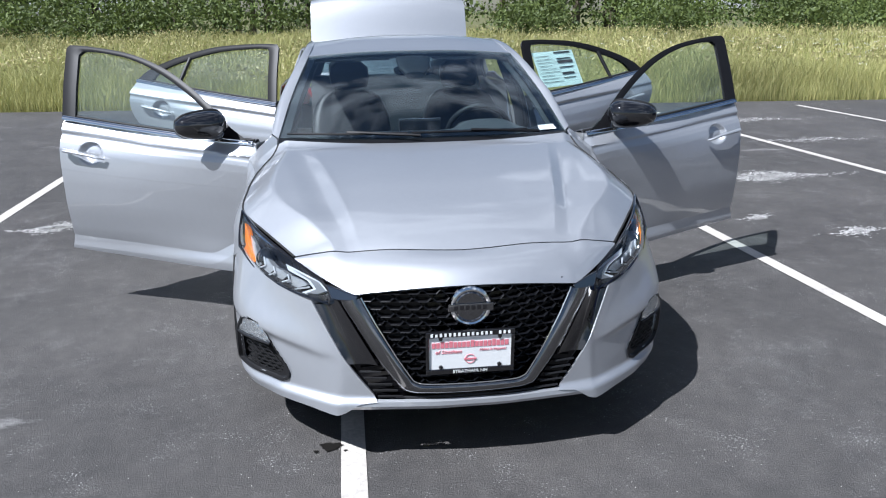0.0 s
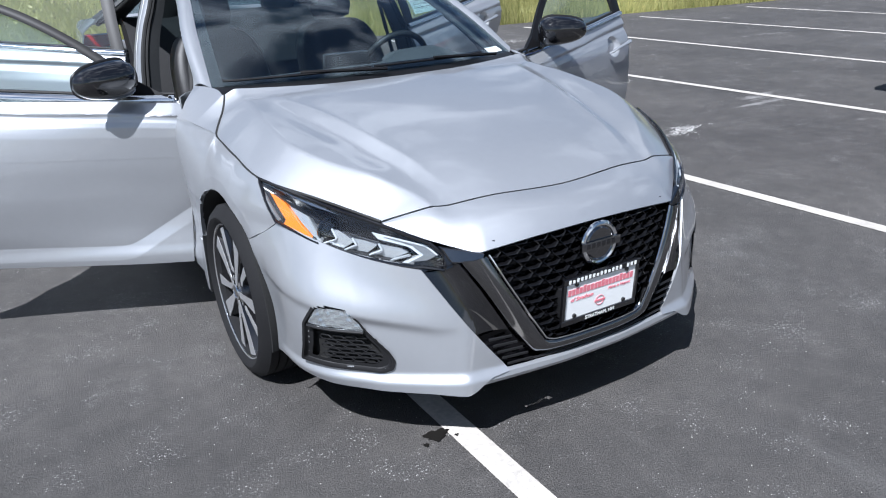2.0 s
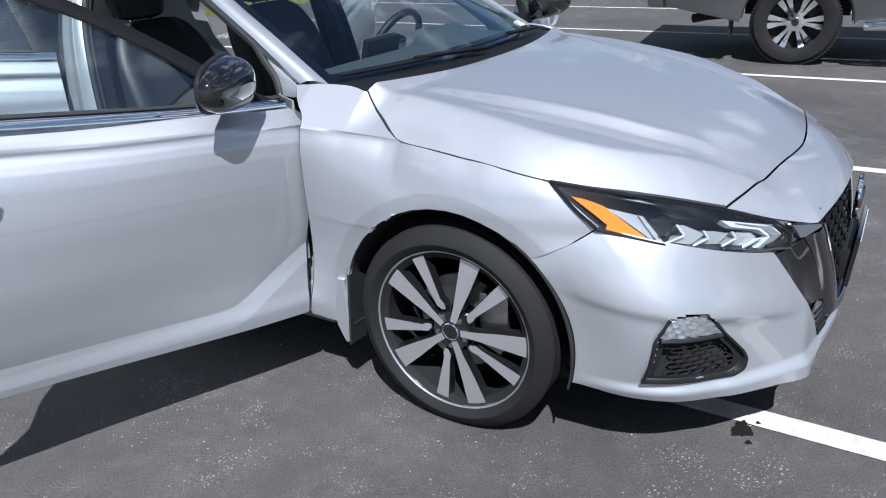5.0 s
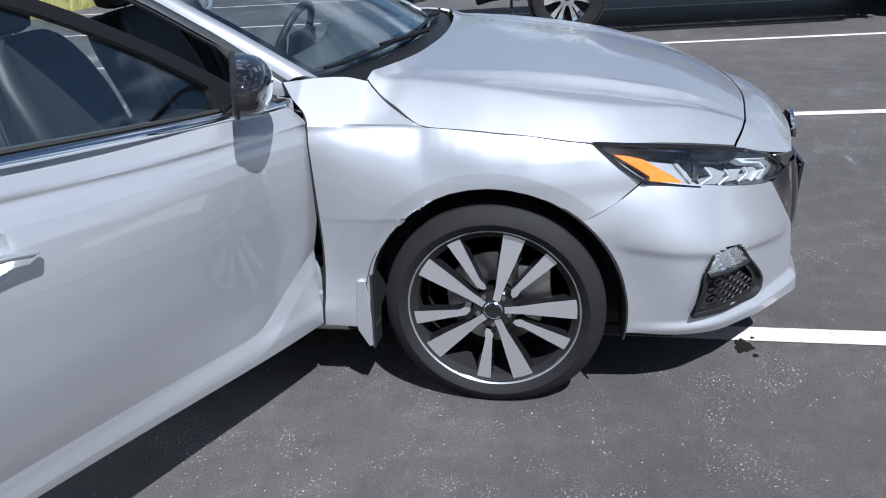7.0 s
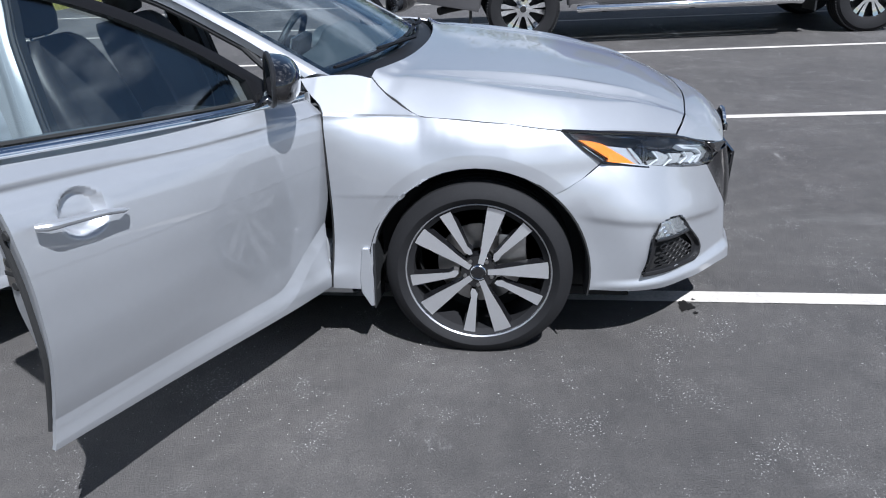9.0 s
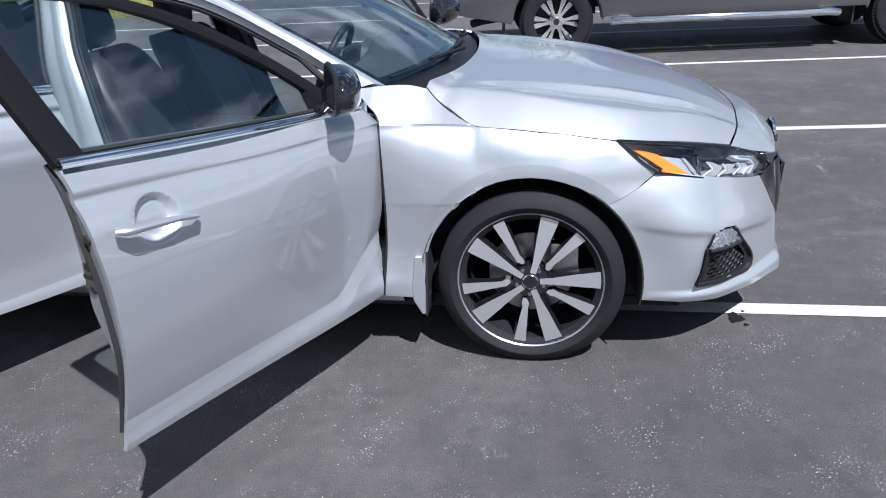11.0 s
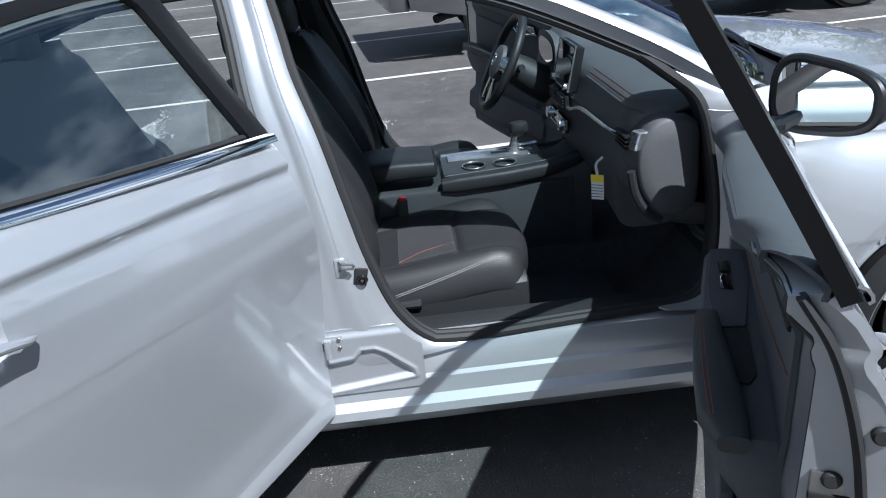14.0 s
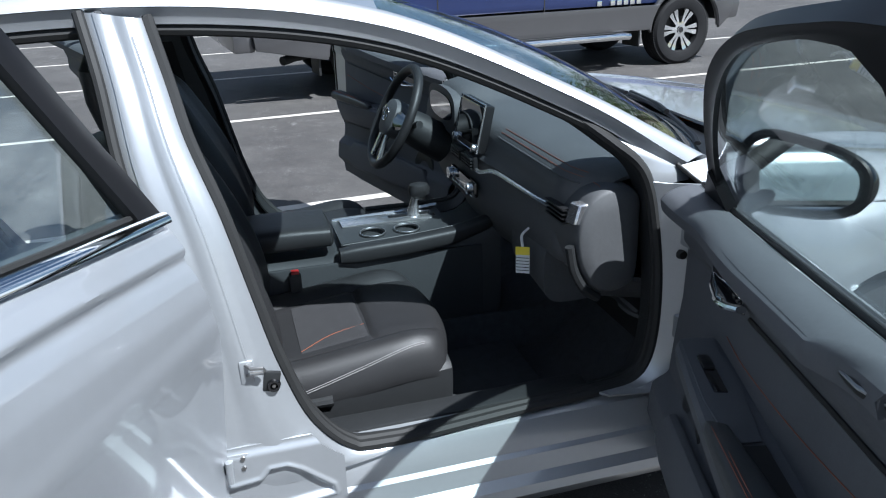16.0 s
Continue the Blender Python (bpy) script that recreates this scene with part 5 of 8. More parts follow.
    fr = crv([(2.34, 0.26), (2.345, 0.338), (2.412, 0.45), (2.515, 0.62), (2.655, 0.74), (2.762, 0.84), (2.812, 0.95), (2.81, 1.140)], 50, False)
    bk = crv([(3.55, 0.27), (3.70, 0.5), (3.78, 0.8), (3.78, 1.03)], 50)
    q = part("quarter_panel", shell(side(coons(low, up, fr, bk), sx), 0.008), PAINT, car, "silver rear quarter panel")
    a = np.linspace(radians(-12), radians(192), 40)
    P = np.array([[(sx * x, WB + r * math.cos(t), HUB_Z + r * math.sin(t)) for x, r in ((0.905, ARCH - 0.004), (0.75, ARCH - 0.01), (0.55, ARCH - 0.01))] for t in a])
    part("wheel_housing", shell(P, -0.006, centre=(sx * 0.7, WB, HUB_Z)), LINER, q, "black wheel arch liner")
    # deck side between window and trunk opening
    P = np.stack([crv([(0.80, 3.05, 1.13), (0.80, 3.4, 1.095), (0.775, 3.78, 1.03)], 20) * [sx, 1, 1], crv([(0.665, 3.15, 1.13), (0.655, 3.45, 1.10), (0.65, 3.80, 1.035)], 20) * [sx, 1, 1]], 1)
    part("deck_side", shell(P, 0.008, centre=(0, 3.3, 0.5)), PAINT, q)
    part("tail_lamp", moved(box(-0.13, 0.13, -0.05, 0.05, -0.08, 0.08, 0.03), Matrix.Translation((sx * 0.70, 3.80, 0.88))), mat("red_lamp", (0.4, 0.01, 0.01), 0.15, coat=1), car, "red tail lamp")

# rear bumper
xs = np.linspace(-1, 1, 41)
P = np.array([[(x * 0.83, 3.925 - 0.16 * abs(x) ** 3 - 0.04 * abs(z - 0.5), z) for z in np.linspace(0.25, 0.80, 12)] for x in xs])
part("rear_bumper", shell(P, 0.01, centre=(0, 1.4, 0.5)), PAINT, car, "silver rear bumper")
part("trunk_tub", box(-0.62, 0.62, 3.18, 3.80, 0.45, 0.80, 0.02), CARPET, car, "black trunk well")
part("trunk_sill", box(-0.75, 0.75, 3.75, 3.86, 0.78, 0.90, 0.03), PAINT, car)
# trunk lid, hinged up
P = []
for x in np.linspace(-1, 1, 41):
    e = 1 - 0.10 * abs(x) ** 6
    lid = [(3.25, 1.10), (3.30, 1.22), (3.38, 1.42), (3.45, 1.60), (3.50, 1.70 - 0.03 * abs(x) ** 4), (3.55, 1.735 - 0.04 * abs(x) ** 4), (3.62, 1.745 - 0.04 * abs(x) ** 4), (3.78, 1.72), (3.88, 1.68)]
    c_ = crv([(y, z) for y, z in lid], 40)
    P.append([(x * 0.665 * (1 - 0.05 * (k / 39) ** 4), y - 0.03 * (1 - x * x), z) for k, (y, z) in enumerate(c_)])
lid = part("trunk_lid", shell(np.array(P), 0.02, centre=(0, 3.9, 1.3)), PAINT, car, "silver trunk lid raised upright")
part("pan", box(-0.74, 0.74, -0.55, 3.75, 0.16, 0.20, 0.01), LINER, car, "dark floor pan")
part("firewall", box(-0.74, 0.74, -0.60, 0.52, 0.20, 0.60, 0.02), LINER, car, "dark engine bay")
part("firewall", box(-0.76, 0.76, 0.455, 0.480, 0.58, 0.962, 0.004), LINER, car, "dark firewall")
part("engine_cover", box(-0.52, 0.52, -0.66, 0.25, 0.58, 0.70, 0.05), LINER, car)


# --- wheels ---
def wheel(name, x, y, sx, parent, dia=0.67, wid=0.225):
    R = dia / 2
    hw_ = wid / 2
    prof = [(-hw_ + 0.014, 0.260), (-hw_ + 0.001, 0.273), (-hw_ - 0.006, 0.288), (-hw_ + 0.003, 0.313), (-hw_ + 0.022, R - 0.006)]
    tread = []
    for k in range(5):
        a = -hw_ + 0.026 + k * (wid - 0.052) / 5
        b = a + (wid - 0.052) / 5 - 0.007
        tread += [(a, R - 0.001), (b, R - 0.001), (b + 0.001, R - 0.008), (b + 0.006, R - 0.008)]
    prof += tread[:-2] + [(-o, r) for o, r in reversed(prof)]
    prof += [(hw_ - 0.03, 0.236), (-hw_ + 0.03, 0.236)]
    part("tyre", lathe([(o + x, r) for o, r in prof], 96, "x", (0, y, HUB_Z)), TYRE, parent, "black low-profile tyre", sharp=40)
    o = x + sx * (hw_ - 0.018)
    part("rim", lathe([(o + sx * 0.004, 0.258), (o - sx * 0.004, 0.260), (x - sx * hw_, 0.255), (x - sx * hw_, 0.240), (o - sx * 0.10, 0.236), (o - sx * 0.03, 0.240), (o - sx * 0.008, 0.247)], 96, "x", (0, y, HUB_Z)), RIMBLACK, parent, "gloss black alloy rim")
    part("rim_lip", lathe([(o + sx * 0.006, 0.2645), (o + sx * 0.007, 0.2620), (o + sx * 0.003, 0.2570), (o - sx * 0.004, 0.2570), (o - sx * 0.004, 0.2645)], 96, "x", (0, y, HUB_Z)), LIPALLOY, parent, "bright machined rim edge")
    part("brake_disc", lathe([(x + sx * 0.01, 0.06), (x + sx * 0.01, 0.155), (x + sx * 0.0, 0.155), (x, 0.06)], 48, "x", (0, y, HUB_Z)), STEEL, parent, "steel brake disc")
    part("brake_caliper", moved(box(-0.035, 0.035, -0.05, 0.05, -0.06, 0.06, 0.012), Matrix.Translation((x + sx * 0.015, y - 0.12, HUB_Z + 0.07))), STEEL, parent, "brake caliper")
    part("wheel_back", lathe([(x - sx * 0.06, 0.0), (x - sx * 0.06, 0.225), (x - sx * 0.07, 0.225), (x - sx * 0.07, 0.0)], 40, "x", (0, y, HUB_Z), False), LINER, parent)

    def spoke(a0, st, hw1, dep, bend):
        """One spoke: a tapered bar with a bright cut face and black flanks."""
        f_, k_ = [], []
        for r, w, d_, bd in zip(st, hw1, dep, bend):
            a = a0 + bd
            for q, sc, dd in ((f_, 1.0, 0.0), (k_, 1.35, -0.028)):
                for e in (-1, 1):
                    ww = e * w * sc
                    q.append((o + sx * (d_ + dd), y + r * math.cos(a) - ww * math.sin(a), HUB_Z + r * math.sin(a) + ww * math.cos(a)))
        n = len(st)
        fa = [(2 * i, 2 * i + 2, 2 * i + 3, 2 * i + 1) for i in range(n - 1)]
        m_ = 2 * n
        rim_ = [(0, 1, m_ + 1, m_), (m_ - 2, 2 * m_ - 2, 2 * m_ - 1, m_ - 1)] + [(2 * i, m_ + 2 * i, m_ + 2 * i + 2, 2 * i + 2) for i in range(n - 1)] + [(2 * i + 1, 2 * i + 3, m_ + 2 * i + 3, m_ + 2 * i + 1) for i in range(n - 1)]
        bk = [tuple(m_ + i for i in q[::-1]) for q in fa]
        lowered = [tuple(np.array(p) - [sx * 0.0025, 0, 0]) for p in f_]
        return raw(f_ + [tuple(np.array(p) - [sx * 0.002, 0, 0]) for p in f_], fa + bk + rim_), raw(lowered + k_, fa + bk + rim_)
    for k in range(5):
        for a_, args in ((106 + 72 * k, ([0.034, 0.08, 0.16, 0.258], [0.0105, 0.0125, 0.023, 0.0335], [0.003, 0.001, -0.002, -0.003], [0, 0, 0, 0])),
                         (136 + 72 * k, ([0.072, 0.088, 0.105, 0.175, 0.258], [0.006, 0.0135, 0.0105, 0.016, 0.0225], [-0.004, -0.003, -0.002, -0.003, -0.004], [0.10, 0.03, 0.0, -0.01, -0.015]))):
            a_ = radians(a_) if sx < 0 else math.pi - radians(a_)
            st, hw1, dep, bend = args
            t_, b_ = spoke(a_, st, hw1, dep, [q * (-1 if sx > 0 else 1) for q in bend])
            part("spoke", b_, RIMBLACK, parent)
            part("spoke_face", t_, MACHINED, parent, "bright machined spoke face")
    part("hub_cap", lathe([(o + sx * 0.006, 0.0), (o + sx * 0.006, 0.020), (o + sx * 0.002, 0.026), (o - sx * 0.02, 0.028)], 32, "x", (0, y, HUB_Z), False), GLOSSBLACK, parent, "black hub cap")
    part("hub_ring", lathe([(o + sx * 0.004, 0.024), (o + sx * 0.007, 0.026), (o + sx * 0.004, 0.029), (o - sx * 0.004, 0.029)], 32, "x", (0, y, HUB_Z)), CHROME, parent)
    part("hub_face", lathe([(o - sx * 0.002, 0.028), (o - sx * 0.003, 0.062), (o - sx * 0.03, 0.070), (o - sx * 0.03, 0.028)], 40, "x", (0, y, HUB_Z)), RIMBLACK, parent)
    for k in range(5):
        a = radians(90 + 72 * k + 38)
        part("lug_nut", lathe([(o + sx * 0.004, 0.0), (o + sx * 0.003, 0.007), (o - sx * 0.02, 0.009)], 8, "x", (0, y + 0.050 * math.cos(a), HUB_Z + 0.050 * math.sin(a)), False), STEEL, parent)


for sx in (1, -1):
    for y in (0.0, WB):
        wh = part("wheel", lathe([(sx * 0.70, 0.0), (sx * 0.70, 0.05), (sx * 0.86, 0.05), (sx * 0.86, 0.0)], 16, "x", (0, y, HUB_Z), False), STEEL, car, "alloy wheel with black and machined spokes")
        wheel("wheel", sx * 0.800, y, sx, wh)

# ---------- headlamps, plate, stickers ----------
def words(text, size, extrude=0.0006, shear=0.0):
    cu = bpy.data.curves.new("words", "FONT")
    cu.body, cu.size, cu.extrude, cu.shear = text, size, extrude, shear
    cu.align_x, cu.align_y = "CENTER", "CENTER"
    ob = bpy.data.objects.new("words", cu)
    scene.collection.objects.link(ob)
    me = bpy.data.meshes.new_from_object(ob.evaluated_get(bpy.context.evaluated_depsgraph_get()))
    bpy.data.objects.remove(ob)
    bm = bmesh.new()
    bm.from_mesh(me)
    bpy.data.meshes.remove(me)
    return bm


HL_T = crv([(0.846, -0.288, 0.828), (0.765, -0.485, 0.795), (0.635, -0.690, 0.745), (0.515, -0.815, 0.688)], 40)
HL_B = crv([(0.850, -0.425, 0.718), (0.765, -0.600, 0.672), (0.640, -0.752, 0.640), (0.492, -0.856, 0.612)], 40)
HL_P = coons(HL_B, HL_T, crv([HL_B[0], (0.853, -0.36, 0.765), HL_T[0]], 20), crv([HL_B[-1], (0.488, -0.85, 0.652), HL_T[-1]], 20))
HL_P[..., 0] += (0.016 * np.sin(np.linspace(0, 1, 40) * math.pi)[:, None] * np.sin(np.linspace(0, 1, 20) * math.pi)[None])
HL_P[..., 1] -= (0.014 * np.sin(np.linspace(0, 1, 40) * math.pi)[:, None] * np.sin(np.linspace(0, 1, 20) * math.pi)[None])
HL_N = grid_normals(HL_P)
if HL_N[20, 10, 1] > 0:
    HL_N = -HL_N


def hl_at(u, v, depth):
    a, b = min(max(u, 0), 1) * 39, min(max(v, 0), 1) * 19
    i, j = min(int(a), 38), min(int(b), 18)
    f, g_ = a - i, b - j
    w = ((1 - f) * (1 - g_), f * (1 - g_), (1 - f) * g_, f * g_)
    p = sum(k * HL_P[x, y] for k, (x, y) in zip(w, ((i, j), (i + 1, j), (i, j + 1), (i + 1, j + 1))))
    return p - HL_N[i, j] * depth


def hl_uv(px, py):
    """From a drawing of the lamp (length 1100, height 360) to its own coordinates."""
    v = min(max(((320 + (px - 190) * 0.09) - py) / ((320 + (px - 190) * 0.09) - (40 + (px - 30) * 0.224)), 0), 1)
    xl, xr = 190 - 160 * v, 1110 - 75 * v
    return (px - xl) / (xr - xl), v


def headlamp(sx):
    flip = Matrix.Diagonal((sx, 1, 1, 1))
    lens = part("headlamp", moved(shell(HL_P, 0.003, centre=(0.5, 0.2, 0.6)), flip), LENS, car, "clear headlamp with amber corner and chrome chevrons")
    back = HL_P - HL_N * (0.075 * np.minimum(1, 4 * np.minimum(np.linspace(0, 1, 40), 1 - np.linspace(0, 1, 40)))[:, None] * np.minimum(1, 5 * np.minimum(np.linspace(0, 1, 20), 1 - np.linspace(0, 1, 20)))[None])[..., None] - HL_N * 0.006
    part("lamp_housing", moved(shell(back, 0.004, centre=(0.5, 0.2, 0.6)), flip), LAMPDARK, lens, "dark lamp housing")
    rim = [HL_P[i, 0] for i in range(40)] + [HL_P[39, j] for j in range(1, 20)] + [HL_P[i, 19] for i in range(38, -1, -1)] + [HL_P[0, j] for j in range(18, 0, -1)]
    part("lamp_gasket", moved(tube(np.array(rim), 0.0055, 6, True), flip), GLOSSBLACK, lens, "black lamp edge")

    def plate(name, pts, d0, d1, material, label=""):
        q = [hl_uv(*p) for p in pts]
        a = [hl_at(u_, v_, d0) for u_, v_ in q]
        b = [hl_at(u_, v_, d1) for u_, v_ in q]
        n = len(q)
        bm = raw(a + b, [tuple(range(n)), tuple(range(2 * n - 1, n - 1, -1))] + [(i, n + i, n + (i + 1) % n, (i + 1) % n) for i in range(n)])
        part(name, moved(bm, flip), material, lens, label)
    plate("amber_reflector", [(112, 118), (170, 132), (236, 160), (330, 262), (424, 356), (330, 346), (228, 318), (243, 275), (180, 195)], 0.010, 0.03, AMBER, "amber side reflector")
    plate("side_reflector", [(246, 168), (372, 198), (446, 348), (428, 350), (340, 262)], 0.020, 0.034, LAMPSILVER, "bright inner reflector")
    plate("reflector_blade", [(374, 200), (392, 202), (482, 352), (452, 352)], 0.012, 0.034, LAMPSILVER)
    plate("chevron", [(486, 346), (556, 300), (524, 248), (562, 246), (650, 300), (596, 352)], 0.018, 0.045, LAMPSILVER, "silver light chevron")
    plate("chevron", [(604, 352), (660, 318), (642, 282), (700, 288), (764, 306), (724, 356)], 0.022, 0.045, LAMPSILVER, "silver light chevron")
    plate("chevron", [(736, 358), (790, 330), (776, 300), (880, 314), (916, 340), (836, 378)], 0.024, 0.045, LAMPSILVER, "silver light chevron")
    plate("light_guide", [(470, 354), (836, 380), (920, 346), (932, 352), (848, 394), (474, 366)], 0.012, 0.03, LAMPWHITE, "white daytime light strip")
    plate("arrow_guide", [(736, 238), (1008, 276), (1096, 364), (1046, 398), (898, 392), (968, 346), (918, 302), (772, 272)], 0.012, 0.032, LAMPWHITE, "silver arrow-shaped light guide")
    plate("arrow_face", [(800, 258), (1000, 290), (1066, 360), (1034, 386), (930, 384), (988, 344), (936, 292)], 0.009, 0.013, mat("smoked_guide", (0.16, 0.165, 0.175), 0.25, coat=0.6))
    plate("top_strip", [(60, 52), (400, 130), (1020, 268), (1016, 282), (400, 144), (60, 66)], 0.006, 0.010, CHROME, "bright upper edge")
    for pts in ([(486, 350), (560, 302), (528, 246)], [(606, 356), (664, 320), (640, 280)], [(738, 362), (794, 332), (772, 298)]):
        q = crv([tuple(hl_at(*hl_uv(*p_), 0.014)) for p_ in pts], 12, False)
        part("guide_edge", moved(tube(q, 0.0035, 6), flip), LAMPWHITE, lens, "white light guide edge")
    # projector lens
    u_, v_ = hl_uv(470, 262)
    c = Vector(hl_at(u_, v_, 0.05))
    bm = bmesh.new()
    bmesh.ops.create_uvsphere(bm, u_segments=24, v_segments=14, radius=0.034)
    part("projector", moved(moved(bm, Matrix.Translation(c)), flip), SCREEN, lens, "dark projector lens")
    part("projector_ring", moved(moved(tube([(0.038 * math.cos(a), 0.0, 0.038 * math.sin(a)) for a in np.linspace(0, 2 * math.pi, 30)][:-1], 0.004, 6, True), Matrix.Translation(c + Vector((0, -0.012, 0)))), flip), DARKCHROME, lens)


for sx in (1, -1):
    headlamp(sx)
    # gloss black wedge between lamp and V
    tri = [(0.492, -0.862, 0.672), (0.395, -0.917, 0.655), (0.470, -0.885, 0.632), (0.560, -0.823, 0.604), (0.492, -0.864, 0.612)]
    part("corner_wedge", prism([(sx * a, b + 0.006, c) for a, b, c in tri], (0, 0.03, 0)), GLOSSBLACK, car, "gloss black wedge")
    ch = [(0.500, -0.846, 0.684), (0.388, -0.916, 0.660), (0.400, -0.920, 0.632), (0.482, -0.876, 0.640)]
    part("wing_tip", prism([(sx * a, b - 0.004, c) for a, b, c in ch], (0, 0.022, 0), 0.003), DARKCHROME, car, "dark chrome tip of the V")

# licence plate in a dealer frame
plate_ob = thing("licence_plate", "white dealer plate with red print in black frame", "plate")
PM = Matrix.Translation((-0.004, -1.006, 0.464)) @ Matrix.Rotation(radians(4), 4, "X")


def on_plate(bm, lift=0.0, x=0.0, z=0.0):
    return moved(bm, PM @ Matrix.Translation((x, -lift, z)) @ Matrix.Rotation(radians(90), 4, "X"))


part("plate_sheet", moved(box(-0.150, 0.150, -0.002, 0.002, -0.074, 0.074, 0.001, 1), PM), WHITE, plate_ob, "white plate")
fr = []
for x0, x1, z0, z1 in ((-0.158, 0.158, 0.062, 0.084), (-0.158, 0.158, -0.084, -0.064), (-0.158, -0.146, -0.064, 0.062), (0.146, 0.158, -0.064, 0.062)):
    fr.append(moved(box(x0, x1, -0.008, 0.006, z0, z1, 0.002, 1), PM))
part("plate_frame", join(*fr), GLOSSBLACK, plate_ob, "black plate frame")
part("frame_words", on_plate(words("STRATHAM, NH", 0.0175), 0.0085, 0, -0.074), WHITE, plate_ob, "white lettering")
for k in range(18):
    if k != 14:
        part("frame_stroke", moved(box(-0.0042, 0.0042, -0.0094, -0.008, -0.0062, 0.0062 if k not in (1, 7, 10) else 0.004), PM @ Matrix.Translation((-0.137 + k * 0.0161, 0, 0.073))), WHITE, plate_ob)
for k in range(18):
    h = 0.014 if k in (2, 4, 9, 14) else 0.0105
    part("print_stroke", moved(box(-0.0062, 0.0062, -0.0034, -0.0022, -0.0105, h), PM @ Matrix.Translation((-0.130 + k * 0.0153, 0, 0.030))), RED, plate_ob, "red print")
part("print_words", on_plate(words("of Stratham", 0.020, shear=0.25), 0.003, -0.078, 0.003), RED, plate_ob)
part("print_words", on_plate(words("Makes It Happen!", 0.0135, shear=0.2), 0.003, 0.080, 0.006), RED, plate_ob)
part("print_ring", moved(tube([(0.017 * math.cos(a), -0.003, -0.028 + 0.017 * math.sin(a)) for a in np.linspace(0, 2 * math.pi, 30)][:-1], 0.0013, 5, True), PM), RED, plate_ob)
part("print_bar", moved(box(-0.022, 0.022, -0.0045, -0.0025, -0.031, -0.025), PM), RED, plate_ob)
for x, z in ((-0.105, 0.056), (0.105, 0.056), (-0.105, -0.056), (0.105, -0.056)):
    part("plate_screw", moved(lathe([(-0.008, 0), (-0.007, 0.007), (-0.001, 0.008)], 10, "y", (x, 0, z), False), PM), GLOSSBLACK, plate_ob)
part("plate_bracket", box(-0.15, 0.15, -1.0, -0.95, 0.40, 0.50, 0.004), SATIN, plate_ob)

# paper slip on the dash edge and price sheet in the driver-side rear window
slip = thing("paper_slip", "small white paper slip behind the windshield", "paper")
part("sheet", prism([(0.60, 0.475, 1.012), (0.70, 0.505, 1.012), (0.69, 0.545, 1.030), (0.60, 0.515, 1.030)], (0, 0.002, 0.001)), WHITE, slip)
sheet = thing("window_sticker", "large pale price sheet taped inside rear side window", "sticker")
SM = swing(1, RHX, RHY, OPEN_R)


def on_glass(y0, y1, z0, z1, inn, material, name, label=""):
    pts = [(float(Wg(y, z)) - 0.022 - inn, y, z) for y, z in ((y0, z0), (y1, z0), (y1, z1), (y0, z1))]
    part(name, moved(prism(pts, (-0.0008, 0, 0)), SM), material, sheet, label)


on_glass(1.83, 2.20, 1.085, 1.315, 0.0, mat("price_sheet", (0.74, 0.84, 0.82), 0.6, vary=0.03), "sheet", "pale green printed sheet")
for k in range(9):
    on_glass(1.85, 1.97 + 0.03 * (k % 3), 1.285 - k * 0.021, 1.2875 - k * 0.021, -0.004, INK, "print_line")
for z, y0, y1, hgt in ((1.30, 2.02, 2.17, 0.010), (1.262, 2.03, 2.16, 0.006), (1.235, 2.03, 2.17, 0.018), (1.205, 2.03, 2.16, 0.006), (1.16, 2.04, 2.15, 0.014), (1.135, 2.04, 2.15, 0.005)):
    on_glass(y0, y1, z, z + hgt, -0.004, INK, "print_line")

# ---------- interior ----------
def loft(sections, thick=0.0, caps=True):
    """A closed skin through rings of equal length."""
    n, m = len(sections), len(sections[0])
    verts = [p for s in sections for p in s]
    faces = [(i * m + j, i * m + (j + 1) % m, (i + 1) * m + (j + 1) % m, (i + 1) * m + j) for i in range(n - 1) for j in range(m)]
    if caps:
        faces += [tuple(range(m))[::-1], tuple(range((n - 1) * m, n * m))]
    return raw(verts, faces)


def superoval(n, a, b, p=0.5):
    return [(a * math.copysign(abs(math.cos(t)) ** p, math.cos(t)), b * math.copysign(abs(math.sin(t)) ** p, math.sin(t))) for t in np.linspace(0, 2 * math.pi, n, endpoint=False)]


part("carpet", shell(np.array([[(x, y, 0.235 + 0.12 * sm((abs(x) < 0.14) * 1.0) + 0.25 * sm((0.70 - y) / 0.3)) for y in np.linspace(0.42, 3.0, 50)] for x in np.linspace(-0.765, 0.765, 40)]), 0.01, centre=(0, 1.5, -2)), CARPET, car, "black carpeted floor")
for sx in (-1, 1):
    part("floor_mat", box(*sorted((sx * 0.14, sx * 0.68)), 0.78, 1.30, 0.252, 0.264, 0.01), CARPET, car, "black floor mat")

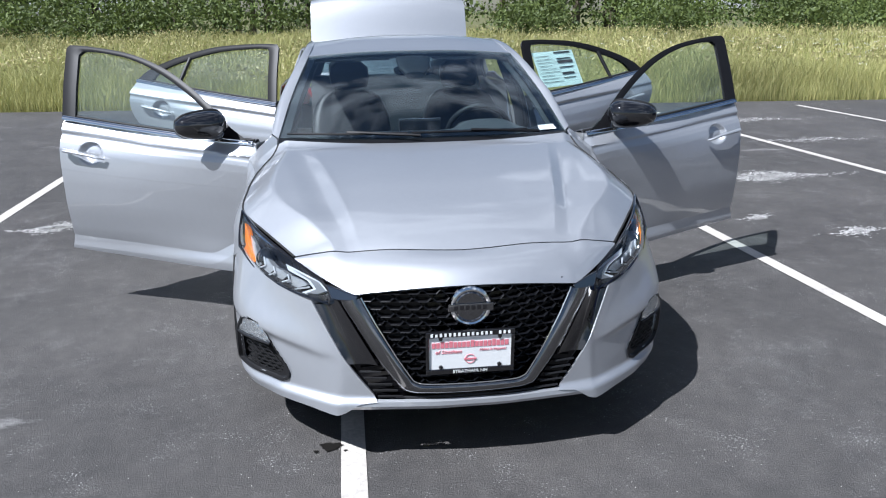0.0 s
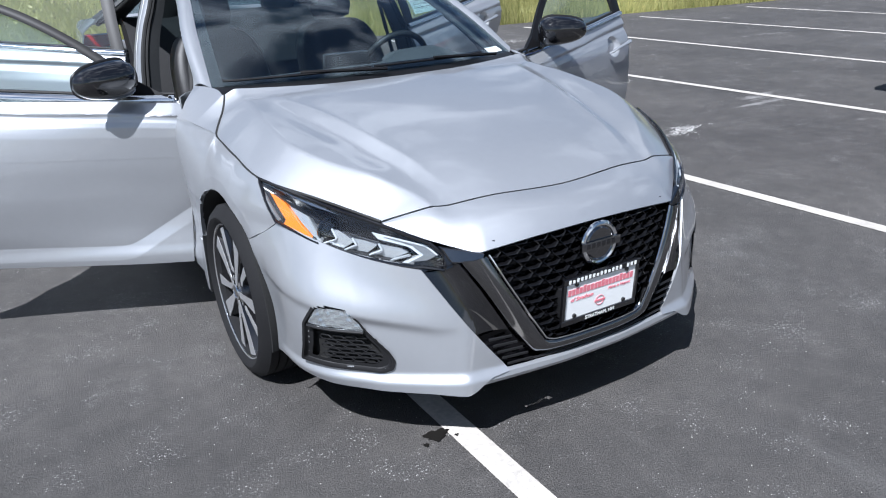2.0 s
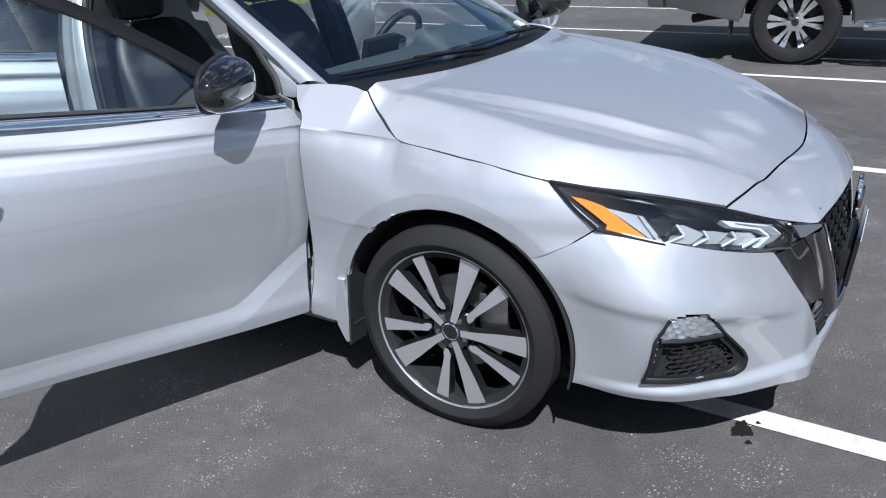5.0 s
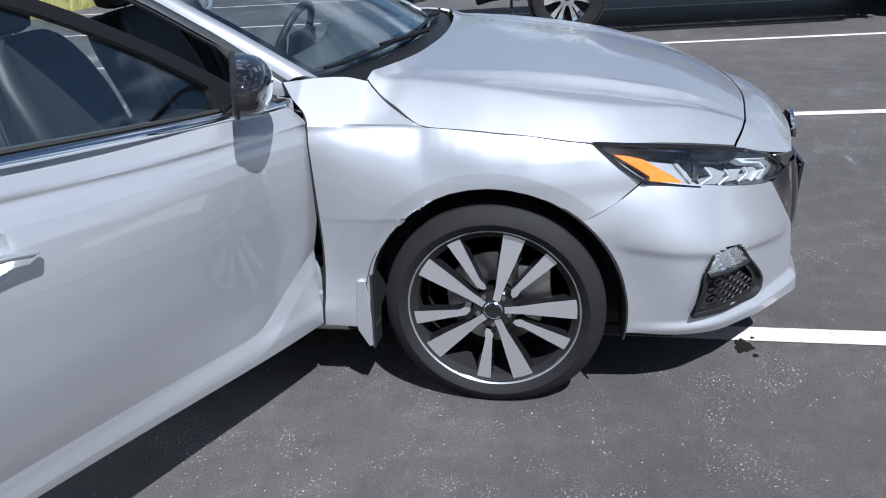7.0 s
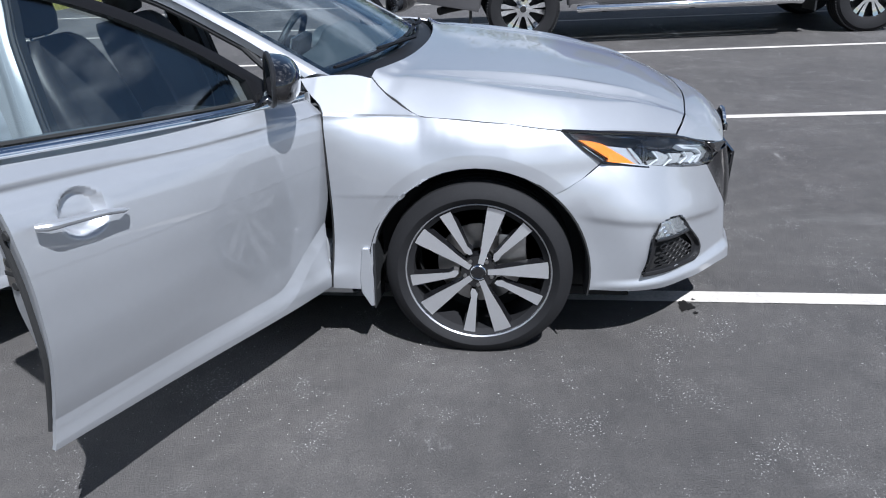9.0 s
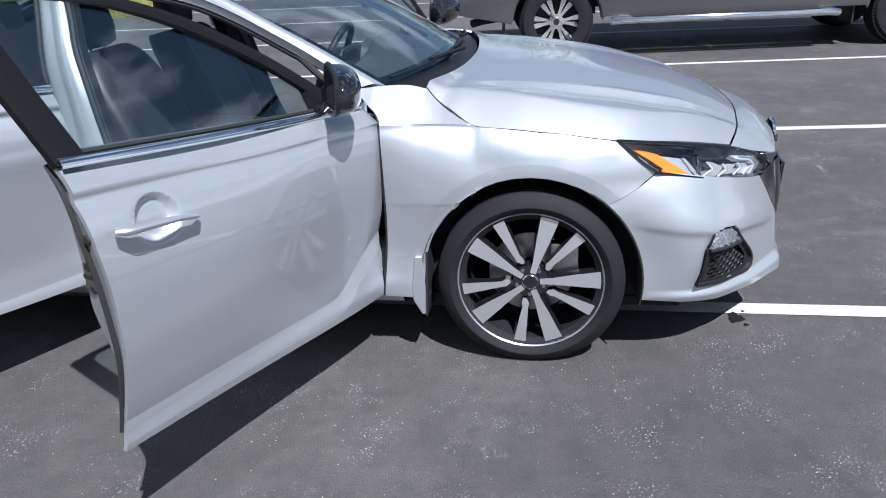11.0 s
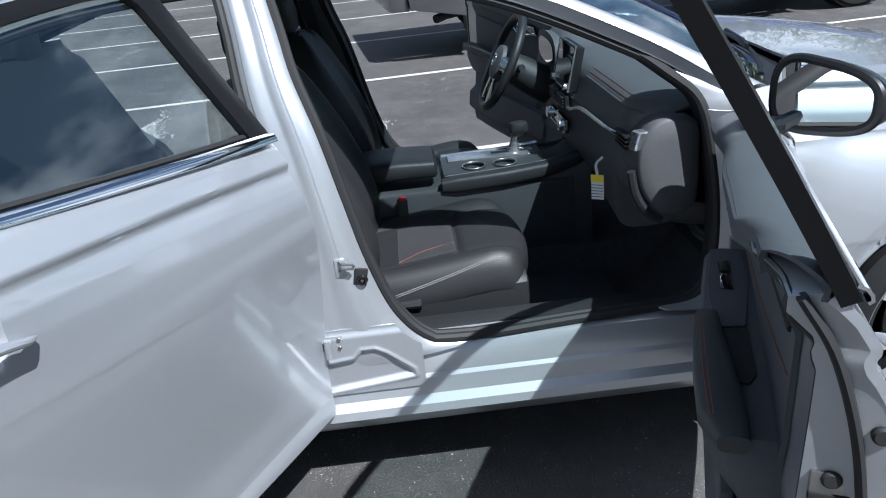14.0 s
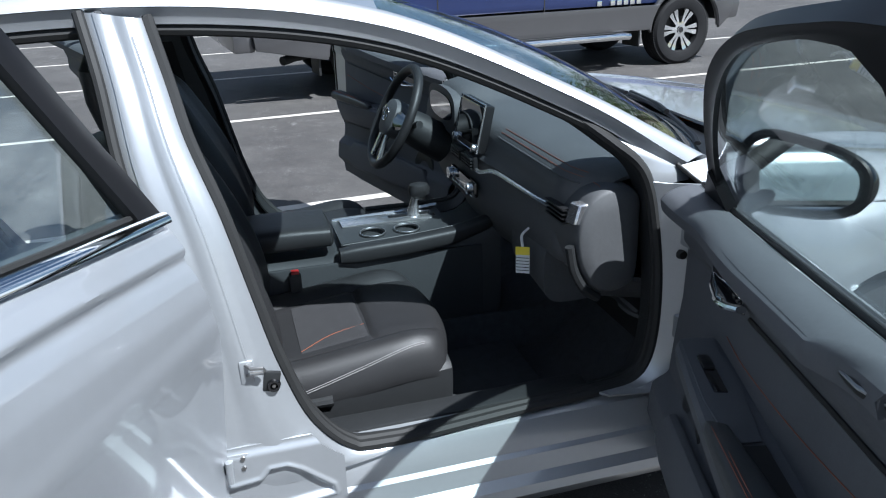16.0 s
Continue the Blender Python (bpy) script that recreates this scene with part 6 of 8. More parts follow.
# dashboard: a skin swept across the car
DP = [(0.40, 0.955), (0.55, 0.985), (0.70, 0.990), (0.785, 0.978), (0.818, 0.955), (0.832, 0.925), (0.835, 0.895), (0.842, 0.872), (0.830, 0.862), (0.822, 0.84), (0.835, 0.79), (0.83, 0.72), (0.79, 0.64), (0.72, 0.58), (0.60, 0.55)]
rows = []
for x in np.linspace(-0.700, 0.700, 61):
    c = crv(DP, 60)
    e = sm((abs(x) - 0.60) / 0.16)
    mid = math.exp(-(x / 0.20) ** 2)
    hood_ = 0.055 * math.exp(-((x - 0.37) / 0.16) ** 4)
    y = c[:, 0] - 0.11 * e * (c[:, 0] > 0.6) - 0.16 * sm((abs(x) - 0.50) / 0.12) * sm((0.74 - c[:, 1]) / 0.07) * (c[:, 0] > 0.62) + mid * 0.035 * sm((0.93 - c[:, 1]) / 0.1)
    z = c[:, 1] - 0.03 * e + hood_ * sm((c[:, 1] - 0.86) / 0.08) * sm((c[:, 0] - 0.55) / 0.2)
    rows.append(np.stack([np.full(60, x), y, z], 1))
DASHP = np.array(rows)
dash = part("dashboard", shell(DASHP, 0.012, centre=(0, 0.3, 0.6)), DASH, car, "charcoal dashboard with an orange seam")
# side end cap: lit grey pod with a silver vent blade
ring_ = crv([(0.667, 0.900), (0.674, 0.930), (0.700, 0.945), (0.757, 0.949), (0.800, 0.926), (0.828, 0.870), (0.832, 0.805), (0.815, 0.742), (0.780, 0.692), (0.740, 0.674), (0.695, 0.684), (0.668, 0.720), (0.667, 0.900)], 49)[:-1]
cen_ = ring_.mean(0)
pod = [[(x, *(cen_ + (p - cen_) * k)) for p in ring_] for x, k in ((-0.58, 1.0), (-0.70, 1.0), (-0.722, 0.985), (-0.733, 0.95), (-0.738, 0.90), (-0.740, 0.55))]
part("dash_pod", loft(pod), DASH, dash, "rounded dash end", sharp=50)
part("pod_band", tube([(-0.722, y, z) for y, z in crv([(0.846, 0.81), (0.832, 0.745), (0.80, 0.690), (0.765, 0.664)], 16)], 0.012, 8), PLASTIC, dash, "dark curved dash band")
for y in (0.715, 0.765):
    part("pod_seam", tube([(-0.60, y, 0.9485), (-0.70, y, 0.9475), (-0.724, y, 0.940)], 0.0012, 5), STITCH, dash)
pod = []
for t in np.linspace(0, 1, 10):
    x = -0.30 - 0.26 * t
    pod.append([(x, 0.745 + dy, 0.695 + dz - 0.02 * t) for dy, dz in superoval(24, 0.085 + 0.01 * t, 0.095, 0.55)])
part("glove_box", loft(pod), DASH, dash, "black glove box")
tl = [(-0.655, 0.818, 0.872), (-0.55, 0.846, 0.872), (-0.40, 0.856, 0.872), (-0.24, 0.862, 0.868), (-0.16, 0.872, 0.848), (-0.13, 0.874, 0.842), (-0.02, 0.876, 0.842)]
part("dash_trim", tube(crv(tl, 40), 0.0065, 8), SILVERTRIM, dash, "satin silver dash line")
part("vent_blade", prism([(-0.690, 0.848, 0.860), (-0.728, 0.838, 0.862), (-0.730, 0.826, 0.914), (-0.694, 0.836, 0.914)], (0, -0.05, 0), 0.004), SILVERTRIM, dash, "silver vent end")
for k in range(4):
    part("vent_slat", box(-0.690, -0.585, 0.832, 0.852, 0.856 + k * 0.011, 0.860 + k * 0.011), SATIN, dash)
for k in range(7):
    part("defrost_slat", box(-0.685 + k * 0.016, -0.678 + k * 0.016, 0.655, 0.705, 0.962, 0.968), SATIN, dash)
jz = int(np.argmin(np.hypot(*(crv(DP, 60) - [0.792, 0.973]).T)))
for dj in (0, 1):
    part("dash_seam", tube(DASHP[2:24, jz + dj] + [0, 0.0, 0.0010], 0.0008, 5), STITCH, dash, "orange stitching")
part("dash_ridge", tube(DASHP[2:24, jz + 2] + [0, 0.0, 0.000], 0.003, 6), DASH, dash)
# centre screen, vents, climate knobs
scr = Matrix.Translation((0.005, 0.855, 0.963)) @ Matrix.Rotation(radians(12), 4, "X")
part("screen_body", moved(box(-0.115, 0.115, -0.03, 0.0, -0.072, 0.076, 0.008), scr), SATIN, dash, "black screen housing")
part("screen", moved(box(-0.105, 0.105, 0.0, 0.003, -0.055, 0.068, 0.001, 1), scr), SCREEN, dash, "dark glossy touch screen")
part("screen_frame", moved(tube([(-0.115, 0.002, -0.072), (0.115, 0.002, -0.072), (0.115, 0.002, 0.076), (-0.115, 0.002, 0.076)], 0.003, 6, True), scr), SILVERTRIM, dash, "silver screen edge")
for k, x in enumerate((-0.095, 0.095)):
    part("screen_knob", moved(lathe([(0.0, 0.014), (0.016, 0.012), (0.018, 0)], 20, "y", (x, 0, -0.060), False), scr), SILVERTRIM, dash, "silver knob")
for x in (-0.058, 0.058):
    part("vent_frame", box(x - 0.052, x + 0.052, 0.868, 0.884, 0.838, 0.880, 0.006), SATIN, dash, "black air vent")
    for k in range(4):
        part("vent_slat", box(x - 0.046, x + 0.046, 0.880, 0.892, 0.843 + k * 0.0095, 0.847 + k * 0.0095), PLASTIC, dash)
part("climate_panel", box(-0.125, 0.125, 0.872, 0.888, 0.755, 0.805, 0.008), GLOSSBLACK, dash, "black climate panel")
for x in (-0.098, 0.098):
    part("climate_knob", lathe([(0.882, 0.021), (0.905, 0.019), (0.908, 0)], 24, "y", (x, 0, 0.782), False), SILVERTRIM, dash, "silver climate knob")
part("climate_trim", tube([(-0.12, 0.889, 0.759), (0.12, 0.889, 0.759)], 0.003, 6), SILVERTRIM, dash)
part("instrument_hood", loft([[(0.37 + a, y, 0.955 + b) for a, b in superoval(20, 0.15 + k * 0.006, 0.052 + k * 0.006, 0.7)] for k, y in enumerate((0.70, 0.78, 0.835, 0.845))]), DASH, dash, "instrument hood")
part("instrument_face", loft([[(0.37 + a, y, 0.955 + b) for a, b in superoval(20, 0.135, 0.045, 0.7)] for y in (0.842, 0.849)]), SCREEN, dash, "dark instrument glass")

# steering wheel
SWM = Matrix.Translation((0.37, 1.02, 0.925)) @ Matrix.Rotation(radians(27), 4, "X")
a = np.linspace(0, 2 * math.pi, 56)[:-1]
sw = part("steering_wheel", moved(tube([(0.183 * math.cos(t), 0, 0.183 * math.sin(t) * (1.0 if math.sin(t) > -0.75 else 0.965)) for t in a], 0.0165, 12, True), SWM), LEATHER, car, "black leather steering wheel")
part("wheel_boss", moved(loft([[(x * k, d_, z * k - 0.005) for x, z in superoval(28, 0.082, 0.066, 0.75)] for k, d_ in ((1.0, -0.03), (1.05, 0.0), (0.95, 0.022), (0.6, 0.03))]), SWM), DASH, sw, "black airbag cover")
for x0, x1, z0, z1 in ((-0.075, -0.172, 0.0, 0.01), (0.075, 0.172, 0.0, 0.01)):
    part("wheel_spoke", moved(tube([(x0, 0.008, z0), (x1, 0.0, z1)], [0.034, 0.022], 8, flat=0.4, up=(0, 1, 0)), SWM), GLOSSBLACK, sw)
for s in (-1, 1):
    part("wheel_spoke", moved(tube([(s * 0.035, 0.008, -0.055), (s * 0.055, 0.002, -0.168)], [0.016, 0.020], 8, flat=0.5, up=(0, 1, 0)), SWM), SILVERTRIM, sw, "silver lower spoke")
part("wheel_badge", moved(tube([(0.022 * math.cos(t), 0.031, 0.022 * math.sin(t)) for t in a[::3]], 0.003, 6, True), SWM), CHROME, sw)
part("column", moved(tube([(0, -0.02, 0), (0, -0.10, -0.01), (0, -0.22, -0.02)], [0.055, 0.065, 0.07], 14), SWM), PLASTIC, sw, "black steering column")
for s in (-1, 1):
    part("stalk", moved(tube([(s * 0.06, -0.06, 0.0), (s * 0.13, -0.045, 0.02), (s * 0.165, -0.045, 0.025)], [0.008, 0.009, 0.013], 8), SWM), PLASTIC, sw)

# centre console
cons = part("console", loft([[(0.016 + (x * w), y, zc + z * h) for x, z in superoval(28, 1, 1, 0.35)] for y, w, zc, h in ((0.80, 0.14, 0.50, 0.20), (0.88, 0.135, 0.46, 0.19), (0.96, 0.130, 0.44, 0.20), (1.30, 0.128, 0.43, 0.205), (1.34, 0.124, 0.42, 0.19), (1.75, 0.115, 0.42, 0.19))]), CONSOLE, car, "grey centre console")
CUPS = ((-0.030, 1.085), (-0.030, 1.195))
gx, gy = np.linspace(-0.088, 0.132, 90), np.linspace(0.945, 1.305, 140)
P = np.array([[(x_, y_, 0.648 + 0.012 * float(sm((1.02 - y_) / 0.1))) for y_ in gy] for x_ in gx])
part("console_top", shell(P, 0.008, centre=(0, 1.1, 0), keep=lambda i, j: all(math.hypot(gx[i] - a_, gy[j] - b_) > 0.040 for a_, b_ in CUPS)), CONSOLE, cons, "dark console plate with two cup openings")
for x_ in (0.138,):
    part("console_rail", tube(crv([(x_, 0.94, 0.662), (x_, 1.10, 0.652), (x_, 1.30, 0.647)], 14), 0.007, 8), SILVERTRIM, cons, "silver console edge")
pad_ = [[(-0.112 + x_, y_, z_ + zz) for x_, zz in superoval(24, w_, h_, 0.6)] for y_, z_, w_, h_ in ((0.80, 0.690, 0.012, 0.010), (0.84, 0.672, 0.024, 0.022), (0.95, 0.640, 0.027, 0.026), (1.10, 0.626, 0.028, 0.028), (1.26, 0.620, 0.028, 0.028), (1.315, 0.618, 0.022, 0.022))]
part("console_pad", loft(pad_), LEATHER, cons, "black padded knee rest")
part("pad_thread", tube(crv([(-0.098, 0.84, 0.693), (-0.094, 0.95, 0.665), (-0.093, 1.10, 0.653), (-0.093, 1.30, 0.645)], 20), 0.0012, 5), mat("grey_thread", (0.16, 0.16, 0.16), 0.7), cons)
part("shift_gate", box(0.045, 0.120, 0.965, 1.28, 0.648, 0.656, 0.003), SILVERTRIM, cons, "silver shift gate")
part("gate_slot", box(0.070, 0.095, 0.985, 1.12, 0.655, 0.658, 0.001), SATIN, cons)
for x_, y in CUPS:
    cup = part("cup_holder", lathe([(0.650, 0.036), (0.654, 0.040), (0.651, 0.044), (0.646, 0.042), (0.585, 0.034), (0.585, 0.0), (0.588, 0.0), (0.588, 0.031)], 36, "z", (x_, y, 0), False), PLASTIC, cons, "round cup holder")
    part("cup_rim", tube([(x_ + 0.040 * math.cos(a_), y + 0.040 * math.sin(a_), 0.6535) for a_ in np.linspace(0, 2 * math.pi, 36, endpoint=False)], 0.0016, 6, True), SILVERTRIM, cup)
sh = part("shifter_stem", tube([(0.082, 1.035, 0.655), (0.078, 1.03, 0.70), (0.070, 1.02, 0.735)], [0.024, 0.014, 0.015], 12), SILVERTRIM, cons, "silver shift lever")
part("shifter_knob", loft([[(0.068 + x * k, 1.015 + y * k, z) for x, y in superoval(20, 0.026, 0.036, 0.8)] for k, z in ((0.55, 0.715), (0.95, 0.730), (1.0, 0.748), (0.85, 0.762), (0.35, 0.768))]), LEATHER, cons, "black shift knob")
part("armrest", loft([[(0.016 + x, y, 0.672 + dz + z) for x, z in superoval(28, w, h, 0.45)] for y, w, h, dz in ((1.325, 0.095, 0.022, -0.004), (1.335, 0.112, 0.034, 0), (1.45, 0.115, 0.037, 0.004), (1.62, 0.112, 0.036, 0.004), (1.66, 0.09, 0.02, 0))]), LEATHER, cons, "black padded armrest lid")
part("console_side", box(-0.122, -0.108, 0.86, 1.75, 0.25, 0.60, 0.006), CONSOLE, cons, "grey console side")
part("belt_buckle", box(-0.165, -0.135, 1.44, 1.475, 0.50, 0.60, 0.006), PLASTIC, car, "seat belt buckle")
part("buckle_button", box(-0.163, -0.137, 1.445, 1.468, 0.598, 0.606, 0.002), mat("buckle_red", (0.30, 0.015, 0.015), 0.4), car, "red buckle button")
# hang tag under the dash
tag = thing("paper_tag", "white and yellow cardboard tag hanging under the dash", "tag")
part("tag_card", prism([(-0.519, 0.864, 0.735), (-0.501, 0.896, 0.735), (-0.501, 0.896, 0.660), (-0.519, 0.864, 0.660)], (0.002, -0.001, 0)), WHITE, tag)
part("tag_head", prism([(-0.5205, 0.8645, 0.737), (-0.5025, 0.8975, 0.737), (-0.5025, 0.8975, 0.714), (-0.5205, 0.8645, 0.714)], (-0.001, 0.0006, 0)), YELLOW, tag, "yellow heading")
for k in range(5):
    part("tag_line", prism([(-0.5198, 0.8665, 0.706 - k * 0.009), (-0.5028, 0.8955, 0.706 - k * 0.009), (-0.5028, 0.8955, 0.7045 - k * 0.009), (-0.5198, 0.8665, 0.7045 - k * 0.009)], (-0.001, 0.0006, 0)), INK, tag)
part("tag_strap", tube(crv([(-0.510, 0.880, 0.735), (-0.512, 0.884, 0.77), (-0.515, 0.865, 0.79)], 8), 0.004, 6, flat=0.3), WHITE, tag, "white strap")


def seat(sx):
    """A front seat facing -y."""
    cx = sx * 0.37
    # across the cushion: flat middle, raised bolsters, steep flanks
    half = [(0.0, 0.0), (0.15, 0.0), (0.30, 0.001), (0.44, 0.003), (0.54, 0.005), (0.60, 0.002), (0.635, 0.008), (0.70, 0.018), (0.78, 0.023), (0.86, 0.017), (0.92, 0.0), (0.96, -0.022), (0.985, -0.046), (0.998, -0.070), (0.985, -0.088)]
    prof_ = [(-u_, h_) for u_, h_ in half[:0:-1]] + half
    rows = []
    for y, zt, w, lift_ in ((1.080, 0.470, 0.250, 0.1), (1.084, 0.512, 0.258, 0.3), (1.110, 0.543, 0.264, 0.7), (1.17, 0.553, 0.268, 1.0), (1.25, 0.550, 0.270, 1.0), (1.34, 0.538, 0.270, 1.0), (1.48, 0.520, 0.268, 1.0), (1.60, 0.508, 0.262, 1.0)):
        rows.append([(cx + u_ * w, y + 0.055 * u_ * u_ * float(sm((1.30 - y) / 0.2)), zt + (h_ * (lift_ if h_ > 0 else 1))) for u_, h_ in prof_])
    P = np.array([crv(np.array(rows)[:, j], 60) for j in range(len(prof_))])
    mid_ = np.abs(P[..., 0] - cx) < 0.17
    P[..., 2] -= 0.007 * np.exp(-((P[..., 1] - 1.300) / 0.008) ** 2) * mid_
    nP = len(prof_)
    top_ = part("seat", shell(P, 0.005, centre=(cx, 1.3, 0.0)), LEATHER, car, "black leatherette front seat with knit insert")
    ins = np.array([[(cx + u_, y, 0.0) for y in np.linspace(1.308, 1.485, 16)] for u_ in np.linspace(-0.150, 0.150, 18)])
    xm = P[:, 30, 0]
    for i in range(18):
        for j in range(16):
            cc = [np.interp(ins[i, j, 1], P[q, :, 1], P[q, :, 2]) for q in range(nP)]
            ins[i, j, 2] = np.interp(ins[i, j, 0], xm[1:-1], cc[1:-1]) + 0.002 - 0.004 * (abs(i - 8.5) > 8)
    part("seat_insert", shell(ins, 0.004, centre=(cx, 1.4, 0)), CLOTH, top_, "black knit insert")
    q0, q1, q2 = (ins[12 if sx > 0 else 5, 0], ins[13 if sx > 0 else 4, 8], ins[16 if sx > 0 else 1, 15])
    part("seat_stitch", tube(crv([tuple(q + [0, 0, 0.001]) for q in (q0, q1, q2)], 16), 0.0010, 5), STITCH, top_, "orange seam")
    THREAD = mat("pale_thread", (0.26, 0.25, 0.25), 0.7)
    jc = nP // 2
    for s_ in (-1, 1):
        # a double seam climbs from the flank at the back to the front corner
        for dj in (0.0, 0.22):
            e = []
            for k_ in range(13, 59, 3):
                f_ = jc + s_ * (9.6 + 2.6 * (k_ - 13) / 46 + dj)
                a_ = int(math.floor(f_))
                e.append(tuple(P[a_, k_] * (a_ + 1 - f_) + P[a_ + 1, k_] * (f_ - a_) + [s_ * 0.0012, 0, 0.0012]))
            part("seat_piping", tube(crv(e, 40), 0.0009, 5), THREAD, top_, "pale seam thread")
    part("seat_base", loft([[(cx + x, y, zc + z) for x, z in superoval(24, w, h, 0.35)] for y, w, zc, h in ((1.112, 0.240, 0.436, 0.05), (1.118, 0.256, 0.434, 0.068), (1.14, 0.263, 0.432, 0.075), (1.40, 0.269, 0.414, 0.078), (1.58, 0.268, 0.402, 0.072), (1.66, 0.25, 0.44, 0.06))]), PLASTIC, top_, "black seat side shield")
    part("seat_lever", tube([(cx + sx * 0.268, 1.50, 0.452), (cx + sx * 0.272, 1.43, 0.455)], [0.012, 0.014], 8), PLASTIC, top_)
    for s in (-1, 1):
        part("seat_rail", box(*sorted((cx + s * 0.17, cx + s * 0.21)), 1.14, 1.66, 0.262, 0.300, 0.004), PLASTIC, top_, "black seat rail")
    # backrest
    rows = []
    spine = [(1.575, 0.50), (1.562, 0.60), (1.585, 0.72), (1.635, 0.85), (1.695, 0.97), (1.745, 1.06), (1.775, 1.095)]
    wid = [0.235, 0.255, 0.262, 0.262, 0.245, 0.20, 0.14]
    for (y, z), w in zip(spine, wid):
        rows.append([(cx + a * w, y + 0.075 + b * 0.085 - 0.030 * sm((abs(a) - 0.55) / 0.25) * (b < 0), z - b * 0.02) for a, b in superoval(36, 1, 1, 0.45)])
    rows2 = np.array([crv(np.array(rows)[:, j], 26) for j in range(36)]).transpose(1, 0, 2)
    part("backrest", loft([list(map(tuple, r)) for r in rows2]), LEATHER, top_, "black seat back")
    part("headrest", loft([[(cx + a * w, 1.83 + b * d_ + (z - 1.2) * 0.12, z) for a, b in superoval(28, 1, 1, 0.6)] for z, w, d_ in ((1.115, 0.07, 0.03), (1.13, 0.115, 0.050), (1.19, 0.132, 0.058), (1.26, 0.125, 0.052), (1.295, 0.08, 0.03))]), LEATHER, top_, "black headrest")
    for s in (-1, 1):
        part("headrest_post", tube([(cx + s * 0.05, 1.80, 1.05), (cx + s * 0.05, 1.825, 1.14)], 0.007, 8), CHROME, top_, "steel headrest post")
    return top_


for sx in (-1, 1):
    seat(sx)
# rear bench
rb_ = part("rear_bench", loft([[(x, y + b, z + c) for b, c in ((-0.24, -0.10), (-0.255, -0.04), (-0.23, 0.05), (0.0, 0.065), (0.24, 0.02), (0.24, -0.10))] for x, y, z in ((-0.70, 2.36, 0.44), (-0.62, 2.34, 0.47), (0.62, 2.34, 0.47), (0.70, 2.36, 0.44))]), LEATHER, car, "black rear bench")
part("rear_backrest", loft([[(x, 2.66 + b + 0.30 * c, 0.82 + c * 0.62) for b, c in ((-0.10, -0.5), (-0.10, 0.4), (-0.04, 0.5), (0.08, 0.5), (0.08, -0.5))] for x in (-0.66, -0.60, 0.60, 0.66)]), LEATHER, rb_)
for x in (-0.40, 0.40):
    part("rear_headrest", loft([[(x + a * w, 2.80 + b * 0.05, z) for a, b in superoval(20, 1, 1, 0.6)] for z, w in ((1.11, 0.08), (1.14, 0.12), (1.22, 0.12), (1.25, 0.08))]), LEATHER, rb_, "black rear headrest")
part("parcel_shelf", box(-0.66, 0.66, 2.82, 3.20, 1.08, 1.10, 0.006), CARPET, car, "black parcel shelf")
# seat belts on the pillars and inside mirror
for sx in (-1, 1):
    part("seat_belt", prism([(sx * 0.672, 1.74, 1.20), (sx * 0.672, 1.785, 1.20), (sx * 0.79, 1.66, 0.46), (sx * 0.79, 1.615, 0.46)], (-sx * 0.003, 0, 0)), SATIN, car, "black seat belt")
    part("sun_visor", box(*sorted((sx * 0.13, sx * 0.52)), 1.24, 1.40, 1.335, 1.350, 0.006), HEADLINER, car, "grey sun visor")
part("inside_mirror", loft([[(0 + a, y, 1.285 + b) for a, b in superoval(24, 0.115 * k, 0.032 * k, 0.7)] for k, y in ((0.7, 1.075), (1.0, 1.085), (1.0, 1.11))]), GLOSSBLACK, car, "inside mirror")
part("camera_cover", loft([[(0 + a, y, z + b) for a, b in superoval(20, w, 0.02, 0.7)] for y, z, w in ((1.00, 1.262, 0.05), (1.06, 1.30, 0.09), (1.15, 1.345, 0.10))]), PLASTIC, car, "black sensor cover behind the glass")

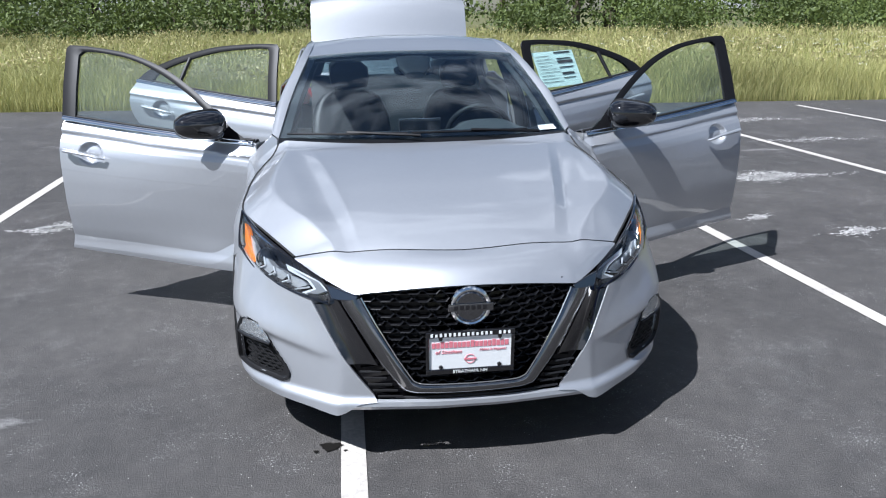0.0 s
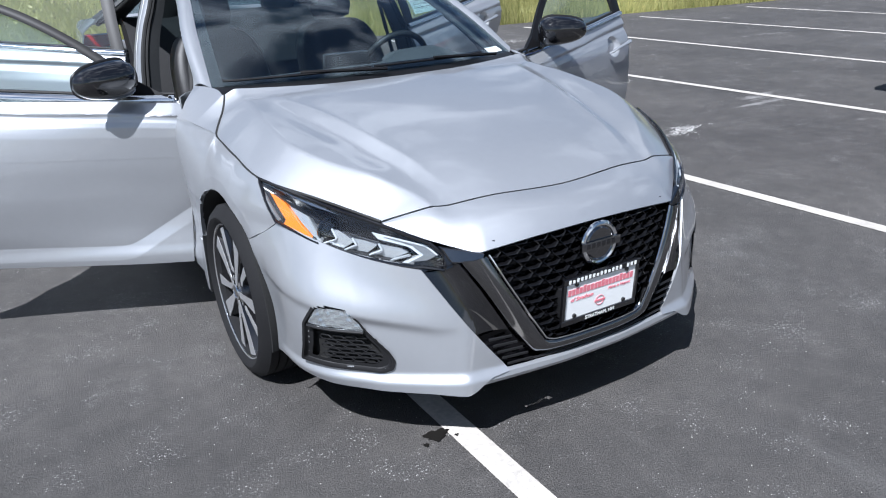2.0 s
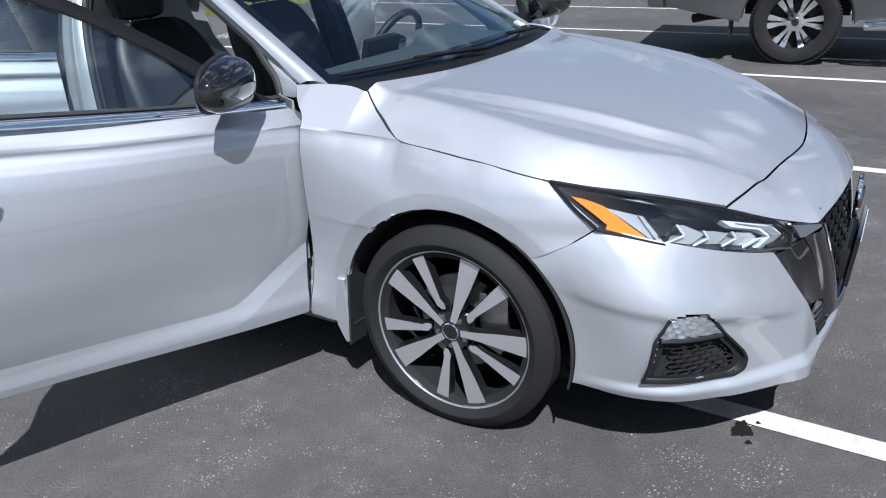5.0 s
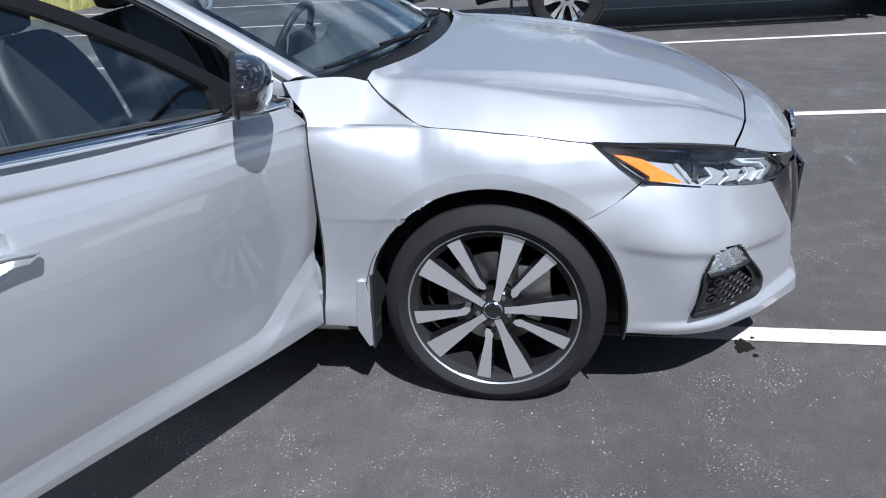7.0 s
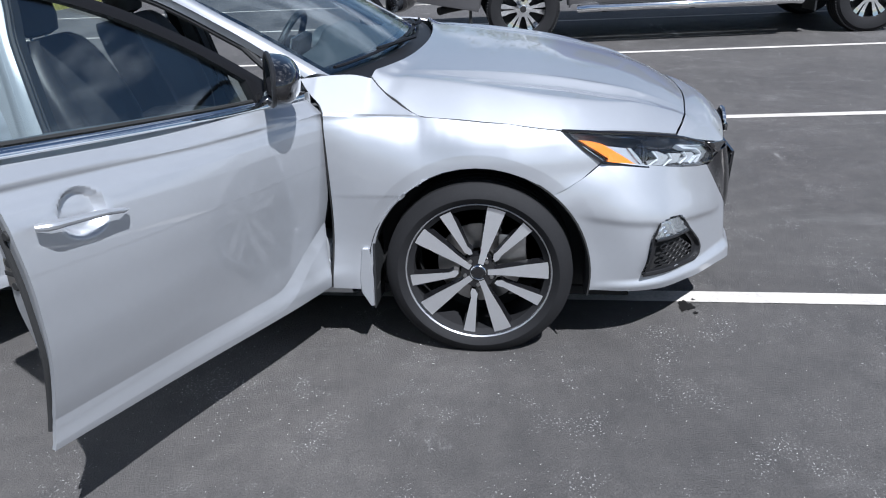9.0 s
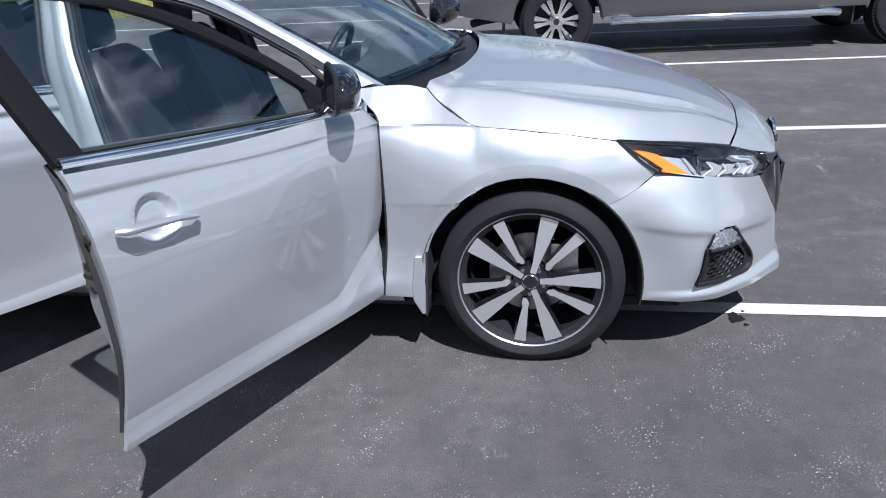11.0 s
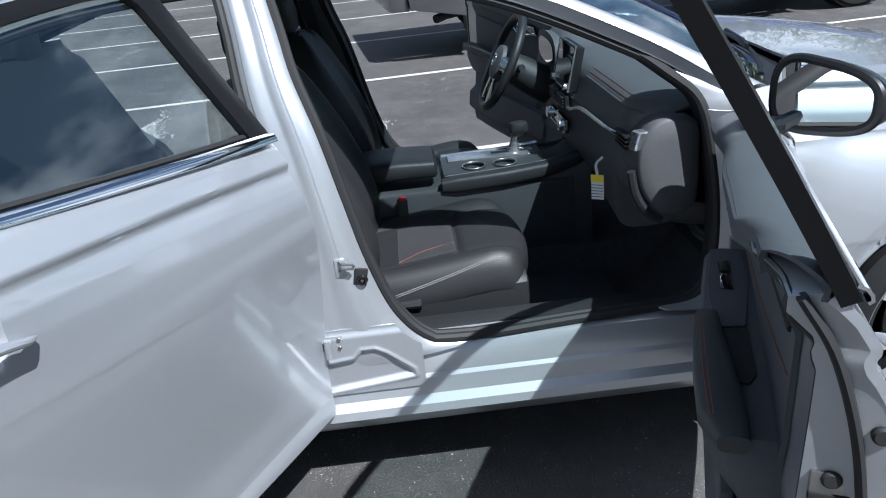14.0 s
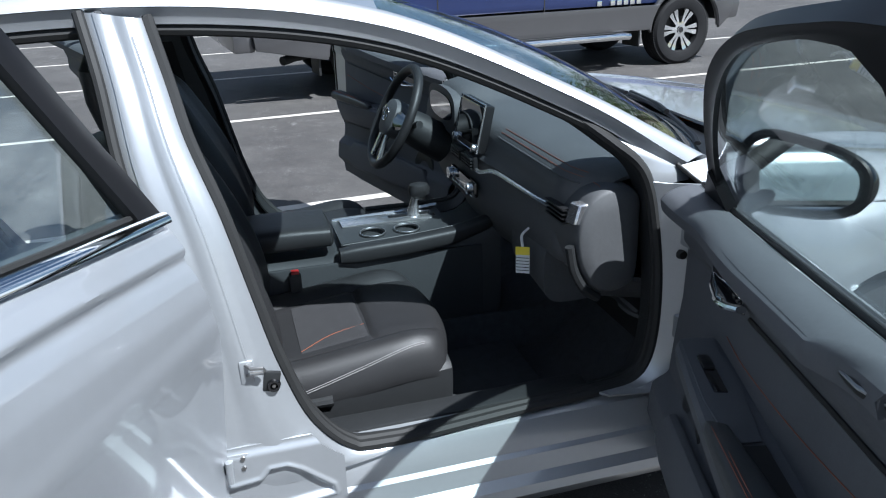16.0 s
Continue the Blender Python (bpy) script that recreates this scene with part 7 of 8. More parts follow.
# fittings on the inner sides of the front doors
for d in [o for o in bpy.data.objects if o.name.startswith("front_door")]:
    sx = 1 if sum(v.co.x for v in d.data.vertices) > 0 else -1
    m = swing(sx, HX, HY, OPEN_F)

    def inn(y, z, off=0.0):
        return (sx * (min(float(W(y, z)), 0.915) - 0.108 - 0.02 * float(sm((0.5 - z) / 0.2)) - off), y, z)
    part("handle_cup", moved(prism([inn(0.83, 0.872, 0.024), inn(0.955, 0.866, 0.024), inn(1.025, 0.882, 0.024), inn(1.015, 0.926, 0.024), inn(0.845, 0.914, 0.024)], (-sx * 0.003, 0, 0), 0.001), m), GLOSSBLACK, d, "dark handle cup")
    part("pull_handle", moved(tube(crv([inn(0.84, 0.886, 0.030), inn(0.895, 0.877, 0.042), inn(0.965, 0.877, 0.045), inn(1.028, 0.893, 0.032)], 16), [0.004] * 3 + [0.007] * 5 + [0.011] * 8, 8, flat=0.6), m), CHROME, d, "chrome inner door handle")
    # armrest: a ledge with a switch plate, then a pull cup and a soft pad
    sec = []
    for y, a_, zt in ((0.790, 0.775, 0.715), (0.805, 0.735, 0.732), (0.84, 0.722, 0.737), (1.00, 0.712, 0.738), (1.18, 0.704, 0.736), (1.30, 0.700, 0.735), (1.44, 0.704, 0.735), (1.50, 0.735, 0.730), (1.522, 0.785, 0.70)):
        sec.append([(sx * x, y, z) for x, z in ((0.83, zt), (a_ + 0.02, zt), (a_ + 0.006, zt - 0.004), (a_, zt - 0.014), (a_ + 0.006, zt - 0.05), (a_ + 0.03, zt - 0.11), (0.80, zt - 0.15), (0.83, zt - 0.15))])
    part("armrest", moved(loft(sec), m), DOORTRIM, d, "black moulded armrest")
    part("switch_plate", moved(prism([(sx * x, y, 0.7375) for x, y in ((0.732, 0.832), (0.795, 0.822), (0.800, 1.00), (0.783, 1.178), (0.732, 1.190), (0.722, 1.06))], (0, 0, 0.003), 0.001), m), DOORTRIM, d, "armrest switch plate")
    part("window_switch", moved(box(*sorted((sx * 0.746, sx * 0.770)), 0.905, 1.035, 0.7385, 0.7430, 0.002), m), GLOSSBLACK, d, "window switch")
    part("switch_key", moved(box(*sorted((sx * 0.748, sx * 0.768)), 0.908, 0.955, 0.742, 0.7475, 0.002), m), SATIN, d)
    part("pull_cup", moved(prism([(sx * x, y, 0.7375) for x, y in ((0.738, 1.195), (0.785, 1.188), (0.788, 1.34), (0.775, 1.37), (0.745, 1.36))], (0, 0, 0.002)), m), RUBBER, d, "dark pull cup")
    arm = [[(sx * (xc_ + x), y, zc + z) for x, z in superoval(24, w, h, 0.6)] for y, xc_, w, zc, h in ((1.135, 0.716, 0.010, 0.738, 0.008), (1.16, 0.718, 0.020, 0.742, 0.016), (1.24, 0.718, 0.024, 0.746, 0.020), (1.36, 0.724, 0.032, 0.747, 0.022), (1.48, 0.732, 0.034, 0.745, 0.022), (1.53, 0.745, 0.022, 0.738, 0.014))]
    part("armrest_pad", moved(loft(arm), m), CONSOLE, d, "padded door armrest")
    for dx_ in (0.0, 0.006):
        part("pad_stitch", moved(tube(crv([(sx * (0.706 + dx_), 1.17, 0.7575), (sx * (0.704 + dx_), 1.26, 0.766), (sx * (0.706 + dx_), 1.38, 0.768), (sx * (0.712 + dx_), 1.50, 0.766)], 20), 0.0009, 5), m), STITCH, d)
    part("panel_stitch", moved(tube(crv([inn(0.88, 0.772, 0.002), inn(1.0, 0.768, 0.002), inn(1.24, 0.793, 0.002), inn(1.50, 0.838, 0.002)], 24), 0.0010, 5), m), STITCH, d, "orange stitching")
    part("panel_groove", moved(tube(crv([inn(0.99, 0.858, 0.002), inn(1.2, 0.876, 0.002), inn(1.485, 0.899, 0.002)], 20), 0.005, 6), m), SATIN, d)
    part("door_pocket", moved(loft([[inn(y, zc + z, 0.030 + x) for x, z in superoval(20, 0.016, h, 0.5)] for y, zc, h in ((0.70, 0.44, 0.03), (0.74, 0.45, 0.065), (1.10, 0.455, 0.075), (1.36, 0.45, 0.07), (1.40, 0.44, 0.03))]), m), DOORTRIM, d, "black map pocket")
    part("speaker_grille", moved(lathe([(sx * 0.792, 0.0), (sx * 0.785, 0.07), (sx * 0.792, 0.08)], 30, "x", (0, 0.78, 0.52), False), m), PLASTIC, d)

# ---------- parked pickup truck ----------
def truck():
    t = thing("pickup_truck", "navy and grey crew-cab pickup truck parked on the asphalt", "truck")
    A = Vector((5.90, -0.02, 0.0))
    ang = math.atan2(-0.993, 0.118)
    M = Matrix.Translation(A) @ Matrix.Rotation(ang, 4, "Z") @ Matrix.Diagonal((1, -1, 1, 1))
    # local: x forward from the rear axle, y to the far side (0.0 is the near face)
    WBT, RW, HZ, WID = 4.02, 0.425, 0.415, 2.0

    def slab(name, outline, y0, y1, material, label="", bevel=0.02, lvl=None):
        bm = prism([(x, y0, z) for x, z in outline], (0, y1 - y0, 0), bevel, 2)
        return part(name, moved(bm, M), material, lvl or t, label)

    def arch(cx, r, a0=180, a1=0, n=14):
        return [(cx + r * math.cos(radians(a)), HZ + r * math.sin(radians(a))) for a in np.linspace(a0, a1, n)]
    # lower two-tone body with open arches
    rear_ = [(-1.27, 0.745)] + arch(0, 0.52, 141, 180, 8) + [(-1.25, 0.56)]
    mid_ = arch(0, 0.52, 39, 0, 8) + [(0.55, 0.46), (WBT - 0.55, 0.46)] + arch(WBT, 0.52, 180, 141, 8)
    nose_ = arch(WBT, 0.52, 39, 0, 8) + [(4.66, 0.52), (4.74, 0.66), (4.72, 0.745)]
    for low in (rear_, mid_, nose_):
        slab("lower_body", low, 0.0, 0.05, TRUCKGREY, "bronze-grey lower body", 0.01)
        slab("lower_body", low, -WID - 0.05, -WID, TRUCKGREY, "bronze-grey lower body", 0.01)
    for cx in (0.0, WBT):
        part("arch_flare", moved(tube([(x, 0.01, z) for x, z in arch(cx, 0.535, 176, 4, 24)], 0.035, 8), M), TRUCKGREY, t, "bronze-grey wheel arch flare")
    slab("underbody", [(-1.2, 0.55), (4.6, 0.50), (4.6, 0.84), (-1.2, 0.84)], -WID + 0.30, -0.30, LINER, "dark underbody")
    slab("upper_body", [(-1.27, 0.748)] + arch(0, 0.52, 140, 40) + arch(WBT, 0.52, 140, 40) + [(4.72, 0.748), (4.68, 1.10), (4.40, 1.20), (3.35, 1.28), (3.10, 1.30), (-1.27, 1.34)], -WID, 0.0, NAVY, "navy blue upper body", 0.05)
    slab("cab", [(3.30, 1.27), (2.55, 1.86), (2.30, 1.92), (0.95, 1.92), (0.72, 1.86), (0.62, 1.33)], -WID + 0.14, -0.14, NAVY, "navy cab", 0.05)
    for pts in ([(1.02, 1.36), (1.02, 1.80), (1.62, 1.82), (1.66, 1.34)], [(1.74, 1.34), (1.72, 1.82), (2.42, 1.80), (2.98, 1.33)]):
        slab("side_window", pts, -0.150, -0.128, SCREEN, "dark side window", 0.004)
    for x0 in (0.72, 2.03, 3.20):
        slab("door_seam", [(x0, 0.50), (x0 + 0.012, 0.50), (x0 + 0.012, 1.30), (x0, 1.30)], -0.02, 0.004, RUBBER, "", 0.0)
    slab("door_handle", [(1.50, 1.08), (1.66, 1.08), (1.66, 1.12), (1.50, 1.12)], 0.0, 0.03, CHROME, "chrome door handle", 0.008)
    slab("door_handle", [(2.55, 1.07), (2.71, 1.07), (2.71, 1.11), (2.55, 1.11)], 0.0, 0.03, CHROME, "", 0.008)
    for k in range(7):
        x = 3.29 - k * 0.092
        if k != 5:
            slab("badge_stroke", [(x, 0.765), (x + 0.064, 0.765), (x + 0.064, 0.825), (x, 0.825)], 0.0, 0.010, CHROME, "chrome badge", 0.003)
    slab("side_moulding", [(0.60, 0.60), (3.25, 0.60), (3.25, 0.645), (0.60, 0.645)], 0.0, 0.02, TRUCKGREY, "", 0.008)
    # chrome side step
    part("side_step", moved(tube([(0.62, 0.04, 0.40), (0.75, 0.09, 0.415), (3.05, 0.09, 0.415), (3.18, 0.04, 0.40)], 0.045, 12), M), CHROME, t, "chrome side step")
    part("step_pad", moved(box(0.85, 2.95, 0.06, 0.12, 0.452, 0.464, 0.004), M), PLASTIC, t, "black step pad")
    for x in (0.9, 1.9, 2.9):
        part("step_bracket", moved(box(x, x + 0.06, -0.25, 0.06, 0.36, 0.41, 0.005), M), LINER, t)
    # bumpers, exhaust, flaps
    slab("rear_bumper", [(-1.46, 0.54), (-1.24, 0.54), (-1.24, 0.76), (-1.46, 0.78)], -WID + 0.02, -0.02, TRUCKGREY, "grey rear step bumper", 0.03)
    slab("front_bumper", [(4.60, 0.50), (4.86, 0.52), (4.90, 0.72), (4.70, 0.80)], -WID + 0.02, -0.0, TRUCKGREY, "grey front bumper", 0.04)
    slab("grille", [(4.60, 0.80), (4.78, 0.82), (4.74, 1.10), (4.60, 1.12)], -WID + 0.35, -0.35, CHROME, "chrome front grille", 0.03)
    part("exhaust", moved(tube([(-0.55, -0.20, 0.48), (-0.85, -0.14, 0.45), (-0.98, -0.06, 0.43)], 0.045, 14), M), LINER, t, "dark exhaust tip")
    for x in (-0.62, WBT - 0.66):
        part("mud_flap", moved(box(x, x + 0.025, -0.34, -0.01, 0.26, 0.62, 0.006), M), PLASTIC, t, "black mud flap")
    slab("tail_lamp", [(-1.285, 0.92), (-1.10, 0.92), (-1.10, 1.26), (-1.285, 1.26)], -0.16, 0.008, mat("truck_red_lamp", (0.35, 0.01, 0.01), 0.15, coat=1), "red tail lamp", 0.02)
    part("door_mirror", moved(box(2.70, 2.88, 0.03, 0.25, 1.25, 1.55, 0.05, 3), M), GLOSSBLACK, t, "black towing mirror")
    # wheels
    for cx in (0.0, WBT):
        for near in (1, 0):
            y0 = -0.16 if near else -WID + 0.16
            sgn = 1 if near else -1
            prof = [(-0.13, 0.262), (-0.15, 0.32), (-0.145, 0.38), (-0.115, RW - 0.008)]
            tr = []
            for k in range(4):
                a = -0.11 + k * 0.056
                tr += [(a, RW), (a + 0.042, RW), (a + 0.044, RW - 0.012), (a + 0.054, RW - 0.012)]
            prof = prof + tr[:-2] + [(-o, r) for o, r in reversed(prof)] + [(0.10, 0.255), (-0.10, 0.255)]
            W_ = part("wheel", moved(lathe([(o + y0, r) for o, r in prof], 64, "y", (cx, 0, HZ)), M), TYRE, t, "chrome truck wheel with all-terrain tyre")
            blocks = []
            for k in range(84):
                a = 2 * math.pi * k / 84
                blocks.append(moved(box(-0.009, 0.009, -0.022, 0.028, -0.012, 0.004), Matrix.Translation((cx, y0 + sgn * 0.10, HZ)) @ Matrix.Rotation(a, 4, "Y") @ Matrix.Translation((0, 0, RW - 0.004)) @ Matrix.Rotation(radians(25), 4, "Z")))
            part("tread_lug", moved(join(*blocks), M), TYRE, W_)["kind"] = "stuff"
            f = y0 + sgn * 0.115
            part("rim", moved(lathe([(f, 0.272), (f - sgn * 0.01, 0.262), (f - sgn * 0.07, 0.255), (f - sgn * 0.16, 0.25), (f - sgn * 0.16, 0.266), (f - sgn * 0.02, 0.272)], 56, "y", (cx, 0, HZ)), M), CHROME, W_, "chrome rim")
            part("rim_back", moved(lathe([(f - sgn * 0.09, 0.0), (f - sgn * 0.09, 0.252), (f - sgn * 0.10, 0.252)], 40, "y", (cx, 0, HZ), False), M), LINER, W_)
            for k in range(12):
                a = 2 * math.pi * (k + 0.5) / 12 + (0.09 if k % 2 else -0.09)
                sp = [(0.07, 0.016, -0.012), (0.15, 0.017, -0.02), (0.225, 0.028, -0.012), (0.262, 0.026, -0.006)]
                v, fc = [], []
                for r, w, d_ in sp:
                    for e in (-1, 1):
                        for dd in (0, -0.03):
                            v.append((cx + r * math.cos(a) - e * w * math.sin(a), f + sgn * (d_ + dd), HZ + r * math.sin(a) + e * w * math.cos(a)))
                for i in range(3):
                    b = 4 * i
                    fc += [(b, b + 4, b + 6, b + 2), (b + 1, b + 3, b + 7, b + 5), (b, b + 1, b + 5, b + 4), (b + 2, b + 6, b + 7, b + 3)]
                fc += [(0, 2, 3, 1), (12, 13, 15, 14)]
                part("spoke", moved(raw(v, fc), M), CHROME, W_)
            part("hub", moved(lathe([(f + sgn * 0.004, 0.0), (f + sgn * 0.002, 0.045), (f - sgn * 0.01, 0.05), (f - sgn * 0.012, 0.085), (f - sgn * 0.05, 0.09)], 32, "y", (cx, 0, HZ), False), M), CHROME, W_, "chrome hub")
            part("hub_cap", moved(lathe([(f + sgn * 0.007, 0.0), (f + sgn * 0.006, 0.036), (f, 0.038)], 24, "y", (cx, 0, HZ), False), M), GLOSSBLACK, W_)
            part("wheel_well", moved(box(cx - 0.5, cx + 0.5, y0 - sgn * 0.24 - 0.01, y0 - sgn * 0.24 + 0.01, 0.45, 0.85), M), LINER, W_)
    return t


truck()

# ---------- meadow and woods ----------
def leaf_mat(name, lo, hi, rough=0.6, trans=0.25):
    m = bpy.data.materials.new(name)
    m.use_nodes = True
    n, l = m.node_tree.nodes, m.node_tree.links
    b = n["Principled BSDF"]
    g_ = n.new("ShaderNodeNewGeometry")
    r = n.new("ShaderNodeValToRGB")
    r.color_ramp.elements[0].color, r.color_ramp.elements[1].color = (*lo, 1), (*hi, 1)
    l.new(g_.outputs["Random Per Island"], r.inputs[0])
    co = n.new("ShaderNodeTexCoord")
    t = n.new("ShaderNodeTexNoise")
    t.inputs["Scale"].default_value, t.inputs["Detail"].default_value = 0.35, 3
    l.new(co.outputs["Object"], t.inputs["Vector"])
    mr = n.new("ShaderNodeMapRange")
    mr.inputs["From Min"].default_value, mr.inputs["From Max"].default_value = 0.3, 0.7
    mr.inputs["To Min"].default_value, mr.inputs["To Max"].default_value = 0.7, 1.3
    l.new(t.outputs["Fac"], mr.inputs["Value"])
    mx = n.new("ShaderNodeMix"); mx.data_type = "RGBA"; mx.blend_type = "MULTIPLY"; mx.inputs["Factor"].default_value = 1
    l.new(r.outputs["Color"], mx.inputs["A"]); l.new(mr.outputs["Result"], mx.inputs["B"])
    l.new(mx.outputs["Result"], b.inputs["Base Color"])
    b.inputs["Roughness"].default_value = rough
    tr = n.new("ShaderNodeBsdfTranslucent")
    l.new(mx.outputs["Result"], tr.inputs["Color"])
    ms = n.new("ShaderNodeMixShader"); ms.inputs[0].default_value = trans
    l.new(b.outputs[0], ms.inputs[1]); l.new(tr.outputs[0], ms.inputs[2])
    l.new(ms.outputs[0], n["Material Output"].inputs["Surface"])
    return m


def stuff_mesh(name, verts, faces, material, label, category):
    me = bpy.data.meshes.new(name)
    me.from_pydata(verts, [], faces)
    me.materials.append(material)
    return tagged(new(name, me), label, category, kind="stuff")


rng = np.random.default_rng(4)
GREEN = leaf_mat("meadow_grass", (0.24, 0.265, 0.085), (0.52, 0.48, 0.20), trans=0.35)
STRAW = leaf_mat("seed_heads", (0.34, 0.30, 0.13), (0.50, 0.45, 0.22), trans=0.3)
FLOWER = leaf_mat("white_umbels", (0.60, 0.60, 0.52), (0.75, 0.75, 0.68), trans=0.2)
LEAF = leaf_mat("shrub_leaves", (0.06, 0.09, 0.02), (0.14, 0.18, 0.045), trans=0.3)
DARKLEAF = leaf_mat("wood_leaves", (0.03, 0.055, 0.014), (0.09, 0.13, 0.03), trans=0.25)
BARK = mat("bark", (0.09, 0.07, 0.05), 0.9, vary=0.3, bump=0.8, bscale=30)


def blades(n, xr, depth, hgt, wid, lean=0.3):
    """Bent, tapered blades that stand on the ground past the edge of the asphalt."""
    x = rng.uniform(*xr, n)
    d = depth[0] + (depth[1] - depth[0]) * rng.uniform(0, 1, n) ** 1.4
    y = 10.25 - 0.085 * x + d
    h = rng.uniform(*hgt, n) * (0.75 + 0.25 * np.sin(x * 0.7 + y * 0.5) * np.sin(x * 0.31 - y * 0.4 + 1)) * np.clip(0.35 + d / 1.2, 0, 1)
    a, w = rng.uniform(0, 2 * math.pi, n), rng.uniform(*wid, n) * (1 + d / 14)
    lx, ly = rng.normal(0, lean, n) * h, rng.normal(0, lean, n) * h
    cx, cy = np.cos(a) * w, np.sin(a) * w
    v = np.zeros((n, 5, 3))
    v[:, 0] = np.stack([x - cx, y - cy, np.full(n, -0.03)], 1)
    v[:, 1] = np.stack([x + cx, y + cy, np.full(n, -0.03)], 1)
    v[:, 2] = np.stack([x + cx * 0.7 + lx * 0.3, y + cy * 0.7 + ly * 0.3, h * 0.6], 1)
    v[:, 3] = np.stack([x - cx * 0.7 + lx * 0.3, y - cy * 0.7 + ly * 0.3, h * 0.6], 1)
    v[:, 4] = np.stack([x + lx, y + ly, h], 1)
    i = np.arange(n)[:, None] * 5
    return v.reshape(-1, 3).tolist(), (i + [0, 1, 2, 3]).tolist() + (i + [3, 2, 4]).tolist(), np.stack([x + lx, y + ly, h], 1)


v, f, _ = blades(95000, (-13, 17), (0.0, 5.0), (0.45, 0.95), (0.0025, 0.006))
stuff_mesh("meadow_grass", v, f, GREEN, "tall yellow-green meadow grass beside the asphalt", "grass")
v, f, _ = blades(75000, (-26, 34), (4.5, 30.0), (0.7, 1.05), (0.005, 0.012))
stuff_mesh("meadow_grass", v, f, GREEN, "tall yellow-green meadow grass beside the asphalt", "grass")


def cards(centres, size, tilt=1.0):
    """Small four-cornered leaves round given points."""
    c = np.asarray(centres, float)
    n = len(c)
    a = rng.normal(0, 1, (n, 3)); a /= np.linalg.norm(a, axis=1, keepdims=True)
    b = np.cross(a, rng.normal(0, 1, (n, 3))); b /= np.linalg.norm(b, axis=1, keepdims=True)
    s = rng.uniform(*size, n)[:, None]
    v = np.stack([c - a * s, c + b * s * 0.5, c + a * s, c - b * s * 0.5], 1)
    return v.reshape(-1, 3).tolist(), (np.arange(n)[:, None] * 4 + [0, 1, 2, 3]).tolist()


_, _, tips = blades(15000, (-20, 26), (0.6, 22.0), (0.75, 1.15), (0.004, 0.008))
heads = np.repeat(tips, 2, 0) + rng.normal(0, 0.035, (len(tips) * 2, 3))
v, f = cards(heads, (0.012, 0.045))
stuff_mesh("seed_heads", v, f, STRAW, "pale dry seed heads over the meadow", "grass")
c = np.stack([rng.uniform(3, 22, 220), np.zeros(220), rng.uniform(0.55, 0.95, 220)], 1)
c[:, 1] = 10.25 - 0.085 * c[:, 0] + rng.uniform(0.5, 10, 220)
pts = np.repeat(c, 10, 0) + rng.normal(0, 1, (2200, 3)) * [0.04, 0.04, 0.008]
v, f = cards(pts, (0.008, 0.018))
stuff_mesh("wild_flowers", v, f, FLOWER, "white wild flower heads in the meadow", "flowers")


def shrub(c, r, h, n):
    """Leaf places on uneven lobes."""
    lobes = rng.normal(0, 1, (9, 3)) * [r * 0.5, r * 0.5, h * 0.22] + [0, 0, h * 0.5]
    k = rng.integers(0, 9, n)
    d = rng.normal(0, 1, (n, 3)); d /= np.linalg.norm(d, axis=1, keepdims=True)
    rad = rng.uniform(0.55, 1.05, (n, 1)) ** 0.5
    p = lobes[k] + d * rad * [r * 0.5, r * 0.5, h * 0.30]
    p[:, 2] = np.clip(p[:, 2], 0.05, None)
    return p + c


lv, dv = [], []
for k in range(90):
    x = rng.uniform(-34, 42)
    y = rng.uniform(30, 42) - 0.03 * x
    s = rng.uniform(0.7, 1.5)
    lv.append(shrub((x, y, 0), 1.6 * s, 2.2 * s, 950))
v, f = cards(np.vstack(lv), (0.045, 0.13))
stuff_mesh("shrubs", v, f, LEAF, "green shrubs along the far side of the meadow", "shrubs")
trunks = []
for k in range(170):
    if k < 115:
        x, y = rng.uniform(-55, 70), rng.uniform(42, 58)
    else:
        x, y = rng.uniform(62, 80), rng.uniform(-70, 50)
    s = rng.uniform(0.8, 1.5)
    dv.append(shrub((x, y, rng.uniform(0, 1.6)), 3.4 * s, 8.5 * s, 1000))
    trunks.append(tube([(x, y, -0.05), (x + 0.1, y, 3 * s), (x + rng.uniform(-0.4, 0.4), y, 8.0 * s)], [0.22 * s, 0.15 * s, 0.04], 6))
    for q in range(3):
        a = rng.uniform(0, 6.28)
        trunks.append(tube([(x, y, (2.5 + q) * s), (x + math.cos(a) * 1.6 * s, y + math.sin(a) * 1.6 * s, (4.5 + q) * s)], [0.09 * s, 0.03], 5))
v, f = cards(np.vstack(dv), (0.12, 0.30))
stuff_mesh("wood_crowns", v, f, DARKLEAF, "dense dark green woods beyond the meadow", "trees")
tagged(link("wood_trunks", join(*trunks), BARK), "brown trunks and limbs of the far woods", "trees", kind="stuff")

# oil spots and grit on the asphalt
OIL = mat("oil_stain", (0.012, 0.011, 0.010), 0.35)
spots = []
for cx, cy, r, k in ((-0.518, -0.808, 0.040, 0.7), (-0.575, -0.838, 0.009, 1.0), (-0.462, -0.846, 0.007, 1.0)):
    a_ = np.linspace(0, 2 * math.pi, 72, endpoint=False)
    rr = r * (1 + 0.20 * np.sin(3 * a_ + 0.6) + 0.12 * np.sin(7 * a_ + 2.0) + 0.06 * np.sin(13 * a_) + 0.03 * np.sin(23 * a_ + 1))
    spots.append(raw([(cx + q * math.cos(t), cy + k * q * math.sin(t), 0.0055) for q, t in zip(rr, a_)], [tuple(range(72))]))
tagged(link("oil_stain", join(*spots), OIL, recalc=False), "small dark wet drip stain on the asphalt", "stain", kind="structure")
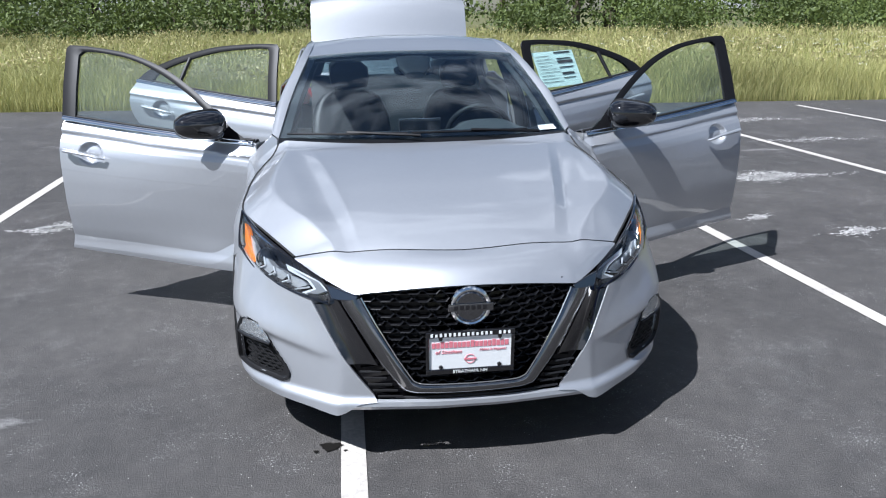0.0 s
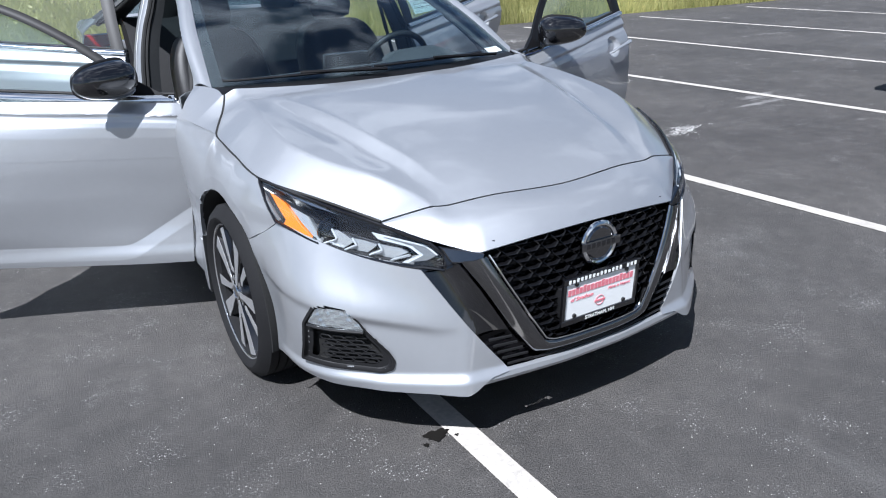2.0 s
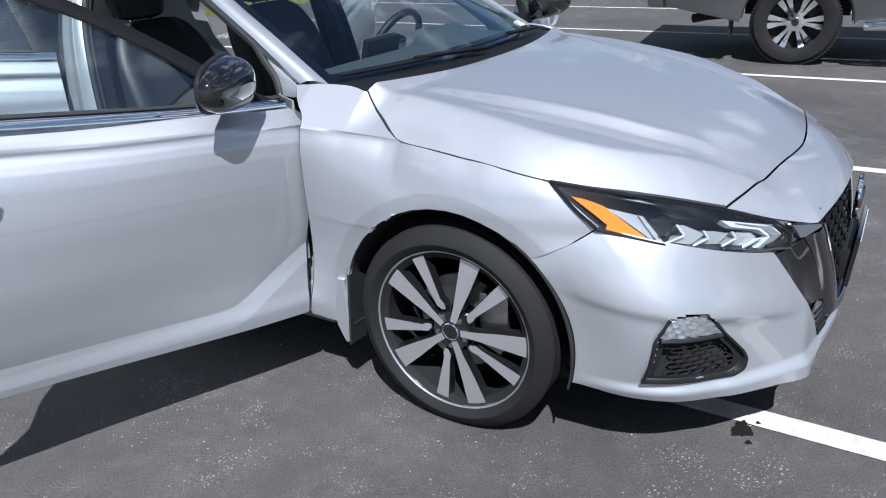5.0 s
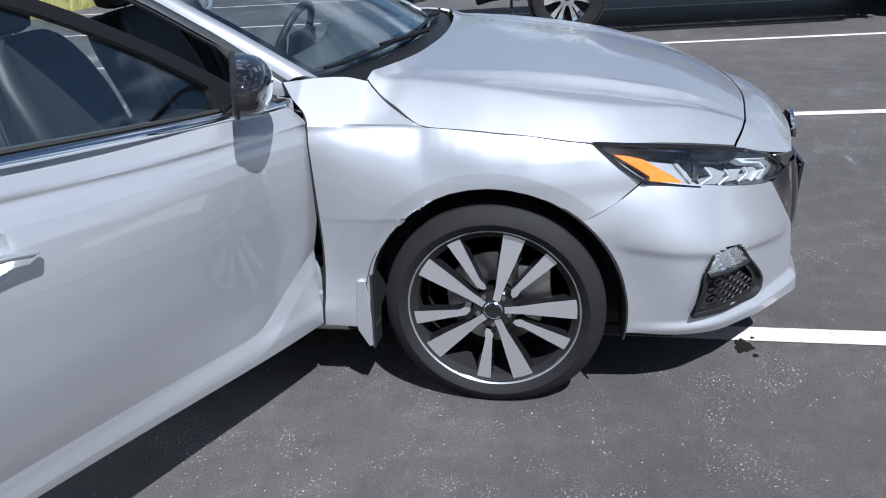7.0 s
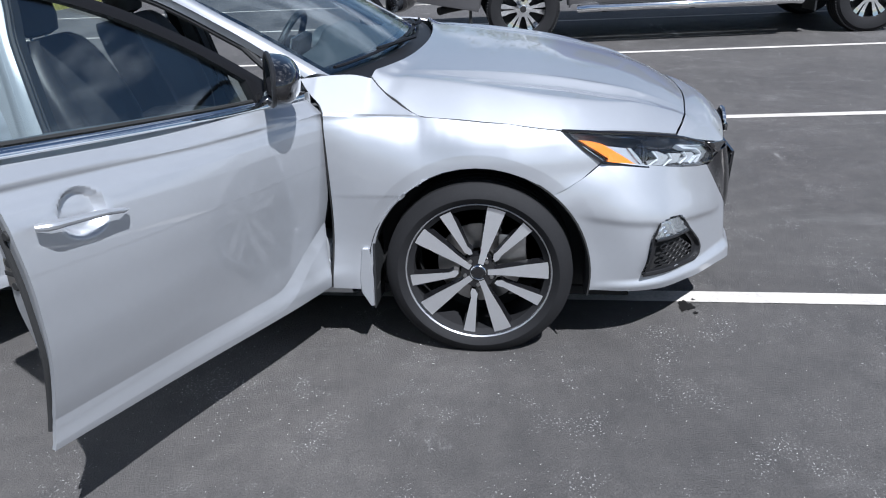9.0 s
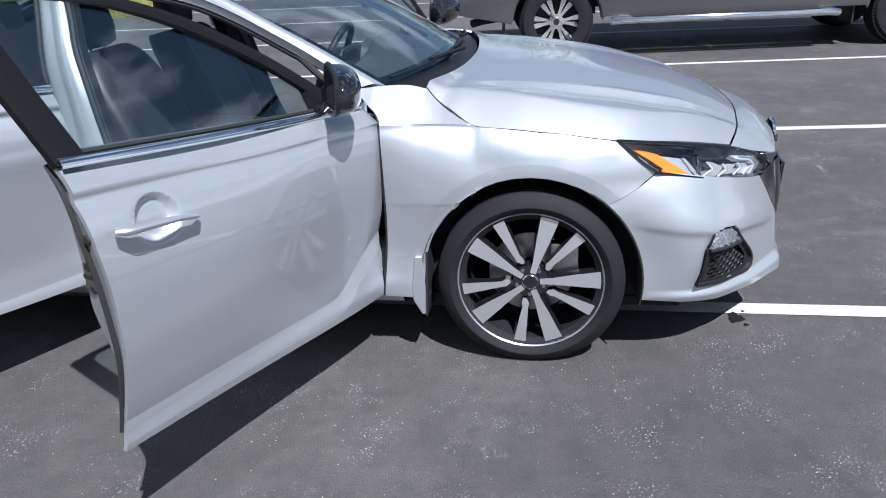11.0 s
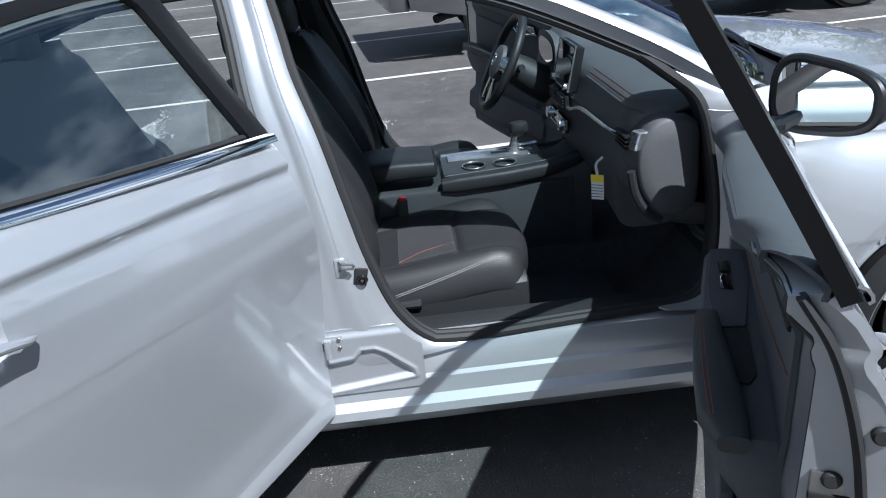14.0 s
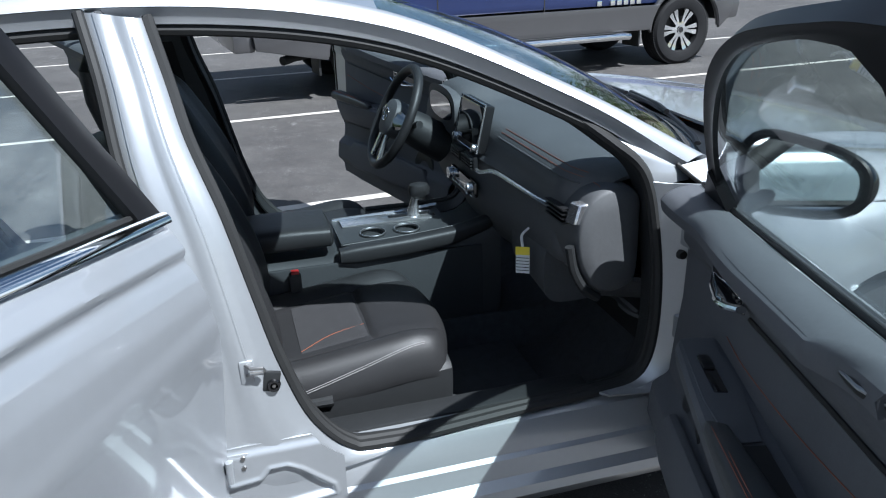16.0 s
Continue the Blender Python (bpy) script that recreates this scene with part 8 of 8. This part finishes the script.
GRIT = mat("pale_grit", (0.50, 0.49, 0.46), 0.8, vary=0.2)
g_ = []
N = 5200
cl = rng.uniform(0, 1, (140, 2)) * [7.0, 6.6] + [-4.2, -3.3]
k_ = rng.integers(0, 140, N)
x = np.where(rng.uniform(0, 1, N) < 0.65, cl[k_, 0] + rng.normal(0, 0.10, N), rng.uniform(-4.2, 2.8, N))
y = np.where(rng.uniform(0, 1, N) < 0.65, cl[k_, 1] + rng.normal(0, 0.07, N), rng.uniform(-3.3, 3.3, N))
s = rng.uniform(0.0010, 0.0026, N)
v, f = [], []
for i in range(N):
    b = len(v)
    for k in range(4):
        a = k * math.pi / 2 + rng.uniform(-0.4, 0.4)
        v.append((x[i] + s[i] * math.cos(a), y[i] + s[i] * math.sin(a), 0.001))
    v.append((x[i], y[i], 0.001 + s[i] * 0.8))
    f += [(b, b + 1, b + 4), (b + 1, b + 2, b + 4), (b + 2, b + 3, b + 4), (b + 3, b, b + 4)]
stuff_mesh("grit", v, f, GRIT, "tiny pale grit scattered over the asphalt", "grit")

# chalky white smears on the stalls
CHALK = mat("white_chalk", (0.58, 0.57, 0.55), 0.9, vary=0.15)
v, f = [], []
for cx, cy, rx, ry, n in ((3.70, 3.62, 0.42, 0.10, 1600), (5.6, 7.45, 0.7, 0.10, 600), (5.45, 5.6, 0.6, 0.08, 400), (3.37, 1.65, 0.14, 0.05, 300), (-2.74, 2.72, 0.14, 0.07, 700), (2.85, 2.16, 0.10, 0.04, 120)):
    dx_ = np.where(rng.uniform(0, 1, n) < 0.6, rng.normal(0, 0.45, n), rng.normal(0, 1.0, n)) * rx
    dy_ = rng.normal(0, 1, n) * ry * (0.35 + 0.65 * np.exp(-(dx_ / rx) ** 2)) + 0.05 * np.sin(dx_ * 7)
    w_, h_ = rng.uniform(0.006, 0.028, n), rng.uniform(0.002, 0.007, n)
    for i in range(n):
        b = len(v)
        x_, y_ = cx + dx_[i], cy + dy_[i]
        v += [(x_ - w_[i], y_, 0.0025), (x_, y_ - h_[i], 0.0025), (x_ + w_[i], y_ + 0.3 * h_[i], 0.0025), (x_ + 0.2 * w_[i], y_ + h_[i], 0.0025)]
        f.append((b, b + 1, b + 2, b + 3))
stuff_mesh("chalk_smears", v, f, CHALK, "thin white chalky smears on the asphalt", "stain")
